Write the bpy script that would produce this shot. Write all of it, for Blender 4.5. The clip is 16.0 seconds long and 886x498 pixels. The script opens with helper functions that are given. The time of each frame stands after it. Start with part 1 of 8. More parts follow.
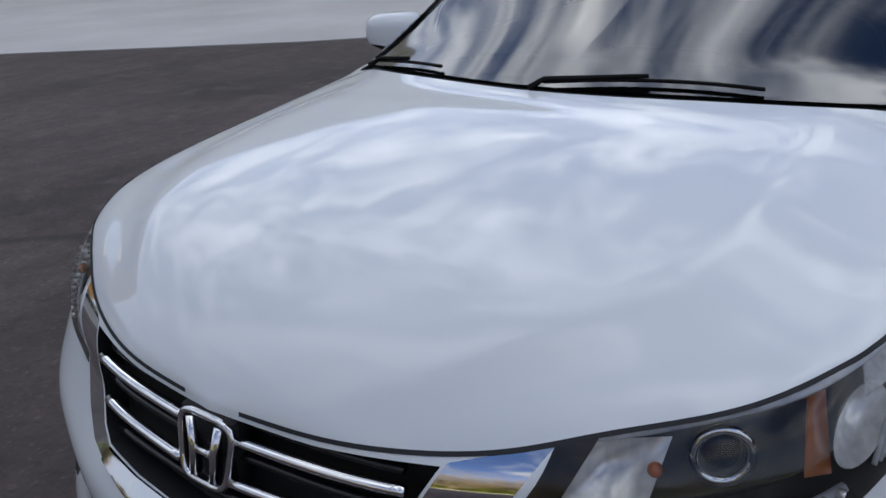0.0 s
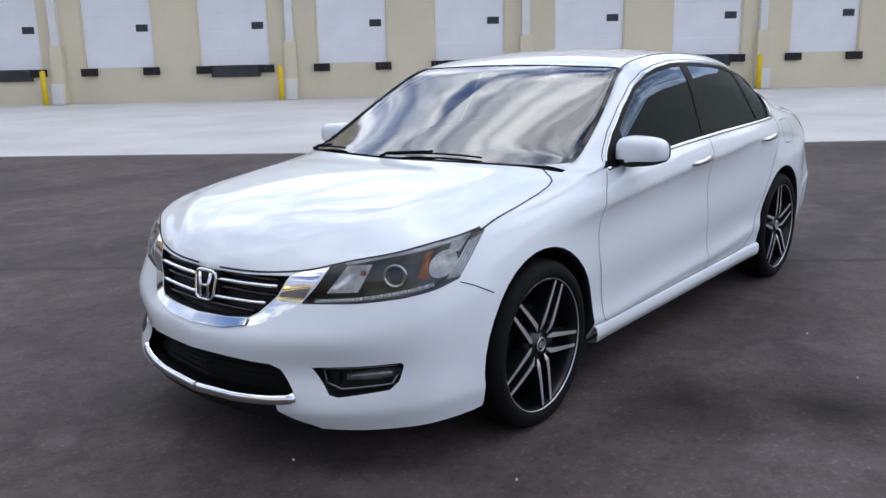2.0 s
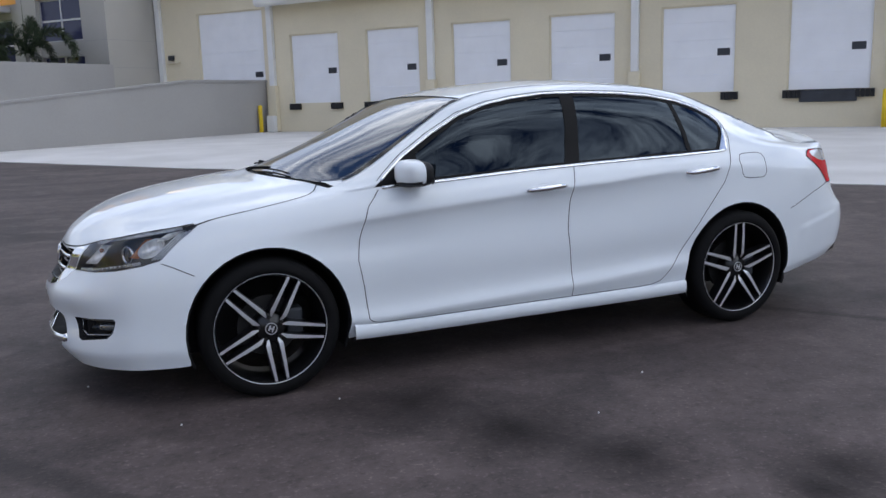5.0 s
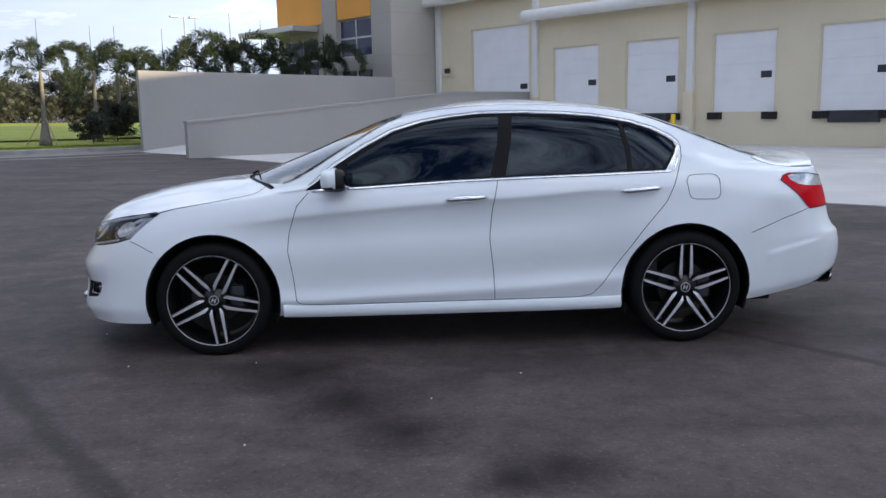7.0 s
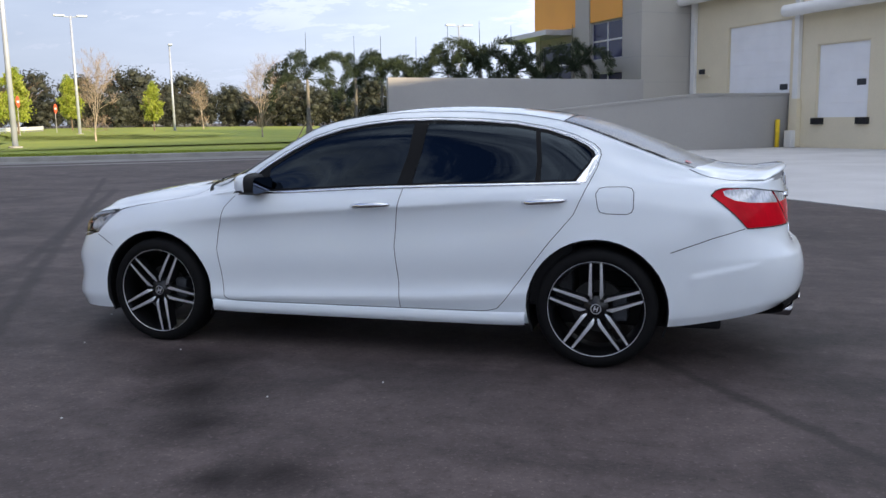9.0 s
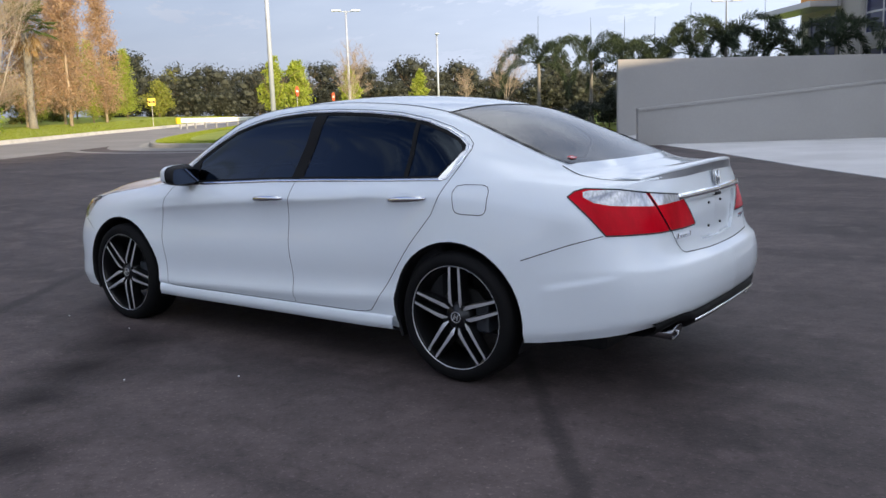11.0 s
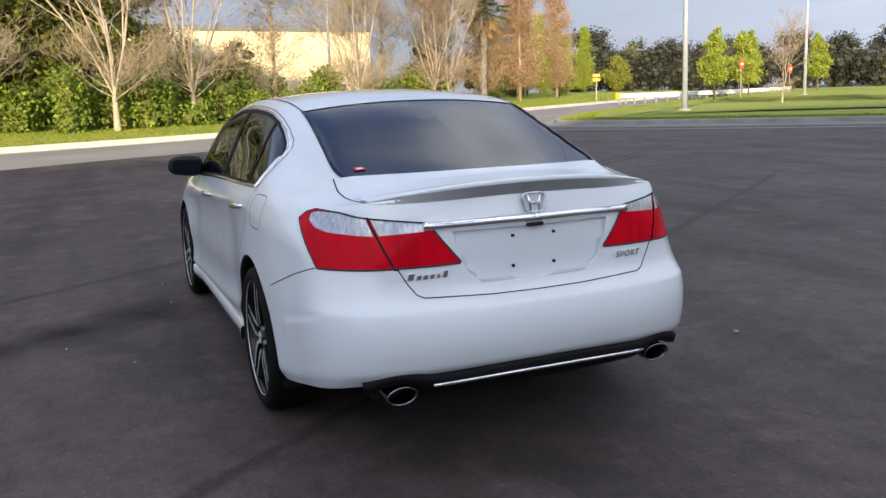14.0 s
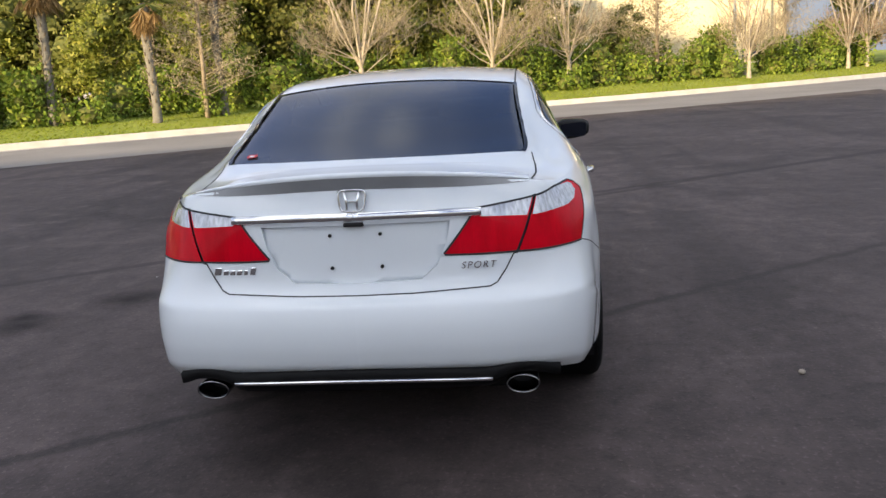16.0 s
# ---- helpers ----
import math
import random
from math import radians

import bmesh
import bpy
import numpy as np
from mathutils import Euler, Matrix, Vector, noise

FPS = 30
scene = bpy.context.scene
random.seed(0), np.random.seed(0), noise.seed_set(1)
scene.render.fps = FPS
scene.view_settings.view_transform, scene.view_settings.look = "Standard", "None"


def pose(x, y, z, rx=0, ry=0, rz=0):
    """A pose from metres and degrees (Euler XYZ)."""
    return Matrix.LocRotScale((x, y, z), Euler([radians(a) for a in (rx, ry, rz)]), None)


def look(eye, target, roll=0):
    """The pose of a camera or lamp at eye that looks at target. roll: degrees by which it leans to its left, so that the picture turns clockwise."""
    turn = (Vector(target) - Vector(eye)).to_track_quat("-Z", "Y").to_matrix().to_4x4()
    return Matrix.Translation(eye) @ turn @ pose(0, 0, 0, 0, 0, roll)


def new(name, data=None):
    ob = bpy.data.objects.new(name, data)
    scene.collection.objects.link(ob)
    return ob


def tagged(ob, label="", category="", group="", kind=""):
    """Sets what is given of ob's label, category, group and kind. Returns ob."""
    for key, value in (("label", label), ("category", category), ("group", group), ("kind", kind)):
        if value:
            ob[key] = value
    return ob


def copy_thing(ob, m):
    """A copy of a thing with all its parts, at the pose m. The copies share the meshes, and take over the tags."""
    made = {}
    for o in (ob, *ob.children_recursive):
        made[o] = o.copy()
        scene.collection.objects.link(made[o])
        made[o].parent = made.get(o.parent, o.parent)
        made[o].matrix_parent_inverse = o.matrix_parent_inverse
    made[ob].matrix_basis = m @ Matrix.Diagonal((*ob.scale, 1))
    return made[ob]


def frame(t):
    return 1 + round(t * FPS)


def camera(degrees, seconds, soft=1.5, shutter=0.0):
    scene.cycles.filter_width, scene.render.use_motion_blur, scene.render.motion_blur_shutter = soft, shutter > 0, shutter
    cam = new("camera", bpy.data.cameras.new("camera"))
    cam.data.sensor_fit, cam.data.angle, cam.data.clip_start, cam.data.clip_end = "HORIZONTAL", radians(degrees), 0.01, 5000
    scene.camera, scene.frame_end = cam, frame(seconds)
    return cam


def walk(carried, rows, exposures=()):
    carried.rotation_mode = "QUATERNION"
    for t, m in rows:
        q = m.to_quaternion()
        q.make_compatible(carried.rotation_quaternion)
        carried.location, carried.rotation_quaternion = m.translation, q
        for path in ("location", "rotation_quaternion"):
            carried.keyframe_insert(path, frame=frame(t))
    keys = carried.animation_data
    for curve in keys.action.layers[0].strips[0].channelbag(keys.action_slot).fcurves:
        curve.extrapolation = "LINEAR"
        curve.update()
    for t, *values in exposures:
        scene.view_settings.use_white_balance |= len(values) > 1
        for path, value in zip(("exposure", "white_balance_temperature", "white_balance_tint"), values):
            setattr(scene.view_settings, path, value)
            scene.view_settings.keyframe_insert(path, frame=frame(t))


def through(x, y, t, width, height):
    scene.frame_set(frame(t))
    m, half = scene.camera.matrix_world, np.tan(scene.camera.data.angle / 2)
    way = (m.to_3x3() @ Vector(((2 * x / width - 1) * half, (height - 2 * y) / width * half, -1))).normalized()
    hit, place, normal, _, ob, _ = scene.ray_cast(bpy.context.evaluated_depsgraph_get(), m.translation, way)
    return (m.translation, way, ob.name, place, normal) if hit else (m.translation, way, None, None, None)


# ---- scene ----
cam = camera(55.5, 16.0)
# seconds, eye, target, roll
PATH = [
    (0, (-2.901, -0.952, 1.365), (-1.431, 0.193, 0.638), -2.9),
    (0.5, (-3.246, -1.393, 1.395), (-1.77, -0.209, 0.745), -1.3),
    (1, (-3.55, -1.826, 1.425), (-2.069, -0.593, 0.892), -1.1),
    (1.5, (-3.845, -2.257, 1.444), (-2.342, -1.015, 0.996), -1.8),
    (2, (-4.043, -2.583, 1.453), (-2.538, -1.347, 1.001), -1.3),
    (2.5, (-3.931, -2.998, 1.404), (-2.469, -1.706, 0.961), -1.4),
    (3, (-3.657, -3.332, 1.391), (-2.304, -1.917, 0.981), -1.9),
    (3.5, (-3.325, -3.697, 1.389), (-2.135, -2.133, 1.015), -1.6),
    (4, (-2.965, -4.109, 1.406), (-1.909, -2.45, 1.039), -2.0),
    (4.2, (-2.781, -4.2, 1.392), (-1.779, -2.508, 1.025), -1.6),
    (6.3, (-1.013, -5.562, 1.384), (-0.671, -3.616, 1.072), -1.9),
    (6.5, (-0.808, -5.608, 1.377), (-0.528, -3.652, 1.069), -1.2),
    (7, (-0.259, -5.725, 1.385), (-0.174, -3.753, 1.066), -1.1),
    (7.5, (0.271, -5.72, 1.367), (0.195, -3.749, 1.035), -1.3),
    (8, (0.821, -5.675, 1.364), (0.542, -3.725, 1.021), -0.7),
    (8.5, (1.371, -5.621, 1.371), (0.943, -3.694, 1.052), -0.7),
    (9, (1.907, -5.443, 1.367), (1.331, -3.551, 1.068), -1.2),
    (9.5, (2.423, -5.232, 1.375), (1.672, -3.404, 1.066), -2.2),
    (9.7, (2.604, -5.098, 1.347), (1.804, -3.292, 1.035), -1.8),
    (11.8, (4.302, -3.65, 1.356), (2.97, -2.194, 1.028), -2.4),
    (12, (4.403, -3.465, 1.34), (3.037, -2.043, 1.007), -2.3),
    (12.5, (4.689, -3.029, 1.337), (3.185, -1.756, 0.997), -2.4),
    (13, (4.913, -2.569, 1.35), (3.281, -1.466, 1.002), -2.8),
    (13.5, (5.063, -2.063, 1.361), (3.347, -1.096, 1.019), -1.9),
    (14, (5.202, -1.548, 1.373), (3.384, -0.79, 1.031), -2.1),
    (14.5, (5.198, -1.01, 1.369), (3.304, -0.487, 0.998), -2.0),
    (15, (5.294, -0.458, 1.373), (3.349, -0.161, 1.01), -2.8),
    (15.5, (5.258, 0.044, 1.367), (3.292, 0.102, 1.005), -2.6),
    (16, (5.242, 0.587, 1.365), (3.289, 0.394, 0.982), -3.2),
]
walk(cam, [(t, look(eye, target, roll)) for t, eye, target, roll in PATH],
     [(0, 0.55, 6800, 10), (0.5, 0.85, 6800, 10), (1, 1.17, 6820, 10), (1.5, 1.28, 6850, 10), (2, 1.33, 6900, 10), (3, 1.32, 6900, 10), (3.5, 1.23, 6900, 10), (4.2, 1.18, 6850, 10), (6.3, 0.94, 6600, 10),
      (7.5, 1.05, 6600, 10), (8.5, 1.03, 6600, 10), (9.7, 0.91, 6600, 10), (11.8, 0.97, 6600, 10), (13, 1.01, 6650, 10), (14.5, 1.06, 6950, 10), (16, 1.08, 7150, 10)])

# ---- light ----
world = bpy.data.worlds.new("world")
scene.world = world
world.use_nodes = True
SKY_GAIN, CLOUD_LOW, CLOUD_HIGH = 0.9, 3.8, 7.0
SKY_TINT = (0.94, 0.94, 1.20)
SUN_AZ, SUN_EL = radians(-28), radians(10.3)   # towards the sun, from +x


def build_world():
    nt = world.node_tree
    nt.nodes.clear()
    N, L = nt.nodes.new, nt.links.new
    out, bg, sky = N("ShaderNodeOutputWorld"), N("ShaderNodeBackground"), N("ShaderNodeTexSky")
    sky.sky_type, sky.sun_disc = "NISHITA", False
    sky.sun_elevation, sky.sun_rotation = SUN_EL, SUN_AZ - radians(90)
    sky.dust_density, sky.air_density, sky.ozone_density = 0.8, 1.0, 3.5
    co = N("ShaderNodeTexCoord")
    mp = N("ShaderNodeMapping")
    mp.inputs["Rotation"].default_value = (0, 0, radians(35))
    mp.inputs["Scale"].default_value = (1.0, 1.35, 0.0)
    # the clouds lie on a level deck: direction divided by its height
    sp, hz, dv = N("ShaderNodeSeparateXYZ"), N("ShaderNodeMath"), N("ShaderNodeVectorMath")
    L(co.outputs["Generated"], sp.inputs["Vector"])
    hz.operation = "ADD"
    hz.inputs[1].default_value = 0.16
    L(sp.outputs["Z"], hz.inputs[0])
    cx = N("ShaderNodeCombineXYZ")
    for k in "XYZ":
        L(hz.outputs[0], cx.inputs[k])
    dv.operation = "DIVIDE"
    L(co.outputs["Generated"], dv.inputs[0])
    L(cx.outputs["Vector"], dv.inputs[1])
    L(dv.outputs["Vector"], mp.inputs["Vector"])
    no = N("ShaderNodeTexNoise")
    no.inputs["Scale"].default_value, no.inputs["Detail"].default_value = 1.7, 10.0
    no.inputs["Roughness"].default_value, no.inputs["Distortion"].default_value = 0.70, 0.3
    L(mp.outputs["Vector"], no.inputs["Vector"])
    ramp = N("ShaderNodeValToRGB")
    ramp.color_ramp.elements[0].position, ramp.color_ramp.elements[1].position = 0.44, 0.57
    L(no.outputs["Fac"], ramp.inputs["Fac"])
    # clouds: white tops, grey hearts, brighter overhead than at the horizon
    no2 = N("ShaderNodeTexNoise")
    no2.inputs["Scale"].default_value, no2.inputs["Detail"].default_value = 2.6, 8.0
    L(mp.outputs["Vector"], no2.inputs["Vector"])
    cr = N("ShaderNodeValToRGB")
    cr.color_ramp.elements[0].position, cr.color_ramp.elements[1].position = 0.35, 0.68
    cr.color_ramp.elements[0].color, cr.color_ramp.elements[1].color = (0.44, 0.49, 0.60, 1), (1.22, 1.28, 1.36, 1)
    L(no2.outputs["Fac"], cr.inputs["Fac"])
    sx = N("ShaderNodeSeparateXYZ")
    L(co.outputs["Generated"], sx.inputs["Vector"])
    up = N("ShaderNodeMapRange")
    up.inputs["From Min"].default_value, up.inputs["From Max"].default_value = 0.0, 0.7
    up.inputs["To Min"].default_value, up.inputs["To Max"].default_value = CLOUD_LOW, CLOUD_HIGH
    L(sx.outputs["Z"], up.inputs["Value"])
    # the cloud deck is thinner and brighter on the sunward side
    dt = N("ShaderNodeVectorMath")
    dt.operation = "DOT_PRODUCT"
    dt.inputs[1].default_value = (0.98, 0.18, 0.0)
    L(co.outputs["Generated"], dt.inputs[0])
    side = N("ShaderNodeMapRange")
    side.inputs["From Min"].default_value, side.inputs["From Max"].default_value = -0.9, 0.9
    side.inputs["To Min"].default_value, side.inputs["To Max"].default_value = 0.64, 2.55
    L(dt.outputs["Value"], side.inputs["Value"])
    br = N("ShaderNodeMath")
    br.operation = "MULTIPLY"
    L(up.outputs["Result"], br.inputs[0])
    L(side.outputs["Result"], br.inputs[1])
    sc = N("ShaderNodeVectorMath")
    sc.operation = "SCALE"
    soft = N("ShaderNodeMix")
    soft.data_type = "RGBA"
    hs = N("ShaderNodeMapRange")
    hs.inputs["From Min"].default_value, hs.inputs["From Max"].default_value = 0.10, 0.55
    hs.inputs["To Min"].default_value, hs.inputs["To Max"].default_value = 0.95, 0.0
    L(sx.outputs["Z"], hs.inputs["Value"])
    L(hs.outputs["Result"], soft.inputs["Factor"])
    L(cr.outputs["Color"], soft.inputs[6])
    soft.inputs[7].default_value = (0.72, 0.82, 1.04, 1)
    L(soft.outputs[2], sc.inputs[0])
    L(br.outputs[0], sc.inputs["Scale"])
    sk = N("ShaderNodeVectorMath")
    sk.operation = "MULTIPLY"
    sk.inputs[1].default_value = [c * SKY_GAIN for c in SKY_TINT]
    L(sky.outputs["Color"], sk.inputs[0])
    mix = N("ShaderNodeMix")
    mix.data_type = "RGBA"
    # haze closes the sky towards the horizon
    hr, hm = N("ShaderNodeMapRange"), N("ShaderNodeMath")
    hr.inputs["From Min"].default_value, hr.inputs["From Max"].default_value = 0.08, 0.52
    hr.inputs["To Min"].default_value, hr.inputs["To Max"].default_value = 0.9, 0.0
    L(sx.outputs["Z"], hr.inputs["Value"])
    hm.operation = "MAXIMUM"
    L(ramp.outputs["Color"], hm.inputs[0])
    L(hr.outputs["Result"], hm.inputs[1])
    L(hm.outputs[0], mix.inputs["Factor"])
    L(sk.outputs["Vector"], mix.inputs[6])
    L(sc.outputs["Vector"], mix.inputs[7])
    L(mix.outputs[2], bg.inputs["Color"])
    bg.inputs["Strength"].default_value = 0.1
    L(bg.outputs["Background"], out.inputs["Surface"])


build_world()
sun = new("sun", bpy.data.lights.new("sun", "SUN"))
sun.data.energy, sun.data.angle, sun.data.color = 5.0, radians(0.6), (1.0, 0.80, 0.52)
sun.matrix_world = look((60, -12, 12), (60 - math.cos(SUN_EL) * math.cos(SUN_AZ), -12 - math.cos(SUN_EL) * math.sin(SUN_AZ), 12 - math.sin(SUN_EL)))


# ---- materials ----
def mat(name, color, rough=0.6, metal=0.0, var=0.0, scale=3.0, color2=None, bump=0.0, bump_scale=60.0, coat=0.0, spec=0.5, fine=0.0, fine_scale=120.0, random=0.0, detail=6.0, stretch=None, trans=0.0, ior=1.45):
    """A surface with variation at two scales: a broad one (var, scale) and a fine one (fine, fine_scale)."""
    m = bpy.data.materials.new(name)
    m.use_nodes = True
    nt = m.node_tree
    N, L = nt.nodes.new, nt.links.new
    b = nt.nodes["Principled BSDF"]
    b.inputs["Base Color"].default_value = (*color, 1)
    b.inputs["Roughness"].default_value, b.inputs["Metallic"].default_value = rough, metal
    b.inputs["Coat Weight"].default_value, b.inputs["Coat Roughness"].default_value = coat, 0.03
    b.inputs["Specular IOR Level"].default_value = spec
    b.inputs["Transmission Weight"].default_value, b.inputs["IOR"].default_value = trans, ior
    if not (var or fine or bump or random or color2):
        return m
    co = N("ShaderNodeTexCoord")
    vec = co.outputs["Object"]
    if stretch:
        mp = N("ShaderNodeMapping")
        mp.inputs["Scale"].default_value = stretch
        L(vec, mp.inputs["Vector"])
        vec = mp.outputs["Vector"]
    col = None
    c2 = color2 or tuple(c * (1 - var) for c in color)
    n1 = N("ShaderNodeTexNoise")
    n1.inputs["Scale"].default_value, n1.inputs["Detail"].default_value = scale, detail
    L(vec, n1.inputs["Vector"])
    mx = N("ShaderNodeMix")
    mx.data_type = "RGBA"
    mx.inputs[6].default_value, mx.inputs[7].default_value = (*color, 1), (*c2, 1)
    rp = N("ShaderNodeMapRange")
    rp.inputs["From Min"].default_value, rp.inputs["From Max"].default_value = 0.35, 0.68
    L(n1.outputs["Fac"], rp.inputs["Value"])
    L(rp.outputs["Result"], mx.inputs["Factor"])
    col = mx.outputs[2]
    n2 = N("ShaderNodeTexNoise")
    n2.inputs["Scale"].default_value, n2.inputs["Detail"].default_value = fine_scale, 3.0
    L(vec, n2.inputs["Vector"])
    if fine or random:
        hs = N("ShaderNodeHueSaturation")
        L(col, hs.inputs["Color"])
        add = N("ShaderNodeMath")
        add.operation = "MULTIPLY_ADD"
        add.inputs[1].default_value, add.inputs[2].default_value = 2 * fine, 1 - fine
        L(n2.outputs["Fac"], add.inputs[0])
        val = add.outputs[0]
        if random:
            oi = N("ShaderNodeObjectInfo")
            ad2 = N("ShaderNodeMath")
            ad2.operation = "MULTIPLY_ADD"
            ad2.inputs[1].default_value = random
            L(oi.outputs["Random"], ad2.inputs[0])
            L(val, ad2.inputs[2])
            val = ad2.outputs[0]
        L(val, hs.inputs["Value"])
        col = hs.outputs["Color"]
    L(col, b.inputs["Base Color"])
    if bump:
        n3 = N("ShaderNodeTexNoise")
        n3.inputs["Scale"].default_value, n3.inputs["Detail"].default_value = bump_scale, 4.0
        L(vec, n3.inputs["Vector"])
        bp = N("ShaderNodeBump")
        bp.inputs["Strength"].default_value, bp.inputs["Distance"].default_value = bump, 0.01
        L(n3.outputs["Fac"], bp.inputs["Height"])
        L(bp.outputs["Normal"], b.inputs["Normal"])
    return m


def glass(name, tint, rough=0.0, gloss=1.5, gloss_tint=(1.0, 1.0, 1.0)):
    """Thin pane: part lets light through in its tint, the rest reflects by Fresnel."""
    m = bpy.data.materials.new(name)
    m.use_nodes = True
    nt = m.node_tree
    N, L = nt.nodes.new, nt.links.new
    out = nt.nodes["Material Output"]
    nt.nodes.remove(nt.nodes["Principled BSDF"])
    tr, gl, fr, mx = N("ShaderNodeBsdfTransparent"), N("ShaderNodeBsdfGlossy"), N("ShaderNodeFresnel"), N("ShaderNodeMixShader")
    tr.inputs["Color"].default_value = (*tint, 1)
    gl.inputs["Roughness"].default_value, gl.inputs["Color"].default_value = rough, (*gloss_tint, 1)
    fr.inputs["IOR"].default_value = gloss
    L(fr.outputs["Fac"], mx.inputs["Fac"])
    L(tr.outputs["BSDF"], mx.inputs[1])
    L(gl.outputs["BSDF"], mx.inputs[2])
    L(mx.outputs["Shader"], out.inputs["Surface"])
    return m


def asphalt(name, base, stain, spots=(), lines=()):
    """Asphalt: broad worn areas, darker stains, grains of pale and dark stone, pits."""
    m = bpy.data.materials.new(name)
    m.use_nodes = True
    nt = m.node_tree
    N, L = nt.nodes.new, nt.links.new
    b = nt.nodes["Principled BSDF"]
    co = N("ShaderNodeTexCoord")
    vec = co.outputs["Object"]

    def noise_fac(scale, detail, lo, hi, rough=0.55, dist=0.0):
        n = N("ShaderNodeTexNoise")
        n.inputs["Scale"].default_value, n.inputs["Detail"].default_value = scale, detail
        n.inputs["Roughness"].default_value, n.inputs["Distortion"].default_value = rough, dist
        L(vec, n.inputs["Vector"])
        r = N("ShaderNodeMapRange")
        r.inputs["From Min"].default_value, r.inputs["From Max"].default_value = lo, hi
        L(n.outputs["Fac"], r.inputs["Value"])
        return r.outputs["Result"], n.outputs["Fac"]

    def blend_in(fac, col_a, col_b):
        x = N("ShaderNodeMix")
        x.data_type = "RGBA"
        L(fac, x.inputs["Factor"])
        for sock, c in ((x.inputs[6], col_a), (x.inputs[7], col_b)):
            if isinstance(c, tuple):
                sock.default_value = (*c, 1)
            else:
                L(c, sock)
        return x.outputs[2]
    def scale_by(fac, col, k):
        v = N("ShaderNodeVectorMath")
        v.operation = "SCALE"
        v.inputs["Scale"].default_value = k
        L(col, v.inputs[0])
        return blend_in(fac, col, v.outputs["Vector"])
    wear, _ = noise_fac(0.28, 5, 0.38, 0.66)
    col = blend_in(wear, base, tuple(c * 1.6 for c in base))
    st, _ = noise_fac(0.6, 4, 0.46, 0.80, dist=0.8)
    col = blend_in(st, col, stain)
    # old tyre streaks, long along the drive lane
    turn = N("ShaderNodeMapping")
    turn.inputs["Rotation"].default_value = (0, 0, radians(54))
    turn.inputs["Scale"].default_value = (0.10, 1.5, 1.0)
    L(vec, turn.inputs["Vector"])
    sn, sr = N("ShaderNodeTexNoise"), N("ShaderNodeMapRange")
    sn.inputs["Scale"].default_value, sn.inputs["Detail"].default_value = 1.0, 5.0
    L(turn.outputs["Vector"], sn.inputs["Vector"])
    sr.inputs["From Min"].default_value, sr.inputs["From Max"].default_value = 0.50, 0.64
    sr.inputs["To Max"].default_value = 0.42
    L(sn.outputs["Fac"], sr.inputs["Value"])
    col = blend_in(sr.outputs["Result"], col, stain)
    clump, _ = noise_fac(5.5, 7, 0.42, 0.62, 0.75)
    col = scale_by(clump, col, 0.70)
    dust, _ = noise_fac(2.6, 6, 0.56, 0.85)
    col = blend_in(dust, col, tuple(c * 1.9 for c in base))
    # a few old spills
    _, edge = noise_fac(3.0, 4, 0.3, 0.7)
    spec = None
    for x, y, r in spots:
        ds = N("ShaderNodeVectorMath")
        ds.operation = "DISTANCE"
        ds.inputs[1].default_value = (x, y, 0.0)
        L(vec, ds.inputs[0])
        ad = N("ShaderNodeMath")
        ad.operation = "MULTIPLY_ADD"
        ad.inputs[1].default_value = 0.9 * r
        L(edge, ad.inputs[0])
        L(ds.outputs["Value"], ad.inputs[2])
        fo = N("ShaderNodeMapRange")
        fo.inputs["From Min"].default_value, fo.inputs["From Max"].default_value = 1.55 * r, 0.45 * r
        fo.inputs["To Max"].default_value = 0.95
        L(ad.outputs[0], fo.inputs["Value"])
        col = blend_in(fo.outputs["Result"], col, tuple(c * 0.45 for c in stain))
        dull = N("ShaderNodeMapRange")
        dull.inputs["From Max"].default_value = 0.95
        dull.inputs["To Min"].default_value, dull.inputs["To Max"].default_value = 0.33, 0.14
        L(fo.outputs["Result"], dull.inputs["Value"])
        low = N("ShaderNodeMath")
        low.operation = "MINIMUM"
        low.inputs[1].default_value = 0.33
        if spec is not None:
            L(spec, low.inputs[1])
        L(dull.outputs["Result"], low.inputs[0])
        spec = low.outputs[0]
    # seams between the paving lanes, sealed and worn soft: (x0, y0, x1, y1, width)
    for x0, y0, x1, y1, w in lines:
        length = math.hypot(x1 - x0, y1 - y0)
        tx, ty = (x1 - x0) / length, (y1 - y0) / length

        def along(dx, dy, mode, lo, hi, top=1.0, wobble=0.0):
            d, a, r = N("ShaderNodeVectorMath"), N("ShaderNodeMath"), N("ShaderNodeMapRange")
            d.operation = "DOT_PRODUCT"
            d.inputs[1].default_value = (dx, dy, 0)
            L(vec, d.inputs[0])
            w_ = N("ShaderNodeMath")
            w_.operation = "MULTIPLY_ADD"
            w_.inputs[1].default_value, w_.inputs[2].default_value = wobble, -(x0 * dx + y0 * dy) - 0.5 * wobble
            L(edge, w_.inputs[0])
            a.operation = "ADD"
            L(d.outputs["Value"], a.inputs[0])
            L(w_.outputs[0], a.inputs[1])
            res = a.outputs[0]
            if mode:
                ab = N("ShaderNodeMath")
                ab.operation = "ABSOLUTE"
                L(res, ab.inputs[0])
                res = ab.outputs[0]
            r.interpolation_type = "SMOOTHSTEP"
            r.inputs["From Min"].default_value, r.inputs["From Max"].default_value, r.inputs["To Max"].default_value = lo, hi, top
            L(res, r.inputs["Value"])
            return r.outputs["Result"]
        fac = along(-ty, tx, True, w, 0.2 * w, 0.75, 0.12)
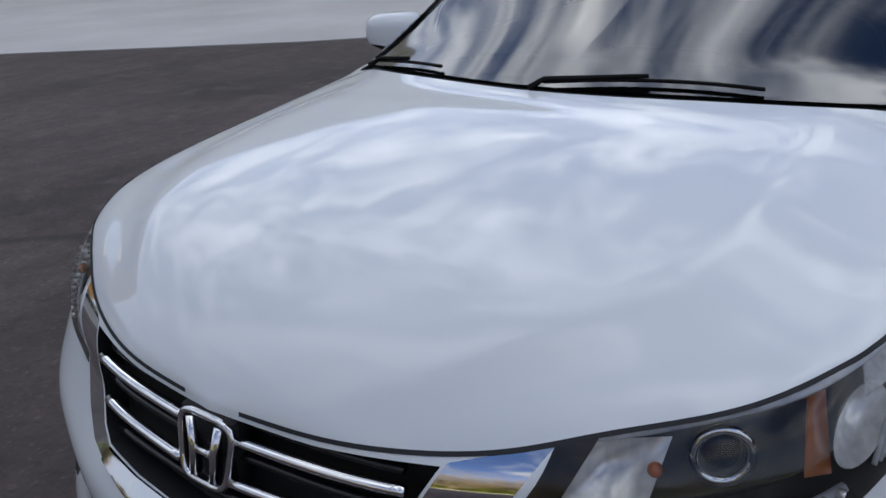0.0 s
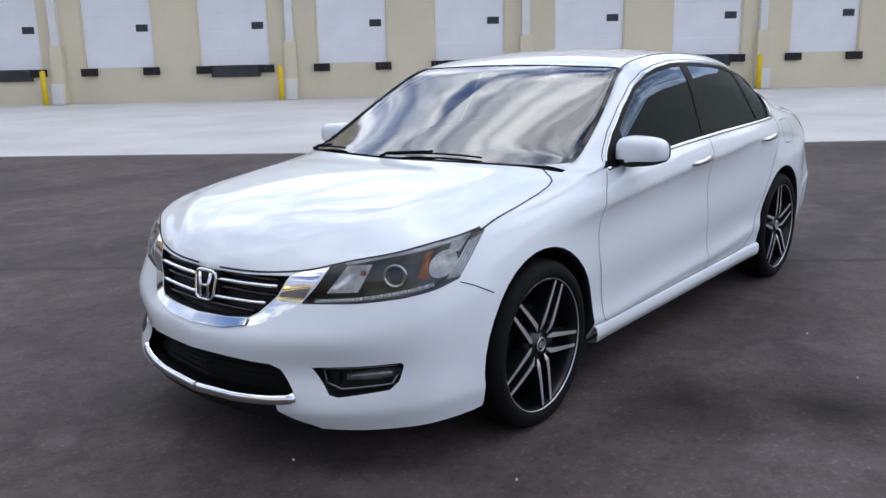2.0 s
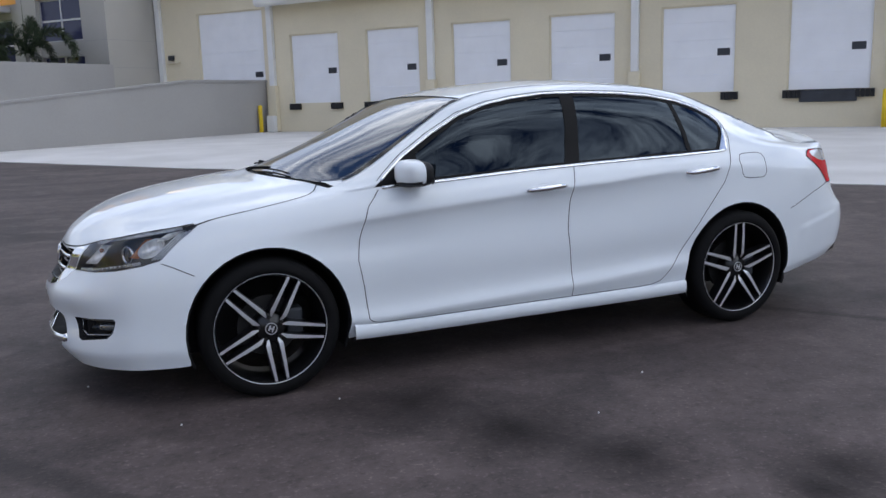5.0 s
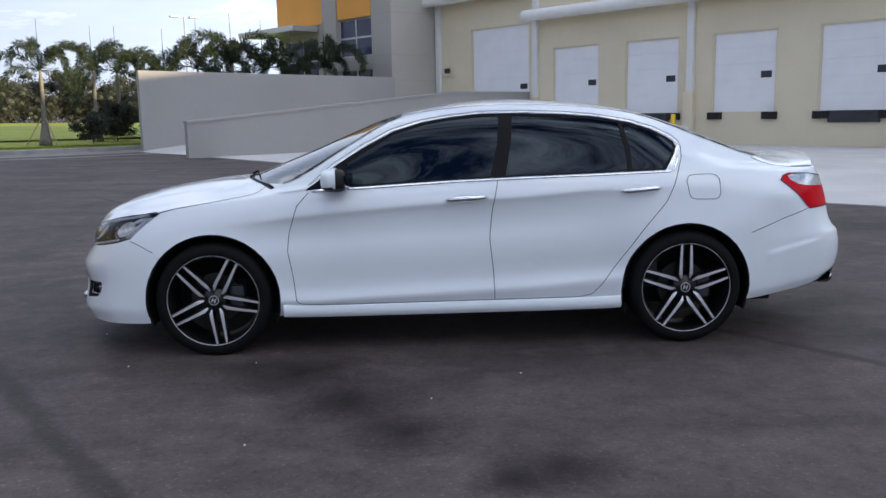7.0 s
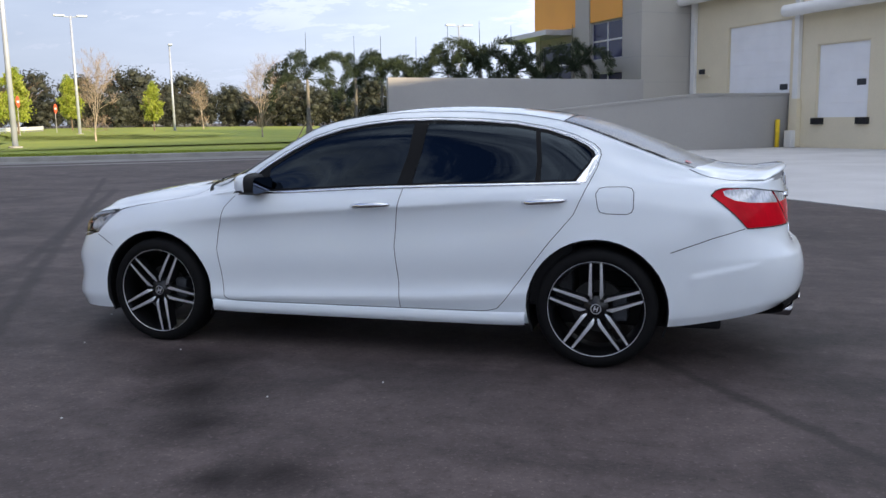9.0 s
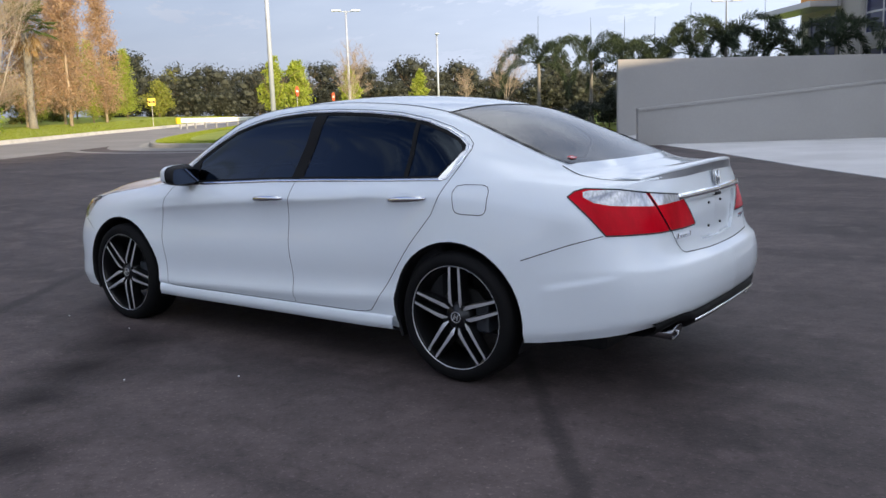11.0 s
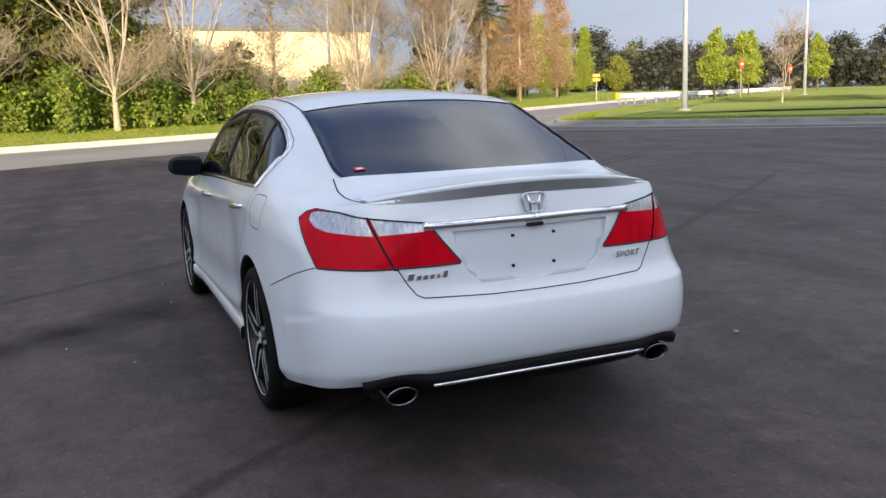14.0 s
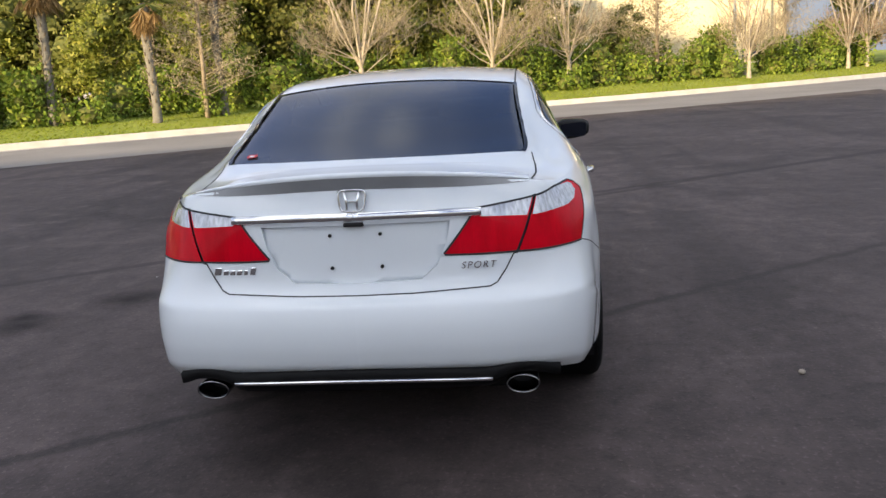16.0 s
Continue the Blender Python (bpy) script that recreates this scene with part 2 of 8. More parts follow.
        for other in (along(tx, ty, False, -0.6, 0.6), along(tx, ty, False, length + 0.6, length - 0.6)):
            m_ = N("ShaderNodeMath")
            m_.operation = "MULTIPLY"
            L(fac, m_.inputs[0])
            L(other, m_.inputs[1])
            fac = m_.outputs[0]
        col = blend_in(fac, col, stain)
    fleck, _ = noise_fac(14, 6, 0.52, 0.66, 0.75)
    col = scale_by(fleck, col, 0.74)
    dark, _ = noise_fac(30, 2, 0.57, 0.75)
    col = scale_by(dark, col, 0.72)
    pale, g = noise_fac(48, 3, 0.57, 0.74)
    col = scale_by(pale, col, 1.8)
    L(col, b.inputs["Base Color"])
    b.inputs["Roughness"].default_value, b.inputs["Specular IOR Level"].default_value = 0.72, 0.33
    if spec is not None:
        L(spec, b.inputs["Specular IOR Level"])
    bp = N("ShaderNodeBump")
    bp.inputs["Strength"].default_value, bp.inputs["Distance"].default_value = 0.45, 0.005
    L(g, bp.inputs["Height"])
    L(bp.outputs["Normal"], b.inputs["Normal"])
    return m


M_ASPHALT = asphalt("asphalt", (0.0710, 0.0545, 0.0525), (0.0265, 0.0204, 0.0198), ((-0.58, -1.75, 0.42), (-0.28, -2.20, 0.30), (0.33, -2.60, 0.28), (0.14, -2.72, 0.2), (-0.85, -1.30, 0.42)),
                    ((-12.27, 12.28, 1.2, -6.3, 0.10), (3.6, -3.2, -5.54, 9.03, 0.07), (-4.46, 1.16, -9.79, 9.52, 0.12)))
M_OLD_ROAD = mat("worn_asphalt", (0.20, 0.19, 0.185), 0.85, color2=(0.26, 0.245, 0.235), scale=0.35, fine=0.12, fine_scale=60, bump=0.3, bump_scale=110, stretch=(1, 1, 1))
M_CONCRETE = mat("pale_concrete", (0.50, 0.49, 0.48), 0.8, color2=(0.60, 0.59, 0.58), scale=0.5, fine=0.06, fine_scale=25, bump=0.15, bump_scale=60)
M_KERB = mat("kerb_concrete", (0.52, 0.50, 0.46), 0.8, var=0.2, scale=2.0, fine=0.1, fine_scale=40, bump=0.2)
# same kerb concrete, darkened to put the shade on the lawn side into its colour
M_KERB_SHADED = mat("shaded_kerb_concrete", (0.30, 0.29, 0.27), 0.85, var=0.25, scale=2.0, fine=0.1, fine_scale=40, bump=0.2)
M_WALL = mat("cream_painted_concrete", (0.72, 0.645, 0.475), 0.75, var=0.1, scale=0.35, fine=0.05, fine_scale=18, bump=0.15, bump_scale=50)
M_OFFICE = mat("grey_painted_concrete", (0.42, 0.40, 0.36), 0.75, var=0.08, scale=0.4, fine=0.04, fine_scale=18, bump=0.12, bump_scale=50)
M_RETAIN = mat("retaining_wall_paint", (0.36, 0.35, 0.335), 0.8, var=0.08, scale=0.35, fine=0.05, fine_scale=16, bump=0.15, bump_scale=50)
M_ORANGE = mat("orange_panel", (0.80, 0.36, 0.06), 0.5, var=0.06, scale=0.6, fine=0.03)
M_DOOR_WHITE = mat("white_door_steel", (0.82, 0.83, 0.845), 0.55, var=0.06, scale=1.2, fine=0.03, fine_scale=30)
M_WHITE_PIPE = mat("white_painted_metal", (0.76, 0.76, 0.74), 0.45, var=0.08, scale=1.5)
M_RUBBER = mat("black_rubber", (0.018, 0.018, 0.019), 0.75, var=0.3, scale=4, bump=0.1)
M_DARK = mat("dark_steel", (0.05, 0.055, 0.065), 0.5, 0.3, var=0.3, scale=3)
M_YELLOW = mat("yellow_paint", (0.80, 0.55, 0.02), 0.5, var=0.15, scale=4, fine=0.05)
M_GRASS = mat("mown_grass", (0.20, 0.25, 0.026), 0.9, color2=(0.27, 0.30, 0.04), scale=0.35, fine=0.25, fine_scale=9, bump=0.4, bump_scale=40)
M_WIN = mat("office_glass", (0.03, 0.035, 0.09), 0.08, spec=0.8, var=0.2, scale=0.8)
M_ALU = mat("pale_aluminium", (0.6, 0.6, 0.62), 0.4, 0.7)
M_POLE = mat("galvanised_pole", (0.38, 0.43, 0.52), 0.5, 0.2, var=0.15, scale=2)
M_STEEL = mat("galvanised_steel", (0.5, 0.5, 0.5), 0.45, 0.7, var=0.15, scale=3)


# ---- mesh helpers ----
def part(name, bm, material, parent=None, label="", smooth=False, matrix=None):
    me = bpy.data.meshes.new(name)
    if smooth:
        for f in bm.faces:
            f.smooth = True
    bm.to_mesh(me)
    bm.free()
    for one in (material if isinstance(material, (list, tuple)) else [material]):
        me.materials.append(one)
    ob = new(name, me)
    if parent is not None:
        ob.parent = parent
    if matrix is not None:
        ob.matrix_basis = matrix
    if label:
        ob["label"] = label
    return ob


def empty(name, at=(0, 0, 0)):
    ob = new(name)
    ob.empty_display_size = 0.2
    ob.location = at
    return ob


def box(bm, x0, y0, z0, x1, y1, z1, m=None, bevel=0.0):
    r = bmesh.ops.create_cube(bm, size=1.0)
    vs = r["verts"]
    for v in vs:
        v.co = Vector((x0 + (v.co.x + .5) * (x1 - x0), y0 + (v.co.y + .5) * (y1 - y0), z0 + (v.co.z + .5) * (z1 - z0)))
    if bevel:
        es = list({e for v in vs for e in v.link_edges})
        nb = bmesh.ops.bevel(bm, geom=es, offset=bevel, segments=2, affect="EDGES", profile=0.6)
        vs = list({v for f in nb["faces"] for v in f.verts} | {v for v in vs if v.is_valid})
    if m is not None:
        bmesh.ops.transform(bm, matrix=m, verts=vs)
    return vs


def cyl(bm, a, b, r0, r1=None, seg=14, caps=True):
    a, b = Vector(a), Vector(b)
    r1 = r0 if r1 is None else r1
    d = b - a
    m = Matrix.Translation((a + b) / 2) @ d.to_track_quat("Z", "Y").to_matrix().to_4x4()
    return bmesh.ops.create_cone(bm, cap_ends=caps, cap_tris=False, segments=seg, radius1=max(r0, 1e-4), radius2=max(r1, 1e-4), depth=d.length, matrix=m)["verts"]


def tube(bm, pts, radius, seg=8, closed=False, flat=1.0, caps=True, up=None):
    """Sweeps a round (or flattened) section along points."""
    pts = [Vector(p) for p in pts]
    n = len(pts)
    rings = []
    for i, p in enumerate(pts):
        a = pts[(i - 1) % n] if closed or i > 0 else p
        b = pts[(i + 1) % n] if closed or i < n - 1 else p
        t = (b - a).normalized()
        u = (up[i] if isinstance(up, list) else Vector(up)) if up is not None else (Vector((0, 0, 1)) if abs(t.z) < 0.9 else Vector((1, 0, 0)))
        s = t.cross(u).normalized()
        w = s.cross(t).normalized()
        r = radius[i] if isinstance(radius, (list, tuple)) else radius
        rings.append([bm.verts.new(p + r * (math.cos(2 * math.pi * k / seg) * s + flat * math.sin(2 * math.pi * k / seg) * w)) for k in range(seg)])
    for i in range(n if closed else n - 1):
        A, B = rings[i], rings[(i + 1) % n]
        for k in range(seg):
            bm.faces.new((A[k], A[(k + 1) % seg], B[(k + 1) % seg], B[k]))
    if caps and not closed:
        bm.faces.new(rings[0][::-1])
        bm.faces.new(rings[-1])
    return rings


def prism(bm, poly, z0, z1):
    """A polygon (x, y) drawn up from z0 to z1; z0 and z1 may be functions of (x, y)."""
    f0 = z0 if callable(z0) else (lambda x, y: z0)
    f1 = z1 if callable(z1) else (lambda x, y: z1)
    lo = [bm.verts.new((x, y, f0(x, y))) for x, y in poly]
    hi = [bm.verts.new((x, y, f1(x, y))) for x, y in poly]
    n = len(poly)
    bm.faces.new(hi)
    bm.faces.new(lo[::-1])
    for i in range(n):
        bm.faces.new((lo[i], lo[(i + 1) % n], hi[(i + 1) % n], hi[i]))

# ---- the site ----
def softplus(d):
    return 1.5 * math.log1p(math.exp(min(40.0, d / 1.5))) if d < 60 else d


def ground_z(x, y):
    """The lot is level round the car and rises gently towards the trees."""
    return 0.017 * softplus(-3.0 - x) if x > -140 else 0.017 * 137


def smooth_line(pts, n=8):
    """Catmull-Rom through plan points."""
    out = []
    P = [Vector(p) for p in pts]
    for i in range(len(P) - 1):
        a, b, c, d = P[max(0, i - 1)], P[i], P[i + 1], P[min(len(P) - 1, i + 2)]
        for k in range(n):
            t = k / n
            out.append(0.5 * ((2 * b) + (c - a) * t + (2 * a - 5 * b + 4 * c - d) * t * t + (3 * b - a - 3 * c + d) * t ** 3))
    return out + [P[-1]]


TREE_KERB = smooth_line([(-9.0, -74.7), (-11.0, -44.7), (-13.2, -24.0), (-15.3, -16.0), (-18.0, -11.6), (-20.6, -7.8), (-23.0, -4.0), (-24.9, 0.0), (-26.9, 3.6), (-29.2, 7.4), (-32.3, 11.9), (-35.6, 16.0), (-39.5, 20.6), (-44.2, 26.2), (-49.5, 33.0), (-55.0, 40.0), (-80.0, 72.0)])
LAWN_KERB = smooth_line([(-9.0, 33.0), (-11.3, 28.4), (-13.5, 25.2), (-15.4, 23.2), (-17.7, 20.6), (-19.8, 18.3), (-21.8, 16.5), (-23.4, 15.8), (-25.2, 16.3), (-29.0, 19.4), (-35.0, 25.8), (-43.0, 35.0), (-54.0, 48.0), (-80.0, 80.0)])


def strip(bm, line, offs):
    """Faces along a plan line; offs: rows of (sideways, height above ground)."""
    rows = []
    n = len(line)
    for i, p in enumerate(line):
        t = (line[min(n - 1, i + 1)] - line[max(0, i - 1)]).normalized()
        s = Vector((-t.y, t.x))
        r = []
        for o, h in offs:
            q = p + s * o
            r.append(bm.verts.new((q.x, q.y, ground_z(q.x, q.y) + h)))
        rows.append(r)
    for a, b in zip(rows, rows[1:]):
        for k in range(len(offs) - 1):
            bm.faces.new((a[k], b[k], b[k + 1], a[k + 1]))


def build_ground():
    def axis(near, step, far):
        c = [i * step for i in range(int(near / step) + 1)]
        while c[-1] < far:
            c.append(c[-1] * 1.35)
        return [-v for v in reversed(c[1:])] + c
    xs = axis(60, 1.5, 2200)
    ys = axis(60, 3.0, 2200)
    bm = bmesh.new()
    g = [[bm.verts.new((x, y, ground_z(x, y))) for y in ys] for x in xs]
    for i in range(len(xs) - 1):
        for j in range(len(ys) - 1):
            bm.faces.new((g[i][j], g[i + 1][j], g[i + 1][j + 1], g[i][j + 1]))
    tagged(part("ground", bm, M_ASPHALT, smooth=True), "dark grey asphalt lot, patchy and finely grained", "ground", kind="structure")
    # older road beyond the new asphalt
    bm = bmesh.new()
    strip(bm, TREE_KERB, [(0.0, 0.012), (-2.0, 0.012), (-4.5, 0.012), (-6.2, 0.010)])
    tagged(part("road", bm, M_OLD_ROAD, smooth=True), "pale worn asphalt road along the kerb", "road", kind="structure")
    bm = bmesh.new()
    strip(bm, LAWN_KERB, [(0.4, 0.008), (0.9, 0.008), (1.6, 0.008)])
    strip(bm, LAWN_KERB, [(2.6, 0.006), (2.8, 0.006), (3.1, 0.006)])
    tagged(part("road", bm, M_OLD_ROAD, smooth=True), "pale worn asphalt strip round the lawn", "road", kind="structure")
    # kerbs
    for line, sgn, label in ((TREE_KERB, 1, "pale concrete kerb along the hedge"), (LAWN_KERB, -1, "concrete kerb round the lawn")):
        bm = bmesh.new()
        strip(bm, line, [(-0.42 * sgn, 0.014), (-0.02 * sgn, 0.02), (0.0, 0.16), (0.03 * sgn, 0.19), (0.20 * sgn, 0.19), (0.24 * sgn, 0.12)])
        tagged(part("kerb", bm, M_KERB if sgn > 0 else M_KERB_SHADED, smooth=False), label, "kerb", kind="structure")
    # verge behind the tree kerb and lawn
    bm = bmesh.new()
    strip(bm, TREE_KERB, [(0.2, 0.175), (1.0, 0.22), (2.5, 0.36), (5.0, 0.5), (12.0, 0.6), (40.0, 0.8)])
    tagged(part("verge", bm, M_GRASS, smooth=True), "bright green mown grass verge under trees", "grass", kind="stuff")
    bm = bmesh.new()
    strip(bm, LAWN_KERB, [(-0.2, 0.17), (-1.0, 0.2), (-3.0, 0.26), (-8.0, 0.34), (-16.0, 0.36), (-30.0, 0.36), (-70.0, 0.3)])
    tagged(part("lawn", bm, M_GRASS, smooth=True), "wide mown lawn, yellow-green", "lawn", kind="stuff")


build_ground()

# dock wall frame: u along the wall, n into the building
WALL_A = radians(40.03)
WALL_S, WALL_D, WALL_O = 1.0313, 1.0438, 0.058   # bay pitch along and across the wall
NX, NY = math.cos(WALL_A), math.sin(WALL_A)


def dock(s, d, z=0.0):
    s, d = WALL_S * s + WALL_O, WALL_D * d
    return Vector((NX * d + NY * s, NY * d - NX * s, z))


# local frame: x along u (s), y along n (d), z up
DOCK_M = Matrix(((NY * WALL_S, NX * WALL_D, 0, NY * WALL_O), (-NX * WALL_S, NY * WALL_D, 0, -NX * WALL_O), (0, 0, 1, 0), (0, 0, 0, 1)))
D0 = 24.3
ROOF = 9.4
DOORS = [-18.53, -14.84, -11.05, -7.19, -3.24, 0.72, 4.75, 8.75, 12.75, 16.7]
DOOR_W, SILL, HEAD = 2.40, 1.22, 4.11
BIG_DOOR = (-24.68, -21.08, 1.22, 5.30)


def build_apron():
    bm = bmesh.new()
    pts = [dock(-21.1, 7.9), dock(-21.1, D0), dock(26, D0)]
    # outer edge of the slab, in plan
    far = [Vector((17.7, -9.1, 0)), Vector((8.88, 2.08, 0)), Vector((6.27, 5.5, 0)), Vector((4.75, 7.1, 0)), Vector((2.35, 10.7, 0)), Vector((-0.3, 14.2, 0)), Vector((-4.1, 19.6, 0)), Vector((-7.7, 24.0, 0))]
    poly = [(p.x, p.y) for p in pts[1:]] + [(p.x, p.y) for p in far]
    prism(bm, poly, -0.2, lambda x, y: ground_z(x, y) + 0.012)
    tagged(part("pavement", bm, M_CONCRETE), "pale concrete apron before the loading docks", "pavement", kind="structure")
    # ramp to the drive-in door, between the two retaining walls
    bm = bmesh.new()
    prof = [(9.15, 0.11), (9.7, 0.2), (19.0, 1.16), (D0, 1.2)]
    for (d0, z0), (d1, z1) in zip(prof, prof[1:]):
        vs = [bm.verts.new(dock(s, d, z)) for s, d, z in ((-27.0, d0, z0), (-21.3, d0, z0), (-21.3, d1, z1), (-27.0, d1, z1))]
        bm.faces.new(vs)
    bmesh.ops.remove_doubles(bm, verts=bm.verts, dist=0.001)
    tagged(part("ramp", bm, M_CONCRETE), "pale concrete ramp up to the drive-in door", "ramp", kind="structure")


build_apron()


def wall_with_openings(bm, s0, s1, z0, z1, d0, d1, holes):
    """A slab in the dock frame from s0 to s1 with rectangular holes (a, b, low, high), each through its depth."""
    xs = sorted({s0, s1, *[h[0] for h in holes], *[h[1] for h in holes]})
    zs = sorted({z0, z1, *[h[2] for h in holes], *[h[3] for h in holes]})
    solid = lambda x, z: s0 < x < s1 and z0 < z < z1 and not any(a < x < b and lo < z < hi for a, b, lo, hi in holes)
    cache = {}

    def V(x, y, z):
        k = (round(x, 4), round(y, 4), round(z, 4))
        if k not in cache:
            cache[k] = bm.verts.new((x, y, z))
        return cache[k]
    for xa, xb in zip(xs, xs[1:]):
        for za, zb in zip(zs, zs[1:]):
            xm, zm = (xa + xb) / 2, (za + zb) / 2
            if not solid(xm, zm):
                continue
            bm.faces.new((V(xa, d0, za), V(xb, d0, za), V(xb, d0, zb), V(xa, d0, zb)))
            bm.faces.new((V(xb, d1, za), V(xa, d1, za), V(xa, d1, zb), V(xb, d1, zb)))
    for xa, xb in zip(xs, xs[1:]):
        for z in zs:
            m = (xa + xb) / 2
            up, dn = solid(m, z + 1e-3), solid(m, z - 1e-3)
            if up != dn:
                f = (V(xa, d0, z), V(xb, d0, z), V(xb, d1, z), V(xa, d1, z))
                bm.faces.new(f if dn else f[::-1])
    for za, zb in zip(zs, zs[1:]):
        for x in xs:
            m = (za + zb) / 2
            r, l = solid(x + 1e-3, m), solid(x - 1e-3, m)
            if r != l:
                f = (V(x, d0, za), V(x, d1, za), V(x, d1, zb), V(x, d0, zb))
                bm.faces.new(f[::-1] if l else f)
    bmesh.ops.recalc_face_normals(bm, faces=bm.faces)


def build_dock():
    bm = bmesh.new()
    holes = [(c - DOOR_W / 2, c + DOOR_W / 2, SILL, HEAD) for c in DOORS] + [BIG_DOOR]
    wall_with_openings(bm, -27.05, 30.0, -0.3, ROOF, D0, D0 + 0.35, holes)
    tagged(part("wall_dock", bm, M_WALL, matrix=DOCK_M), "cream painted concrete warehouse wall with loading docks", "wall", kind="structure")
    bm = bmesh.new()
    box(bm, -27.05, D0 + 0.35, ROOF - 0.4, 30.0, D0 + 30, ROOF)
    tagged(part("roof_slab", bm, M_WALL, matrix=DOCK_M), "flat warehouse roof", "roof", kind="structure")
    for i, (a, b, lo, hi) in enumerate([(c - DOOR_W / 2, c + DOOR_W / 2, SILL, HEAD) for c in DOORS] + [BIG_DOOR]):
        big = i == len(DOORS)
        th = empty("dock_door", dock((a + b) / 2, D0 + 0.09, lo))
        th.rotation_euler, th.scale = (0, 0, WALL_A - math.pi / 2), (WALL_S, 1, 1)
        w, h = b - a, hi - lo
        n = 5 if not big else 7
        for k in range(n):
            bm = bmesh.new()
            z0, z1 = h * k / n, h * (k + 1) / n
            box(bm, -w / 2 + 0.002, 0, z0 + 0.001, w / 2 - 0.002, 0.05, z1 - 0.001, bevel=0.005)
            part("panel", bm, M_DOOR_WHITE, th)
        bm = bmesh.new()
        wz = 1.32 if not big else 1.3
        box(bm, w / 2 - 0.60 if not big else w / 2 - 0.62, -0.012, wz - 0.12, w / 2 - 0.2, 0.01, wz + 0.12, bevel=0.01)
        part("vision_pane", bm, M_DARK, th, "small dark vision pane")
        bm = bmesh.new()
        for x0 in (-w / 2 + 0.002, w / 2 - 0.05):
            box(bm, x0, -0.06, 0, x0 + 0.048, -0.014, h - 0.002)
        box(bm, -w / 2 + 0.05, -0.06, h - 0.05, w / 2 - 0.05, -0.014, h - 0.002)
        part("frame", bm, M_WALL, th)
        tagged(th, "closed white sectional dock door with a small dark pane" if not big else "tall white sectional drive-in door, closed", "dock door", "dock doors along the warehouse")
    # bumpers and levellers
    for i, c in enumerate(DOORS):
        lev = i % 2 == 1
        for sx in (-1, 1):
            th = empty("dock_bumper", dock(c + sx * (DOOR_W / 2 - 0.16), D0, 1.08))
            th.rotation_euler, th.scale = (0, 0, WALL_A - math.pi / 2), (WALL_S, 1, 1)
            bm = bmesh.new()
            for k in range(4):
                box(bm, -0.27 + k * 0.135, -0.14, -0.13, -0.27 + (k + 1) * 0.135 - 0.01, 0.0, 0.13, bevel=0.008)
            part("pad", bm, M_RUBBER, th)
            tagged(th, "black laminated rubber dock bumper", "dock bumper", "bumpers under the dock doors")
        if lev:
            th = empty("dock_leveler", dock(c, D0, 1.02))
            th.rotation_euler, th.scale = (0, 0, WALL_A - math.pi / 2), (WALL_S, 1, 1)
            bm = bmesh.new()
            box(bm, -0.82, -0.09, -0.2, 0.82, -0.002, 0.16, bevel=0.01)
            part("lip_plate", bm, M_DARK, th)
            bm = bmesh.new()
            box(bm, -0.86, -0.11, 0.165, 0.86, 0.0, 0.20, bevel=0.006)
            part("hinge", bm, M_DARK, th)
            tagged(th, "dark steel dock leveller lip hanging under a door", "dock leveler", "levellers under the dock doors")
    # downspouts with bollards
    for s in (-26.85, -20.64, -13.1, -5.3, 2.6, 10.6, 18.4):
        th = empty("downspout", dock(s, D0, 0.0))
        th.rotation_euler, th.scale = (0, 0, WALL_A - math.pi / 2), (WALL_S, 1, 1)
        low = 2.0 if s > -27 else 1.3
        bm = bmesh.new()
        box(bm, -0.13, -0.2, low, 0.13, -0.004, 7.6, bevel=0.02)
        part("pipe", bm, M_WHITE_PIPE, th)
        if s > -27:
            bm = bmesh.new()
            box(bm, -0.2, -0.26, 0.05, 0.2, -0.004, low, bevel=0.02)
            part("shroud", bm, M_WALL, th, "cream painted shroud")
            bm = bmesh.new()
            box(bm, -0.18, -0.5, 0.02, 0.2, -0.262, 0.72, bevel=0.03)
            part("splash_box", bm, M_WHITE_PIPE, th, "white box at the foot")
            bo = empty("bollard", dock(s - 0.28, D0 - 0.72, 0.0))
            bm = bmesh.new()
            cyl(bm, (0, 0, -0.05), (0, 0, 1.14), 0.09, seg=18)
            bmesh.ops.create_uvsphere(bm, u_segments=18, v_segments=8, radius=0.09, matrix=pose(0, 0, 1.14) @ Matrix.Diagonal((1, 1, 0.5, 1)))
            part("post", bm, M_YELLOW, bo, smooth=True)
            bm = bmesh.new()
            cyl(bm, (0, 0, -0.05), (0, 0, 0.03), 0.14, 0.12, seg=18)
            part("footing", bm, M_CONCRETE, bo)
            tagged(bo, "yellow painted steel bollard guarding a downspout", "bollard", "bollards along the dock wall")
        tagged(th, "white square downspout on the cream wall", "downspout", "downspouts along the dock wall")
    # round-nosed canopies
    for s0, s1, z in ((-28.2, -20.9, 6.75), (-20.75, 30.0, 5.50)):
        th = empty("canopy", dock((s0 + s1) / 2, D0, z))
        th.rotation_euler, th.scale = (0, 0, WALL_A - math.pi / 2), (WALL_S, 1, 1)
        w = (s1 - s0) / 2
        bm = bmesh.new()
        cyl(bm, (-w, -0.75, 0), (w, -0.75, 0), 0.24, seg=24)
        part("nose", bm, M_WHITE_PIPE, th, smooth=False)
        bm = bmesh.new()
        box(bm, -w + 0.01, -0.75, 0.0, w - 0.01, -0.004, 0.22)
        part("slab", bm, M_WHITE_PIPE, th)
        tagged(th, "white round-nosed canopy over the dock doors", "canopy", "canopies on the warehouse")
    # wall light beside the tall door
    th = empty("wall_light", dock(-26.28, D0, 3.38))
    th.rotation_euler, th.scale = (0, 0, WALL_A - math.pi / 2), (WALL_S, 1, 1)
    bm = bmesh.new()
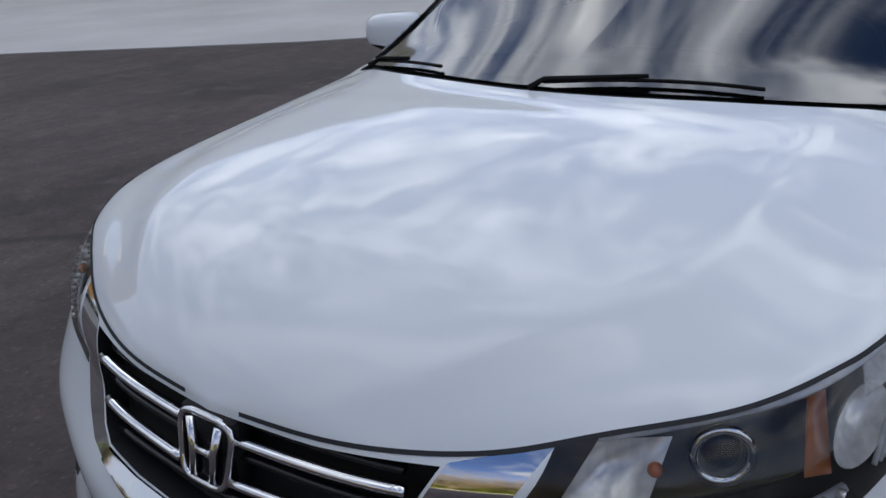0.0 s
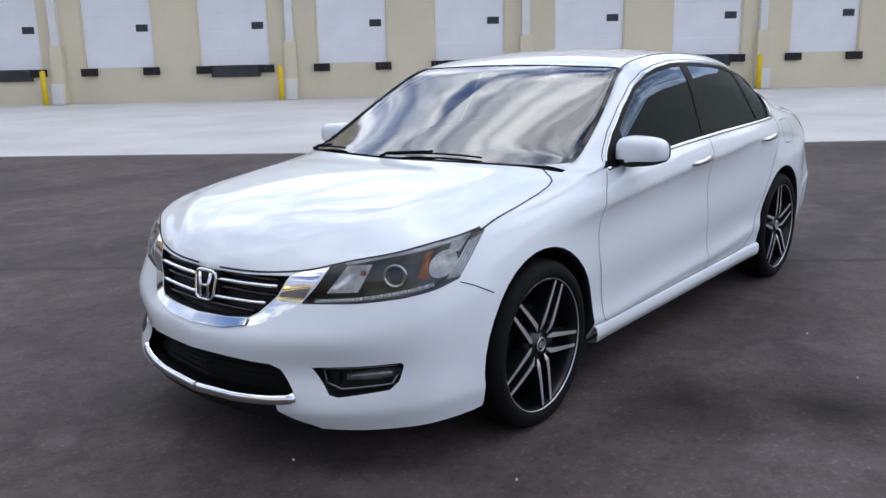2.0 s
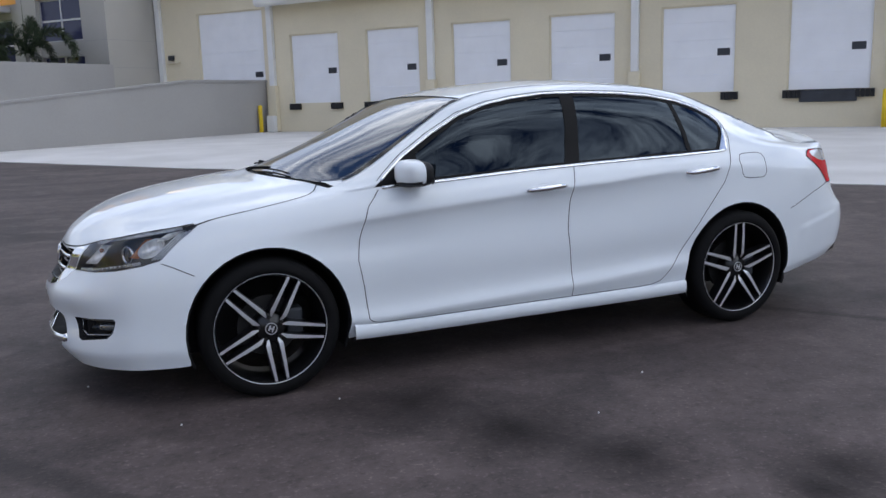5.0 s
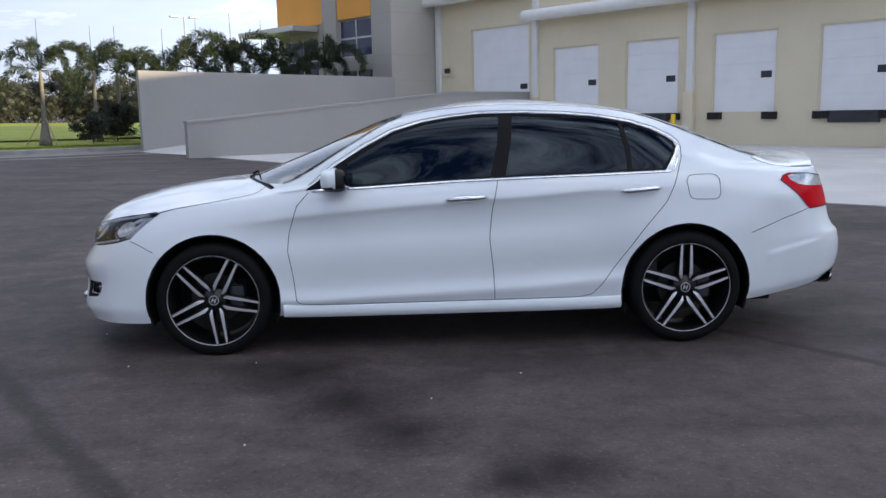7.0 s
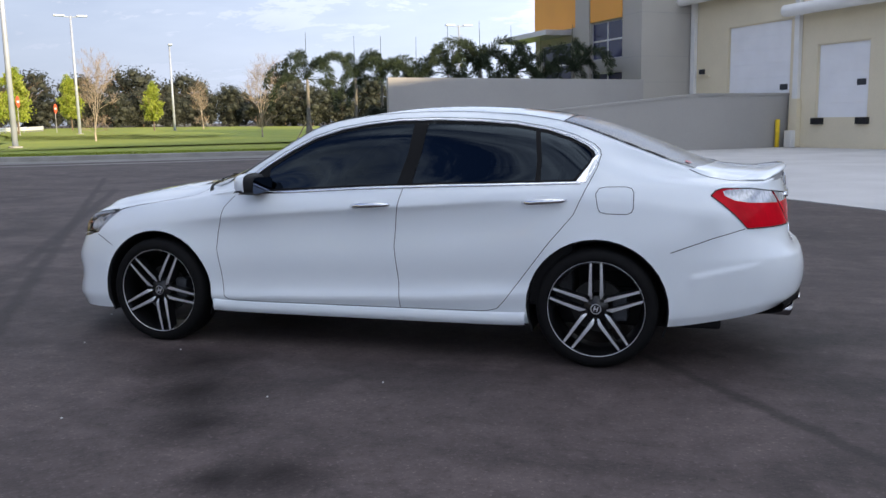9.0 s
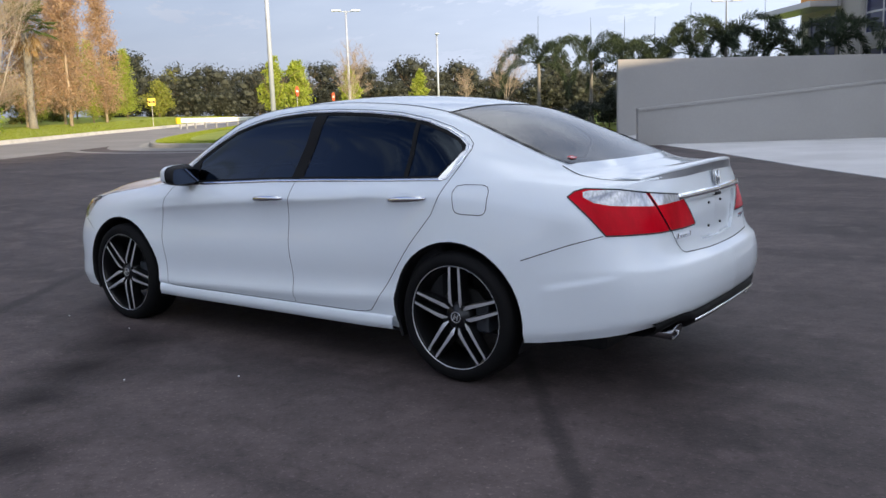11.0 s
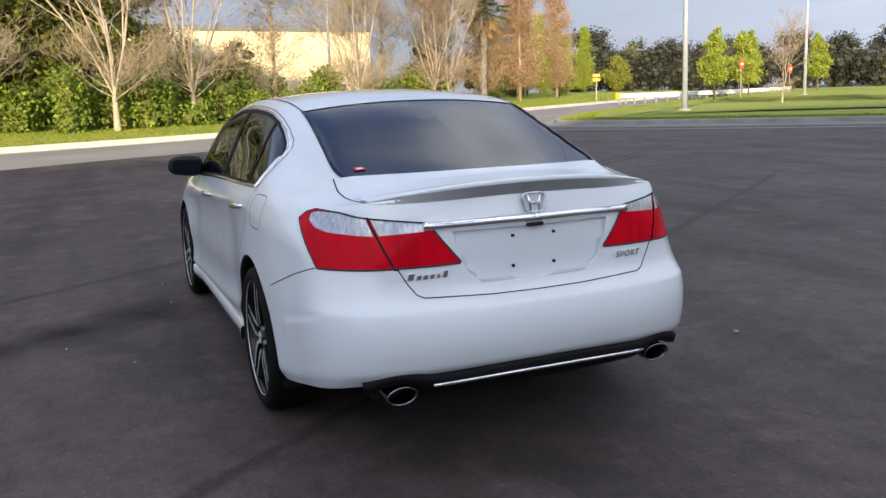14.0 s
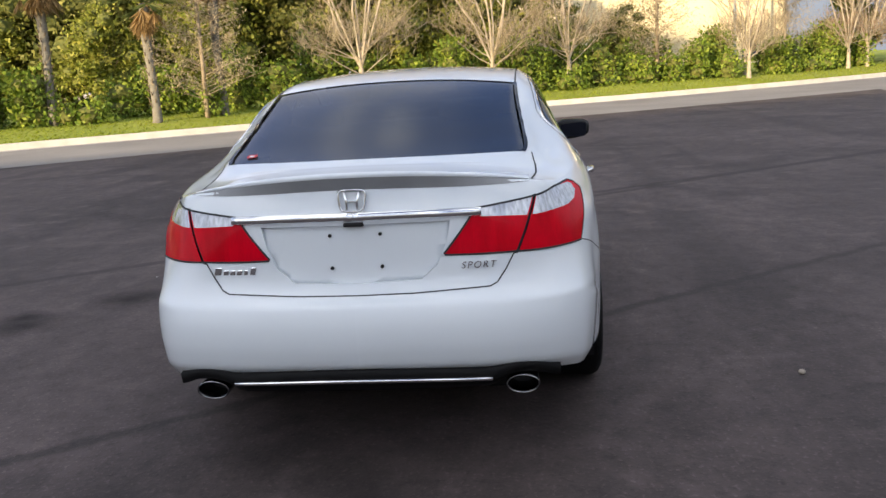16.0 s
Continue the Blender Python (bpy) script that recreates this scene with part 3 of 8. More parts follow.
    box(bm, -0.13, -0.16, -0.05, 0.13, -0.004, 0.17, bevel=0.02)
    part("housing", bm, M_DARK, th)
    bm = bmesh.new()
    box(bm, -0.35, -0.10, -0.2, 0.45, -0.004, -0.12, bevel=0.01)
    part("bracket", bm, M_WALL, th)
    tagged(th, "small dark wall light on a cream bracket", "wall light")


build_dock()


def build_office():
    d = 21.45
    bm = bmesh.new()
    holes = [(-31.15, -28.52, 4.28, 6.12), (-31.15, -28.52, 2.2, 3.62), (-36., -33., 2.0, 5.4)]
    wall_with_openings(bm, -36.7, -27.05, -0.3, ROOF, d, d + 0.3, holes)
    box(bm, -27.35, d + 0.3, -0.3, -27.05, D0 + 0.35, ROOF)
    box(bm, -36.7, d + 0.3, -0.3, -36.4, d + 26, ROOF)
    tagged(part("wall_office", bm, M_OFFICE, matrix=DOCK_M), "grey panelled concrete office front", "wall", kind="structure")
    bm = bmesh.new()
    box(bm, -36.4, d + 0.3, ROOF - 0.4, -27.35, d + 26, ROOF)
    tagged(part("roof_office", bm, M_OFFICE, matrix=DOCK_M), "flat office roof", "roof", kind="structure")
    for i, (a, b, lo, hi) in enumerate(holes):
        th = empty("window_%d" % (i + 1), dock((a + b) / 2, d + 0.12, lo))
        th.rotation_euler, th.scale = (0, 0, WALL_A - math.pi / 2), (WALL_S, 1, 1)
        w, h = b - a, hi - lo
        nx = 2
        nz = 2 if i < 2 else 3
        for ix in range(nx):
            for iz in range(nz):
                bm = bmesh.new()
                box(bm, -w / 2 + w * ix / nx + 0.04, 0.0, h * iz / nz + 0.04, -w / 2 + w * (ix + 1) / nx - 0.04, 0.02, h * (iz + 1) / nz - 0.04)
                part("pane", bm, M_WIN, th)
        bm = bmesh.new()
        for ix in range(nx + 1):
            x = -w / 2 + w * ix / nx
            box(bm, max(-w / 2 + 0.002, x - 0.04), -0.03, 0.002, min(w / 2 - 0.002, x + 0.04), 0.05, h - 0.002)
        for iz in range(nz + 1):
            z = h * iz / nz
            box(bm, -w / 2 + 0.003, -0.027, max(0.003, z - 0.04), w / 2 - 0.003, 0.047, min(h - 0.003, z + 0.04))
        part("window_frame", bm, M_ALU, th)
        tagged(th, "tinted office window in a pale aluminium frame", "window", kind="structure")
    # orange cladding
    for a, b, lo in ((-36.68, -32.45, 6.1), (-31.15, -28.52, 6.16)):
        bm = bmesh.new()
        box(bm, a, d - 0.06, lo, b, d - 0.003, ROOF - 0.3, bevel=0.01)
        tagged(part("cladding", bm, M_ORANGE, matrix=DOCK_M), "orange cladding panel on the office", "cladding", kind="structure")
    bm = bmesh.new()
    for s in (-31.8,):
        box(bm, -32.45 + 0.0, d - 0.10, -0.2, -31.2, d - 0.003, ROOF - 0.2, bevel=0.02)
    tagged(part("pilaster", bm, M_OFFICE, matrix=DOCK_M), "grey concrete pilaster", "trim", kind="structure")
    bm = bmesh.new()
    box(bm, -38.2, d - 1.6, 5.72, -32.8, d - 0.11, 6.0, bevel=0.02)
    tagged(part("entrance_canopy", bm, M_ALU, matrix=DOCK_M), "pale flat canopy over the office entrance", "canopy", kind="structure")
    bm = bmesh.new()
    for z in (3.0, 4.2, 6.2, 8.2):
        box(bm, -28.5, d - 0.004, z, -27.05, d + 0.01, z + 0.02)
        box(bm, -27.05, d + 0.01, z, -27.04, D0 - 0.01, z + 0.02)
    tagged(part("panel_joint", bm, M_RETAIN, matrix=DOCK_M), "shallow joints between grey panels", "trim", kind="structure")


build_office()


def build_ramp_walls():
    for name, s0, s1, prof, label in (
            ("wall_ramp_back", -27.05, -26.85, [(9.35, 3.20), (21.44, 3.12)], "tall grey retaining wall beside the ramp"),
            ("wall_ramp_front", -21.3, -21.1, [(8.35, 1.19), (19.7, 2.17), (D0 - 0.003, 2.17)], "grey ramp wall with a sloping coping")):
        bm = bmesh.new()
        lo0 = [bm.verts.new((s0, d, -0.3)) for d, z in prof]
        lo1 = [bm.verts.new((s1, d, -0.3)) for d, z in prof]
        hi0 = [bm.verts.new((s0, d, z)) for d, z in prof]
        hi1 = [bm.verts.new((s1, d, z)) for d, z in prof]
        for i in range(len(prof) - 1):
            bm.faces.new((lo0[i], hi0[i], hi0[i + 1], lo0[i + 1]))
            bm.faces.new((lo1[i], lo1[i + 1], hi1[i + 1], hi1[i]))
            bm.faces.new((hi0[i], hi1[i], hi1[i + 1], hi0[i + 1]))
        bm.faces.new((lo0[0], lo1[0], hi1[0], hi0[0]))
        bm.faces.new((lo0[-1], hi0[-1], hi1[-1], lo1[-1]))
        bmesh.ops.recalc_face_normals(bm, faces=bm.faces)
        tagged(part(name, bm, M_RETAIN, matrix=DOCK_M), label, "wall", kind="structure")
        if "front" in name:
            bm = bmesh.new()
            for (d0, z0), (d1, z1) in zip(prof, prof[1:]):
                vs = [(s, d, z + h) for d, z in ((d0, z0), (d1, z1)) for s, h in ((s0 - 0.04, 0.003), (s1 + 0.04, 0.003), (s1 + 0.04, 0.09), (s0 - 0.04, 0.09))]
                v = [bm.verts.new(p) for p in vs]
                for q in ((0, 1, 5, 4), (1, 2, 6, 5), (2, 3, 7, 6), (3, 0, 4, 7), (0, 3, 2, 1), (4, 5, 6, 7)):
                    bm.faces.new([v[k] for k in q])
            tagged(part("coping", bm, M_RETAIN, matrix=DOCK_M), "grey concrete coping on the ramp wall", "coping", kind="structure")


build_ramp_walls()


def build_shade_block():
    """Unseen building, its outline made up to shade the lot from the low sun."""
    bm = bmesh.new()
    prism(bm, [(40.0, -15.0), (53.0, -42.0), (60.0, -61.0), (72.0, -100.0), (98.0, -100.0), (78.0, 12.0), (45.5, 12.0)], -0.3, 14.0)
    tagged(part("wall_wing", bm, M_WALL), "plain cream building out of view, outline made up to shade the lot", "wall", kind="structure")


build_shade_block()

# ---- the car: front towards -x, centre line at y = 0, wheels at x = -1.388 and 1.388 ----
from mathutils.bvhtree import BVHTree

M_PAINT = mat("pearl_white_paint", (0.755, 0.80, 0.835), 0.45, coat=1.0, spec=0.3, var=0.03, scale=0.9, fine=0.012, fine_scale=400)
M_PAINT.node_tree.nodes["Principled BSDF"].inputs["Coat IOR"].default_value = 1.5
M_CHROME = mat("chrome", (0.82, 0.83, 0.85), 0.06, 1.0, var=0.05, scale=6)
M_TRIM = mat("gloss_black_trim", (0.012, 0.012, 0.014), 0.18, var=0.2, scale=5)
M_PLASTIC = mat("black_plastic", (0.011, 0.011, 0.012), 0.6, spec=0.3, var=0.3, scale=8, bump=0.1, bump_scale=300)
M_DEEP = mat("matt_black_plastic", (0.006, 0.006, 0.0065), 0.6, var=0.3, scale=8, spec=0.2)
M_GAP = mat("panel_gap", (0.03, 0.032, 0.036), 0.9)
M_TYRE = mat("tyre_rubber", (0.005, 0.005, 0.0055), 0.75, spec=0.2, var=0.35, scale=6, bump=0.15, bump_scale=120)
M_RIM_BLACK = mat("gloss_black_rim", (0.008, 0.008, 0.009), 0.3, coat=0.15, var=0.2, scale=5)
M_RIM_CUT = mat("machined_aluminium", (0.66, 0.67, 0.69), 0.40, 0.75, var=0.12, scale=12, fine=0.06, fine_scale=200)
M_BRAKE = mat("brake_steel", (0.035, 0.034, 0.033), 0.55, 0.7, var=0.3, scale=9)
M_RED = mat("red_lens", (0.64, 0.0008, 0.014), 0.25, coat=0.10, color2=(0.46, 0.0005, 0.008), scale=5, spec=0.06, fine=0.12, fine_scale=60, stretch=(1, 3, 0.6))
M_CLEAR = mat("clear_ribbed_lens", (0.60, 0.62, 0.66), 0.16, 0.35, coat=1.0, var=0.45, scale=16, stretch=(5, 5, 0.4))
M_AMBER = mat("amber_reflector", (0.46, 0.13, 0.02), 0.2, coat=0.8, var=0.2, scale=20)
M_LAMP = mat("lamp_reflector", (0.95, 0.94, 0.92), 0.16, 0.3, var=0.32, scale=9, stretch=(7, 7, 1.2), coat=0.6)
M_BEZEL = mat("dark_bezel", (0.10, 0.098, 0.095), 0.35, 0.2, var=0.3, scale=20)
M_FOG = mat("fog_lamp_glass", (0.20, 0.21, 0.22), 0.12, 0.5, coat=0.6, var=0.3, scale=30)
M_SEAT = mat("dark_cloth", (0.02, 0.02, 0.022), 0.9, var=0.2, scale=10)
M_STICKER = mat("red_sticker", (0.6, 0.03, 0.03), 0.5)
M_STICKER_W = mat("white_print", (0.8, 0.8, 0.8), 0.5)
# reflected blue sky is put into the side panes' gloss colour
M_GLASS = glass("tinted_glass", (0.022, 0.027, 0.042), 0.0, gloss=1.47, gloss_tint=(0.66, 0.82, 1.0))
M_GLASS_WS = glass("windscreen_glass", (0.30, 0.33, 0.34), 0.07, gloss=2.35)
M_GLASS_REAR = glass("rear_glass", (0.10, 0.105, 0.105), 0.2, gloss=2.3)
M_LENS = glass("headlamp_lens", (0.93, 0.94, 0.95), 0.0, gloss=1.5)


def line(rows):
    """A feature line: rows of (station, x, half-width, z), Catmull-Rom in the station."""
    a = np.array(rows, float)
    s, p = a[:, 0], a[:, 1:]
    h = np.diff(s)[:, None]
    d = np.diff(p, axis=0) / h
    m = np.empty_like(p)
    m[1:-1] = (d[:-1] * h[1:] + d[1:] * h[:-1]) / (h[:-1] + h[1:])
    m[0], m[-1] = d[0], d[-1]

    def at(q):
        q = np.asarray(q, float)
        i = np.clip(np.searchsorted(s, q) - 1, 0, len(s) - 2)
        hh = (s[i + 1] - s[i])[:, None]
        t = ((q - s[i])[:, None]) / hh
        return ((2 * t ** 3 - 3 * t ** 2 + 1) * p[i] + (t ** 3 - 2 * t ** 2 + t) * hh * m[i] + (-2 * t ** 3 + 3 * t ** 2) * p[i + 1] + (t ** 3 - t ** 2) * hh * m[i + 1])
    return at


FS = (-2.60, -2.48, -2.34, -2.20, -2.06, -1.92)     # front wrap, from the centre outwards
FW = (0.0, 0.30, 0.56, 0.745, 0.875, 0.955)
FD = (0.0, 0.022, 0.080, 0.172, 0.285, 0.400)
SS = (-1.80, -1.60, -1.388, -1.15, -0.90, -0.45, 0.0, 0.45, 0.90, 1.15, 1.388, 1.60, 1.80)
RS = (1.98, 2.14, 2.30, 2.44, 2.58, 2.70)


FB = (0.0, 0.012, 0.052, 0.042, 0.024, 0.008)


def loop(x0, wf, zf, zs_front, side_w, side_z, rear_x, rear_w, rear_z, bow=0.2):
    rows = []
    for s, fw, fd, k in zip(FS, FW, [a + bow * b for a, b in zip(FD, FB)], (0, 0.08, 0.25, 0.5, 0.75, 0.92)):
        rows.append((s, x0 + fd * (-1.80 - x0) / (-1.80 + 2.37) * 1.0, wf * fw, zf + (zs_front - zf) * k))
    for s, w, z in zip(SS, side_w, side_z):
        rows.append((s, s, w, z))
    for s, x, w, z in zip(RS, rear_x, rear_w, rear_z):
        rows.append((s, x, w, z))
    return line(rows)


L0 = loop(-2.318, 0.866, 0.186, 0.203, (.872, .858, .862, .856, .848, .845, .845, .845, .848, .856, .864, .864, .856), (.205, .213, .216, .22, .228, .24, .245, .24, .228, .225, .232, .24, .25), (1.98, 2.14, 2.27, 2.37, 2.425, 2.44), (.820, .794, .742, .615, .36, 0), (.275, .305, .335, .36, .372, .377))
L1 = loop(-2.356, 0.892, 0.25, 0.283, (.897, .908, .914, .896, .876, .872, .872, .872, .877, .898, .914, .905, .884), (.284, .284, .283, .278, .272, .275, .275, .275, .27, .27, .275, .285, .30), (1.98, 2.14, 2.303, 2.420, 2.476, 2.491), (.848, .823, .767, .636, .37, 0), (.32, .355, .385, .408, .413, .418))
L2 = loop(-2.365, 0.889, 0.312, 0.345, (.896, .911, .917, .915, .908, .905, .905, .906, .909, .917, .922, .910, .892), (.345, .352, .355, .335, .312, .325, .342, .36, .395, .41, .42, .43, .44), (1.98, 2.148, 2.312, 2.432, 2.492, 2.507), (.859, .833, .776, .646, .375, 0), (.455, .468, .475, .48, .48, .48), 0.6)
L3 = loop(-2.362, 0.884, 0.40, 0.43, (.896, .914, .922, .908, .894, .888, .888, .888, .893, .912, .924, .912, .892), (.43, .44, .445, .42, .385, .392, .407, .422, .45, .48, .50, .515, .525), (1.98, 2.147, 2.309, 2.430, 2.490, 2.505), (.861, .835, .779, .648, .375, 0), (.535, .548, .556, .562, .562, .562), 1.0)
L4 = loop(-2.362, 0.882, 0.495, 0.53, (.893, .914, .923, .912, .897, .894, .894, .895, .900, .916, .925, .913, .893), (.53, .56, .575, .575, .57, .57, .575, .58, .59, .60, .605, .605, .60), (1.98, 2.143, 2.30, 2.415, 2.47, 2.485), (.861, .835, .776, .646, .37, 0), (.607, .618, .626, .632, .634, .634), 0.6)
L5 = loop(-2.325, 0.874, 0.553, 0.62, (.885, .903, .908, .897, .8885, .890, .891, .8915, .894, .900, .907, .905, .892), (.62, .665, .69, .735, .772, .808, .836, .860, .884, .848, .785, .735, .695), (1.98, 2.135, 2.28, 2.385, 2.425, 2.432), (.855, .825, .755, .632, .36, 0), (.685, .682, .676, .669, .667, .666), 0.6)
L6 = loop(-2.290, 0.857, 0.62, 0.695, (.868, .886, .896, .899, .902, .905, .906, .906, .902, .897, .893, .884, .872), (.70, .745, .77, .79, .812, .848, .876, .90, .93, .935, .93, .915, .89), (1.98, 2.12, 2.25, 2.365, 2.398, 2.408), (.850, .80, .72, .59, .33, 0), (.865, .845, .824, .795, .786, .782), 0.8)
L7 = loop(-2.272, 0.832, 0.672, 0.765, (.842, .864, .876, .883, .886, .888, .889, .889, .886, .880, .873, .860, .838), (.77, .805, .83, .855, .88, .906, .928, .945, .968, .975, .975, .968, .955), (1.98, 2.10, 2.215, 2.315, 2.385, 2.405), (.805, .76, .70, .60, .33, 0), (.948, .947, .945, .938, .931, .927), 0.4)
L8 = line([(-2.60, -2.262, 0, .715), (-2.48, -2.240, .22, .718), (-2.34, -2.175, .42, .735), (-2.20, -2.09, .565, .772), (-2.06, -1.995, .695, .800), (-1.92, -1.88, .775, .826), (-1.80, -1.78, .812, .840),
           (-1.60, -1.60, .832, .866), (-1.388, -1.388, .837, .893), (-1.15, -1.15, .842, .923), (-0.90, -0.90, .846, .948), (-0.45, -0.45, .850, .966), (0, 0, .852, .988), (0.45, 0.45, .852, 1.002), (0.90, 0.90, .850, 1.011), (1.15, 1.15, .845, 1.018), (1.388, 1.388, .837, 1.023), (1.60, 1.60, .822, 1.022), (1.80, 1.80, .798, 1.014),
           (1.98, 1.98, .762, 1.0), (2.14, 2.085, .728, .996), (2.30, 2.185, .684, 1.003), (2.44, 2.27, .61, 1.018), (2.58, 2.345, .33, 1.042), (2.70, 2.365, 0, 1.050)])
CC = line([(-2.60, -2.262, 0, .715), (-2.48, -2.225, 0, .765), (-2.34, -2.15, 0, .825), (-2.20, -2.05, 0, .872), (-2.06, -1.955, 0, .902), (-1.92, -1.85, 0, .925), (-1.80, -1.76, 0, .942),
           (-1.60, -1.60, 0, .967), (-1.388, -1.455, 0, .984), (-1.15, -1.285, 0, 1.000), (-1.02, -1.19, 0, 1.033), (-0.90, -1.085, 0, 1.074), (-0.80, -0.98, 0, 1.115), (-0.66, -0.81, 0, 1.183), (-0.50, -0.60, 0, 1.273), (-0.34, -0.37, 0, 1.362), (-0.20, -0.20, 0, 1.405), (0, 0, 0, 1.440), (0.30, 0.30, 0, 1.463),
           (0.70, 0.70, 0, 1.454), (1.0, 1.0, 0, 1.424), (1.2, 1.22, 0, 1.384), (1.4, 1.47, 0, 1.308), (1.6, 1.71, 0, 1.214), (1.8, 1.94, 0, 1.121), (1.9, 2.035, 0, 1.090), (2.05, 2.12, 0, 1.077), (2.20, 2.20, 0, 1.070), (2.44, 2.285, 0, 1.064), (2.58, 2.335, 0, 1.057), (2.70, 2.365, 0, 1.050)])
R3G = line([(-1.02, -1.05, .775, .985), (-0.92, -0.955, .775, 1.000), (-0.80, -0.82, .758, 1.068), (-0.66, -0.675, .733, 1.155), (-0.50, -0.51, .695, 1.254), (-0.34, -0.345, .648, 1.346), (-0.20, -0.20, .618, 1.386), (0, 0, .597, 1.412), (0.30, 0.30, .585, 1.428), (0.70, 0.70, .581, 1.418), (1.0, 1.0, .577, 1.388), (1.2, 1.2, .575, 1.348), (1.4, 1.4, .582, 1.278), (1.6, 1.6, .598, 1.200), (1.8, 1.8, .614, 1.122), (1.9, 1.9, .622, 1.092), (1.98, 1.98, .63, 1.068)])
R2G = line([(-1.02, -1.02, .83, .955), (-0.90, -0.90, .826, .968), (-0.80, -0.80, .812, 1.005), (-0.66, -0.66, .786, 1.102), (-0.51, -0.51, .754, 1.193), (-0.335, -0.335, .716, 1.285), (-0.16, -0.16, .686, 1.338), (0.01, 0.01, .668, 1.365), (0.34, 0.34, .652, 1.386), (0.71, 0.71, .648, 1.370), (1.0, 1.0, .652, 1.336), (1.16, 1.16, .660, 1.298), (1.285, 1.285, .672, 1.247), (1.40, 1.40, .682, 1.186), (1.55, 1.55, .690, 1.118), (1.75, 1.75, .695, 1.060), (1.98, 1.98, .690, 1.025)])


def blend(s, a, b):
    t = np.clip((s - a) / (b - a), 0, 1)[:, None]
    return t * t * (3 - 2 * t)


def skin_lines(s):
    lo = [f(s) for f in (L0, L1, L2, L3, L4, L5, L6, L7, L8)]
    e, c = lo[-1], CC(s)

    def across(f, bulge):
        # a point on the hood or boot, f of the half-width out from the centre
        p = c + (e - c) * f
        p[:, 2] = c[:, 2] + (e[:, 2] - c[:, 2]) * f ** bulge
        p[:, 0] = c[:, 0] + (e[:, 0] - c[:, 0]) * f ** 2.0
        return p
    on = blend(s, -1.12, -0.93) * (1 - blend(s, 1.80, 2.02))
    sg = np.clip(s, -1.02, 1.98)
    r3 = across(0.70, 2.6) * (1 - on) + R3G(sg) * on
    r2 = across(0.84, 2.6) * (1 - on) + R2G(sg) * on
    mid = (e + R2G(sg)) / 2
    mid[:, 1] += 0.012
    r1 = across(0.94, 2.6) * (1 - on) + mid * on
    r4g = c + (r3 - c) * 0.55
    r4g[:, 2] = c[:, 2] + (r3[:, 2] - c[:, 2]) * 0.28
    r4g[:, 0] = c[:, 0] + (r3[:, 0] - c[:, 0]) * 0.33
    r4 = across(0.38, 2.6) * (1 - on) + r4g * on
    ridge = blend(s, -2.45, -2.15) * (1 - blend(s, -1.22, -1.02))     # bonnet crease
    r3[:, 2] += 0.009 * ridge[:, 0]
    r2[:, 2] -= 0.003 * ridge[:, 0]
    return lo + [r1, r2, r3, r4, c]


def natural(P, per):
    """Natural cubic spline through points P (k, 3), per samples in each gap (without the last point)."""
    k = len(P)
    d = np.maximum(np.linalg.norm(np.diff(P, axis=0), axis=1), 1e-5)
    A = np.eye(k)
    B = np.zeros((k, 3))
    for i in range(1, k - 1):
        A[i, i - 1], A[i, i], A[i, i + 1] = d[i - 1], 2 * (d[i - 1] + d[i]), d[i]
        B[i] = 6 * ((P[i + 1] - P[i]) / d[i] - (P[i] - P[i - 1]) / d[i - 1])
    M = np.linalg.solve(A, B)
    out = []
    for i in range(k - 1):
        for j in range(per[i]):
            t = j / per[i] * d[i]
            a, b = d[i] - t, t
            out.append(M[i] * a ** 3 / (6 * d[i]) + M[i + 1] * b ** 3 / (6 * d[i]) + (P[i] / d[i] - M[i] * d[i] / 6) * a + (P[i + 1] / d[i] - M[i + 1] * d[i] / 6) * b)
    return out


PER = (4, 4, 4, 6, 6, 6, 4, 4, 5, 5, 4, 6, 7)


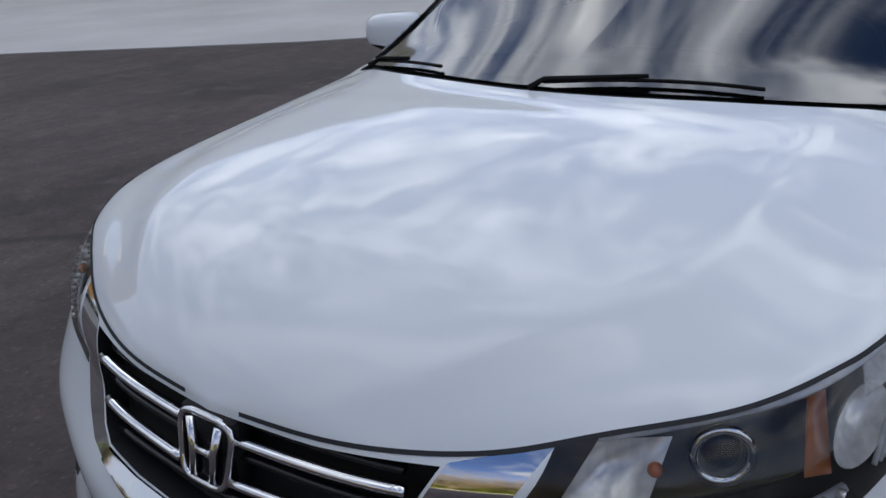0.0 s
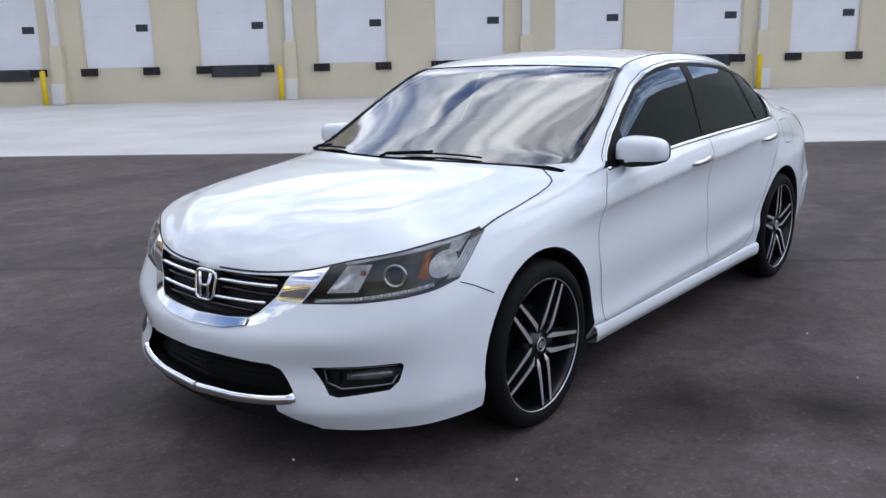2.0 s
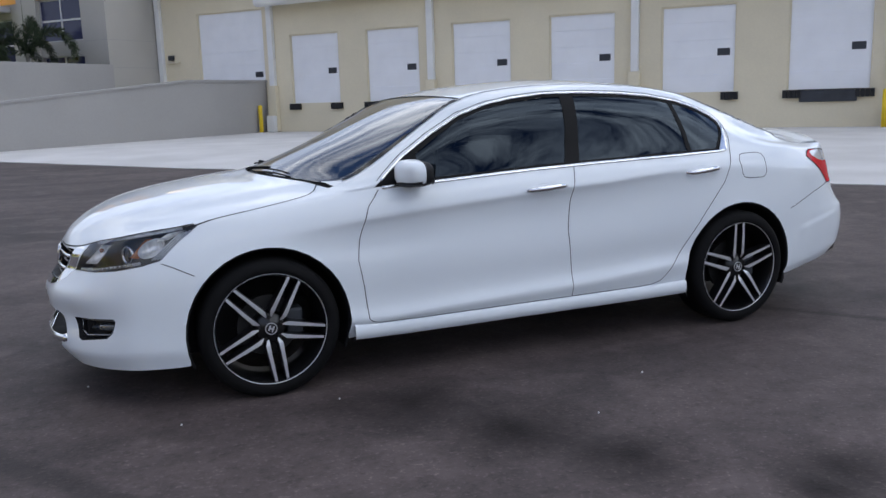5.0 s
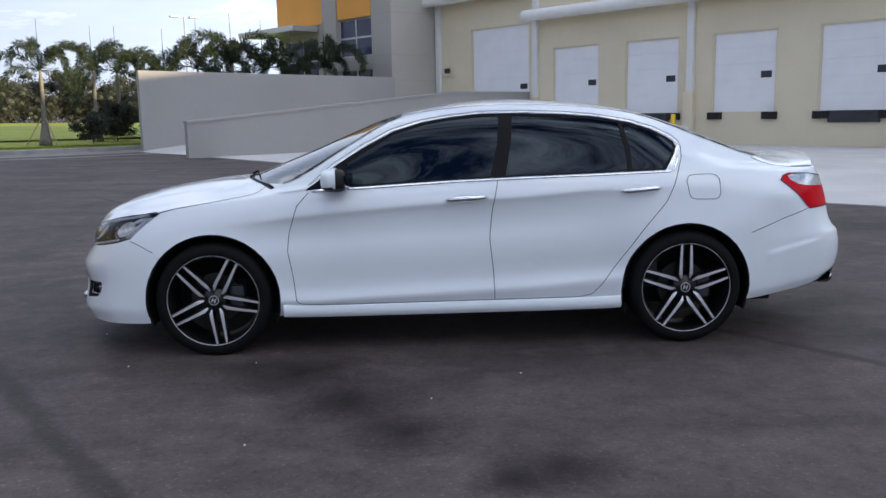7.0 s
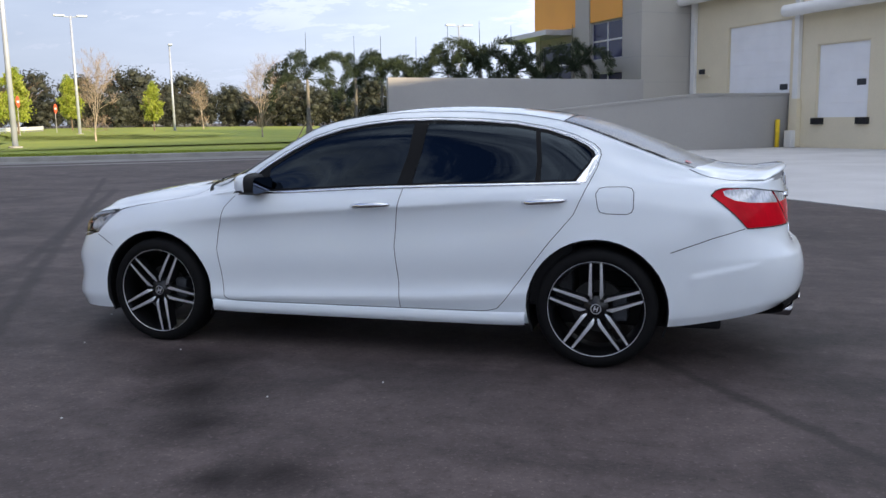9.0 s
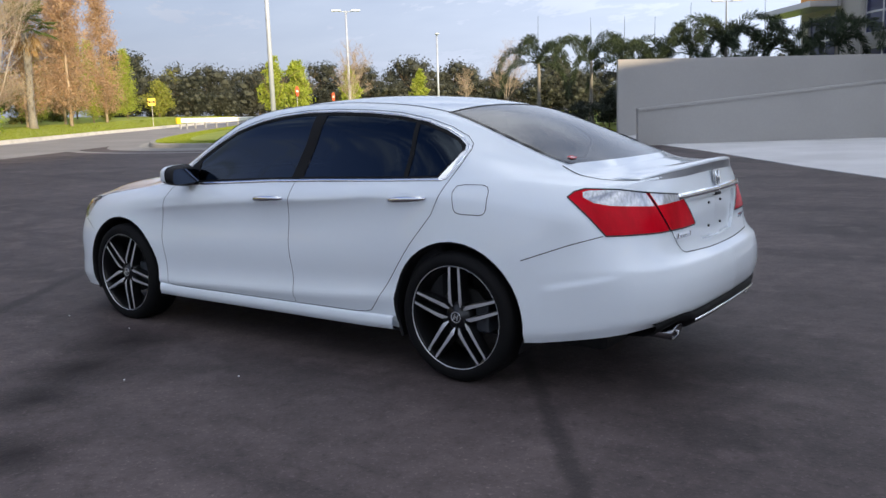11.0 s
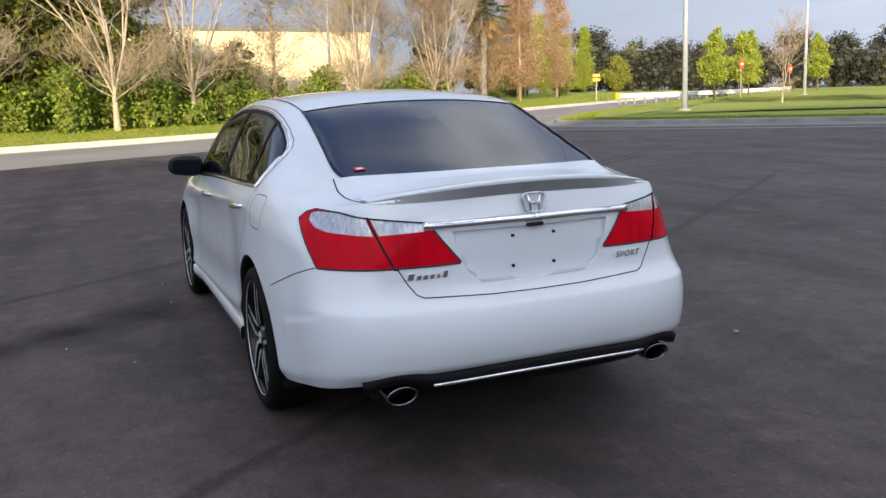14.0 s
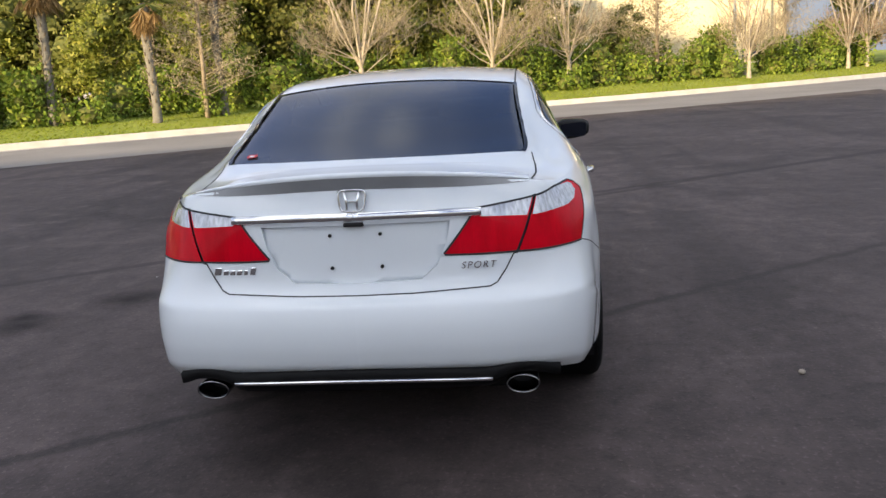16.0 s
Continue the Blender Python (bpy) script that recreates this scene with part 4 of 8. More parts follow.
def build_skin():
    s = np.concatenate([np.linspace(-2.60, -1.70, 56)[:-1], np.linspace(-1.70, 2.0, 200)[:-1], np.linspace(2.0, 2.70, 44)])
    F = np.array(skin_lines(s))                      # (14, n, 3)
    for _ in range(3):
        F[:, 1:-1] = 0.25 * F[:, :-2] + 0.5 * F[:, 1:-1] + 0.25 * F[:, 2:]
    F[:, 0, 1] = 0
    F[:, -1, 1] = 0
    n = F.shape[1]
    cols = []
    for i in range(n):
        P = F[:, i]
        k = min(1.0, max(0.0, (s[i] - 1.80) / 0.22))
        k = k * k * (3 - 2 * k)                      # the bumper's ledge has a crease
        round_, sharp = natural(P[2:7], PER[2:6]), natural(P[2:5], PER[2:4]) + natural(P[4:7], PER[4:6])
        col = natural(P[0:2], PER[0:1]) + natural(P[1:3], PER[1:2]) + [a * (1 - k) + b * k for a, b in zip(round_, sharp)] + natural(P[6:9], PER[6:8])
        if s[i] < -1.0 or s[i] > 1.97:
            mir = np.array([1, -1, 1])
            Q = np.concatenate([P[8:14], [P[12] * mir, P[11] * mir]])
            if s[i] < -1.0:
                col += natural(P[8:12], PER[8:11]) + natural(Q[3:], PER[11:13] + (2, 2))[:sum(PER[11:13])]
            else:
                col += natural(Q, PER[8:13] + (2, 2))[:sum(PER[8:13])]
        else:
            mir = np.array([1, -1, 1])
            Q = np.concatenate([P[11:14], [P[12] * mir, P[11] * mir]])
            col += natural(P[8:12], PER[8:11]) + natural(Q, PER[11:13] + (2, 2))[:sum(PER[11:13])]
        col.append(P[13])
        cols.append(col)
    G = np.array(cols)                               # (n, m, 3) with w outwards
    # ease the creases, but keep the first and last rows
    for _ in range(2):
        G[1:-1, 1:-1] = 0.76 * G[1:-1, 1:-1] + 0.12 * (G[1:-1, :-2] + G[1:-1, 2:])
    # a short rising ledge pressed into the rear bumper's flank
    u = 0.533 + (G[:, :, 0] - 1.86) * 0.2175 - G[:, :, 2]
    ease = lambda q: np.clip(q, 0, 1) ** 2 * (3 - 2 * np.clip(q, 0, 1))
    run = ease((G[:, :, 0] - 1.85) / 0.08) * (1 - ease((G[:, :, 0] - 2.14) / 0.14))
    G[:, :, 1] += np.where(G[:, :, 1] > 0.5, 0.009 * run * ease(u / 0.022) * np.exp(-np.maximum(u, 0) / 0.10), 0.0)
    G[:, :, 1] = np.maximum(G[:, :, 1], 0)
    G[0, :, 1] = 0
    G[-1, :, 1] = 0
    return s, G


S_COL, GRID = build_skin()
ROW = {}
_r = 0
for _name, _p in zip(("L0", "L1", "L2", "L3", "L4", "L5", "L6", "L7", "L8", "R1", "R2", "R3", "R4"), PER):
    ROW[_name] = _r
    _r += _p
ROW["C"] = _r
FRONT, REAR = -1.388, 1.388
ARCH_R, ARCH_Z = 0.388, 0.335

car = empty("car")
tagged(car, "pearl white four-door sedan with tinted windows parked on asphalt", "car")


def in_poly(p, poly):
    x, y = p
    c = False
    j = len(poly) - 1
    for i in range(len(poly)):
        xi, yi = poly[i]
        xj, yj = poly[j]
        if (yi > y) != (yj > y) and x < (xj - xi) * (y - yi) / (yj - yi) + xi:
            c = not c
        j = i
    return c


class Skin:
    """The left half of the body as one bmesh (y = -w); regions are cut out and become parts."""

    def __init__(self):
        bm = self.bm = bmesh.new()
        n, m = GRID.shape[:2]
        V = [[bm.verts.new((GRID[i, j, 0], -GRID[i, j, 1], GRID[i, j, 2])) for j in range(m)] for i in range(n)]
        self.tag = bm.faces.layers.string.new("tag")
        col, row = bm.faces.layers.int.new("col"), bm.faces.layers.int.new("row")
        for i in range(n - 1):
            for j in range(m - 1):
                try:
                    f = bm.faces.new((V[i][j], V[i + 1][j], V[i + 1][j + 1], V[i][j + 1]))
                except ValueError:
                    continue
                f[col], f[row], f.smooth = i, j, True
        bmesh.ops.remove_doubles(bm, verts=bm.verts, dist=0.0004)
        bmesh.ops.dissolve_degenerate(bm, edges=bm.edges, dist=0.0002)
        bm.normal_update()
        if sum(f.normal.y for f in bm.faces if abs(f.calc_center_median().x) < 0.5 and f.calc_center_median().y < -0.8) > 0:
            bmesh.ops.reverse_faces(bm, faces=bm.faces)
        self.col, self.row = col, row
        bm.normal_update()
        self.tree = BVHTree.FromBMesh(bm)

    def cut(self, poly, e1, e2, keep, name):
        """Cuts along a polygon in the projection (e1, e2) and tags the faces inside; keep(co, normal) picks the side of the body."""
        bm, e1, e2 = self.bm, Vector(e1), Vector(e2)
        nrm = e1.cross(e2)
        k = len(poly)
        near = [f for f in bm.faces if keep(f.calc_center_median(), f.normal)]
        near = set(near)
        for i in range(k):
            a, b = poly[i], poly[(i + 1) % k]
            lo = (min(a[0], b[0]) - 0.002, min(a[1], b[1]) - 0.002)
            hi = (max(a[0], b[0]) + 0.002, max(a[1], b[1]) + 0.002)
            sel = []
            for f in near:
                if not f.is_valid:
                    continue
                us = [v.co.dot(e1) for v in f.verts]
                vs = [v.co.dot(e2) for v in f.verts]
                if max(us) < lo[0] or min(us) > hi[0] or max(vs) < lo[1] or min(vs) > hi[1]:
                    continue
                sel.append(f)
            if not sel:
                continue
            d = e1 * (b[0] - a[0]) + e2 * (b[1] - a[1])
            no = d.cross(nrm).normalized()
            co = e1 * (a[0] / e1.dot(e1)) + e2 * (a[1] / e2.dot(e2))
            geom = list({v for f in sel for v in f.verts}) + list({e for f in sel for e in f.edges}) + sel
            r = bmesh.ops.bisect_plane(bm, geom=geom, dist=1e-5, plane_co=co, plane_no=no)
            near |= {g for g in r["geom"] if isinstance(g, bmesh.types.BMFace)}
            near |= {f for g in r["geom_cut"] for f in g.link_faces}
        near = {f for f in near if f.is_valid}
        bname = name.encode()
        for f in near:
            c = f.calc_center_median()
            if keep(c, f.normal) and in_poly((c.dot(e1), c.dot(e2)), poly):
                f[self.tag] = bname

    def mark(self, name, test, over=()):
        bname = name.encode()
        for f in self.bm.faces:
            if (not f[self.tag] or f[self.tag].decode() in over) and test(f.calc_center_median(), f[self.col], f[self.row]):
                f[self.tag] = bname

    def hit(self, origin, direction):
        p, n, _, _ = self.tree.ray_cast(Vector(origin), Vector(direction).normalized())
        return p, n

    def side(self, x, z):
        return self.hit((x, -3, z), (0, 1, 0))

    def take(self, names, offset=0.0):
        """(co, normal) lists and faces of the tagged region."""
        bm = self.bm
        want = {n.encode() for n in names}
        faces = [f for f in bm.faces if f[self.tag] in want]
        idx, co, no, fs = {}, [], [], []
        for f in faces:
            q = []
            for v in f.verts:
                if v not in idx:
                    idx[v] = len(co)
                    co.append(v.co + v.normal * offset)
                    no.append(v.normal.copy())
                q.append(idx[v])
            fs.append(q)
        return co, no, fs

    def emit(self, part_name, names, material, parent, both=True, offset=0.0, label="", thick=0.0, mirror_only=False):
        """Makes the region a mesh: both halves in one mesh, or a left and a right part."""
        co, no, fs = self.take(names, offset)
        if not fs:
            print("EMPTY", part_name, names)
            return None
        mir = lambda v: Vector((v.x, -v.y, v.z))
        made = []
        sets = [[(co, no, fs, False), (co, no, fs, True)]] if both else [[(co, no, fs, False)], [(co, no, fs, True)]]
        for group in sets:
            C, N_, Fc = [], [], []
            for c, n, f, flip in group:
                k = len(C)
                C += [mir(v) if flip else v for v in c]
                N_ += [mir(v) if flip else v for v in n]
                Fc += [[k + i for i in (q[::-1] if flip else q)] for q in f]
            me = bpy.data.meshes.new(part_name)
            me.from_pydata([tuple(v) for v in C], [], Fc)
            me.materials.append(material)
            me.polygons.foreach_set("use_smooth", [True] * len(Fc))
            me.update()
            me.normals_split_custom_set_from_vertices([tuple(v) for v in N_])
            ob = new(part_name, me)
            ob.parent = parent
            if label:
                ob["label"] = label
            if thick:
                mod = ob.modifiers.new("shell", "SOLIDIFY")
                mod.thickness, mod.offset = thick, -1
            made.append(ob)
        return made


SK = Skin()
X, Y_, Z = (1, 0, 0), (0, 1, 0), (0, 0, 1)
HD = (0.7, -0.7, 0)          # along the headlamp
TD = (0.6, 0.8, 0)           # along the rear lamp (y is negative on this side)


def arc(cx, cz, r, a0, a1, n):
    return [(cx + r * math.cos(radians(a0 + (a1 - a0) * i / n)), cz + r * math.sin(radians(a0 + (a1 - a0) * i / n))) for i in range(n + 1)]


# wheel openings
for cx in (FRONT, REAR):
    SK.cut(arc(cx, ARCH_Z, ARCH_R, 0, 350, 35), X, Z, lambda c, n, cx=cx: c.y < -0.45 and abs(c.x - cx) < 0.45 and c.z < 0.8, "arch")
    SK.cut([(cx - 0.372, 0.05), (cx + 0.372, 0.05), (cx + 0.372, 0.24), (cx - 0.372, 0.24)], X, Z, lambda c, n, cx=cx: c.y < -0.45 and abs(c.x - cx) < 0.45 and c.z < 0.33, "arch")
# side glass
DLO = [(-0.84, 0.957), (-0.45, 0.976), (0.0, 0.998), (0.45, 1.012), (0.90, 1.020), (1.27, 1.030), (1.345, 1.128), (1.362, 1.165), (1.352, 1.190), (1.31, 1.222), (1.22, 1.266), (1.09, 1.309), (0.9, 1.345), (0.7, 1.364), (0.45, 1.376), (0.2, 1.376), (0.0, 1.357), (-0.16, 1.330), (-0.33, 1.280), (-0.50, 1.192), (-0.66, 1.095)]
GH = lambda c, n: c.y < -0.55 and c.z > 0.93 and n.y < -0.2
SK.cut(DLO, X, Z, GH, "dlo")
WIN_F = [(-0.60, 0.985), (-0.45, 0.989), (0.0, 1.010), (0.235, 1.018), (0.285, 1.20), (0.300, 1.362), (0.2, 1.362), (0.0, 1.343), (-0.16, 1.316), (-0.33, 1.264), (-0.48, 1.180), (-0.60, 1.105)]
WIN_R = [(0.325, 1.020), (0.45, 1.024), (0.90, 1.032), (1.045, 1.035), (1.045, 1.15), (1.02, 1.31), (0.9, 1.331), (0.7, 1.350), (0.45, 1.362), (0.385, 1.362), (0.365, 1.20)]
WIN_Q = [(1.072, 1.036), (1.255, 1.041), (1.330, 1.130), (1.345, 1.165), (1.335, 1.186), (1.30, 1.214), (1.22, 1.252), (1.09, 1.295), (1.048, 1.303), (1.072, 1.15)]
for nm, pl in (("win_f", WIN_F), ("win_r", WIN_R), ("win_q", WIN_Q)):
    SK.cut(pl, X, Z, GH, nm)
# lamps, grille, intake
HEAD_POLY = [(-1.128, 0.758), (-1.05, 0.775), (-0.95, 0.793), (-0.83, 0.811), (-0.70, 0.832), (-0.605, 0.848), (-0.590, 0.840), (-0.635, 0.785), (-0.700, 0.700), (-0.78, 0.676), (-0.90, 0.655), (-1.05, 0.638), (-1.238, 0.625), (-1.19, 0.68)]
SK.cut(HEAD_POLY, HD, Z, lambda c, n: c.x < -1.55 and c.y < -0.33 and c.z > 0.5, "head")
FACE = lambda c, n: c.x < -1.95 and n.x < -0.05
GRILLE = [(0.02, 0.702), (-0.20, 0.705), (-0.385, 0.716), (-0.352, 0.650), (-0.29, 0.585), (-0.255, 0.566), (-0.15, 0.556), (0.02, 0.552)]
SK.cut(GRILLE, Y_, Z, FACE, "grille")
WINGC = [(-0.392, 0.721), (-0.513, 0.756), (-0.478, 0.69), (-0.437, 0.628), (-0.375, 0.584), (-0.315, 0.553), (-0.259, 0.5395), (-0.259, 0.5625), (-0.295, 0.582), (-0.357, 0.648)]
SK.cut(WINGC, Y_, Z, FACE, "wing")
CHROME_BAR = [(0.02, 0.549), (-0.15, 0.553), (-0.258, 0.562), (-0.258, 0.541), (-0.15, 0.520), (0.02, 0.516)]
SK.cut(CHROME_BAR, Y_, Z, FACE, "bar")
INTAKE = [(0.02, 0.425), (-0.22, 0.422), (-0.36, 0.416), (-0.395, 0.400), (-0.452, 0.318), (-0.457, 0.302), (-0.44, 0.288), (-0.28, 0.268), (0.02, 0.258)]
SK.cut(INTAKE, Y_, Z, FACE, "intake")
CHIN = [(0.02, 0.253), (-0.25, 0.257), (-0.385, 0.273), (-0.39, 0.250), (-0.44, 0.222), (-0.52, 0.195), (-0.52, 0.15), (0.02, 0.15)]
SK.cut(CHIN, Y_, Z, FACE, "chin")
FOG = [(-0.500, 0.414), (-0.765, 0.440), (-0.772, 0.430), (-0.762, 0.375), (-0.742, 0.348), (-0.60, 0.320), (-0.570, 0.326)]
SK.cut(FOG, Y_, Z, lambda c, n: c.x < -1.9 and n.x < -0.02 and c.y < -0.4, "fog")
TAIL = [(0.541, 0.951), (0.575, 0.975), (0.62, 0.987), (0.75, 0.982), (0.851, 0.967), (1.00, 0.950), (1.085, 0.940), (1.092, 0.928), (1.150, 0.850), (1.192, 0.792), (1.188, 0.787), (1.10, 0.785), (0.979, 0.786), (0.80, 0.781), (0.662, 0.779), (0.64, 0.81), (0.575, 0.90)]
TK = lambda c, n: c.x > 1.85 and c.y < -0.22 and 0.6 < c.z < 1.02
SK.cut(TAIL, TD, Z, TK, "tail")
CLEAR1 = [(0.600, 0.950), (0.606, 0.972), (0.63, 0.9790), (0.75, 0.9818), (0.862, 0.9655), (0.897, 0.903), (0.80, 0.907), (0.70, 0.912), (0.635, 0.925)]
CLEAR2 = [(0.880, 0.9634), (1.00, 0.9496), (1.083, 0.9395), (1.085, 0.930), (1.07, 0.912), (0.917, 0.904)]
for pl in (CLEAR1, CLEAR2):
    SK.cut(pl, TD, Z, TK, "clear")
SEAMT = [(0.862, 0.971), (0.872, 0.971), (0.984, 0.778), (0.974, 0.778)]
SK.cut(SEAMT, TD, Z, TK, "tailgap")
PLATE = [(0.02, 0.905), (-0.335, 0.905), (-0.318, 0.83), (-0.285, 0.755), (-0.225, 0.704), (0.02, 0.696)]
SK.cut(PLATE, Y_, Z, lambda c, n: c.x > 2.25 and n.x > 0.2 and c.z > 0.6, "plate")
# glass fore and aft, roof, bonnet, boot, doors: by rows and columns
def glass_foot(y):
    """Plan line of the windscreen's foot, bowed forward in the middle."""
    return -1.285 + 0.40 * y * y


COWL_Y = [0.02 - 0.0395 * k for k in range(21)]
SK.cut([(glass_foot(y), y) for y in COWL_Y] + [(glass_foot(y) + 0.028, y) for y in reversed(COWL_Y)], X, Y_, lambda c, n: c.z > 0.9 and -1.4 < c.x < -0.95 and n.z > 0.3, "cowl")
WS = lambda c, i, j: j >= ROW["R3"] and c.x > glass_foot(c.y) + 0.014 and S_COL[i] < -0.275
SK.mark("windscreen", WS)
SK.mark("backlight", lambda c, i, j: j >= ROW["R3"] and 1.16 < S_COL[i] < 1.865)
SK.mark("roof", lambda c, i, j: j >= ROW["R3"] and -0.3 < S_COL[i] < 1.2)
HOOD = [(-2.6, 0.1), (-1.27, 0.1), (-1.27, -0.05), (-1.24, -0.3), (-1.18, -0.5), (-1.08, -0.70), (-1.06, -0.765), (-1.22, -0.805), (-1.45, -0.822), (-1.69, -0.834), (-1.90, -0.765), (-2.10, -0.55), (-2.19, -0.38), (-2.3, -0.1)]
SK.mark("hood", lambda c, i, j: j >= ROW["L8"] and in_poly((c.x, c.y), HOOD))
SK.mark("boot", lambda c, i, j: S_COL[i] > 1.85 and ((j >= ROW["L8"] and -c.y < 0.65) or (c.x > 2.2 and -c.y < 0.62 - max(0, 0.95 - c.z) * 0.47 and c.z > 0.668)))
DOOR_F = [(-0.79, 0.96), (-0.886, 0.871), (-0.936, 0.719), (-0.949, 0.616), (-0.925, 0.478), (-0.909, 0.322), (-0.865, 0.277), (-0.635, 0.258), (0.251, 0.268), (0.244, 0.457), (0.223, 0.656), (0.239, 0.82), (0.277, 0.985), (0.33, 1.40), (-0.2, 1.40), (-0.6, 1.2)]
DOOR_R = [(0.277, 0.985), (0.239, 0.82), (0.223, 0.656), (0.244, 0.457), (0.251, 0.268), (0.719, 0.274), (0.799, 0.288), (0.879, 0.365), (1.004, 0.531), (1.127, 0.693), (1.263, 0.852), (1.335, 1.008), (1.384, 1.174), (1.30, 1.30), (0.9, 1.41), (0.33, 1.41)]
ONS = lambda c, j: j < ROW["R2"] + 3 and c.y < -0.55
SK.mark("door_f", lambda c, i, j: ONS(c, j) and in_poly((c.x, c.z), DOOR_F))
SK.mark("door_r", lambda c, i, j: ONS(c, j) and in_poly((c.x, c.z), DOOR_R))
SK.mark("bumper_f", lambda c, i, j: c.x < -1.75 and c.z < 0.69 + (c.x + 1.845) * 0.1)
SK.mark("fender", lambda c, i, j: c.x < -0.75 and j < ROW["R3"])
SK.mark("bumper_r", lambda c, i, j: c.x > 1.76 and c.z < 0.66 + (c.x - 1.80) * 0.27 and c.z < 0.786)
SK.mark("sill", lambda c, i, j: c.z < 0.4 and abs(c.x) < 1.2)
SK.mark("quarter", lambda c, i, j: c.x > 0.2 and j < ROW["R3"])
SK.mark("fender", lambda c, i, j: c.x < 0 and j < ROW["R3"] + 9)
SK.mark("quarter", lambda c, i, j: True)
SK.bm.normal_update()

body = {}
for nm, tags, both in (("bonnet", ("hood",), True), ("roof", ("roof",), True), ("boot_lid", ("boot",), True), ("front_bumper", ("bumper_f",), True), ("rear_bumper", ("bumper_r",), True), ("fender", ("fender",), False), ("rear_quarter", ("quarter",), False), ("sill", ("sill",), False)):
    body[nm] = SK.emit(nm, tags, M_PAINT, car, both)


def under(parts, owners):
    """Hangs left and right pieces below the left and right part that they belong to."""
    for ob, owner in zip(parts, owners):
        ob.parent = owner


boot, bumper_f, bumper_r = (body[nm][0] for nm in ("boot_lid", "front_bumper", "rear_bumper"))
doors_f = SK.emit("front_door", ("door_f",), M_PAINT, car, False)
doors_r = SK.emit("rear_door", ("door_r",), M_PAINT, car, False)
SK.emit("window_trim", ("dlo",), M_DEEP, car, False, offset=-0.003)
under(SK.emit("side_window", ("win_f",), M_GLASS, car, False, offset=-0.006), doors_f)
under(SK.emit("side_window", ("win_r",), M_GLASS, car, False, offset=-0.006), doors_r)
under(SK.emit("quarter_window", ("win_q",), M_GLASS, car, False, offset=-0.006), doors_r)
SK.emit("windscreen", ("windscreen",), M_GLASS_WS, car, True, offset=-0.004)
SK.emit("rear_window", ("backlight",), M_GLASS_REAR, car, True, offset=-0.004)
SK.emit("cowl", ("cowl",), M_PLASTIC, car, True, offset=-0.012)
SK.emit("grille_surround", ("wing",), M_CHROME, car, False)
SK.emit("chrome_bar", ("bar",), M_CHROME, car, True, offset=0.006)
tails = SK.emit("tail_lamp", ("tail",), M_RED, car, False, offset=0.002, label="red rear lamp lens")
under(SK.emit("clear_lens", ("clear",), M_CLEAR, car, False, offset=0.0025, label="clear ribbed upper lens"), tails)
under(SK.emit("lamp_gap", ("tailgap",), M_GAP, car, False, offset=-0.006), tails)


# ---- the car's details ----
def flip(v):
    return Vector((v[0], -v[1], v[2]))


def pair(name, build, material, parent, label="", smooth=True):
    """The same part on the left and, mirrored, on the right. build(bm) makes the left one."""
    out = []
    for side in (0, 1):
        bm = bmesh.new()
        build(bm)
        if side:
            for v in bm.verts:
                v.co.y = -v.co.y
            bmesh.ops.reverse_faces(bm, faces=bm.faces)
        out.append(part(name, bm, material, parent, label, smooth))
    return out


def recess(name, tags, material, parent, push, both=True, label="", wall_mat=None):
    """The region sunk by the vector push, with walls from its rim."""
    co, no, fs = SK.take(tags)
    edges = {}
    for q in fs:
        for a, b in zip(q, q[1:] + q[:1]):
            k = (min(a, b), max(a, b))
            edges[k] = None if k in edges else (a, b)
    rim = [e for e in edges.values() if e]
    push = Vector(push)
    made = []
    for side in ((None,) if both else (0, 1)):
        bm = bmesh.new()
        for fl in ((False, True) if both else ((bool(side)),)):
            hi = [bm.verts.new(flip(v) if fl else v) for v in co]
            lo = [bm.verts.new(flip(v + push) if fl else v + push) for v in co]
            for q in fs:
                f = bm.faces.new([lo[i] for i in (q[::-1] if fl else q)])
                f.smooth = True
            for a, b in rim:
                if abs(co[a].y) < 0.004 and abs(co[b].y) < 0.004:
                    continue
                f = bm.faces.new((hi[a], lo[a], lo[b], hi[b]) if not fl else (hi[b], lo[b], lo[a], hi[a]))
                f.material_index = 1 if wall_mat else 0
            for v in hi:
                if not v.link_faces:
                    bm.verts.remove(v)
        made.append(part(name, bm, [material, wall_mat] if wall_mat else material, parent, label))
    return made


def dense(pts, step=0.02):
    out = []
    for a, b in zip(pts, pts[1:]):
        n = max(1, int(math.dist(a, b) / step))
        out += [tuple(a[k] + (b[k] - a[k]) * i / n for k in range(len(a))) for i in range(n)]
    return out + [pts[-1]]


def on_side(pts, step=0.02):
    return [h for h in (SK.side(x, z) for x, z in dense(pts, step)) if h[0] is not None]


def on_front(pts, step=0.02):
    return [h for h in (SK.hit((-4, y, z), (1, 0, 0)) for y, z in dense(pts, step)) if h[0] is not None]


def on_rear(pts, step=0.02):
    return [h for h in (SK.hit((4, y, z), (-1, 0, 0)) for y, z in dense(pts, step)) if h[0] is not None]


def on_top(pts, step=0.02):
    return [h for h in (SK.hit((x, y, 3), (0, 0, -1)) for x, y in dense(pts, step)) if h[0] is not None]


def on_row(row, a, b):
    out = []
    for i, s in enumerate(S_COL):
        if a <= s <= b:
            p = Vector((GRID[i, row, 0], -GRID[i, row, 1], GRID[i, row, 2]))
            q, n, _, _ = SK.tree.find_nearest(p)
            out.append((p, n))
    return out


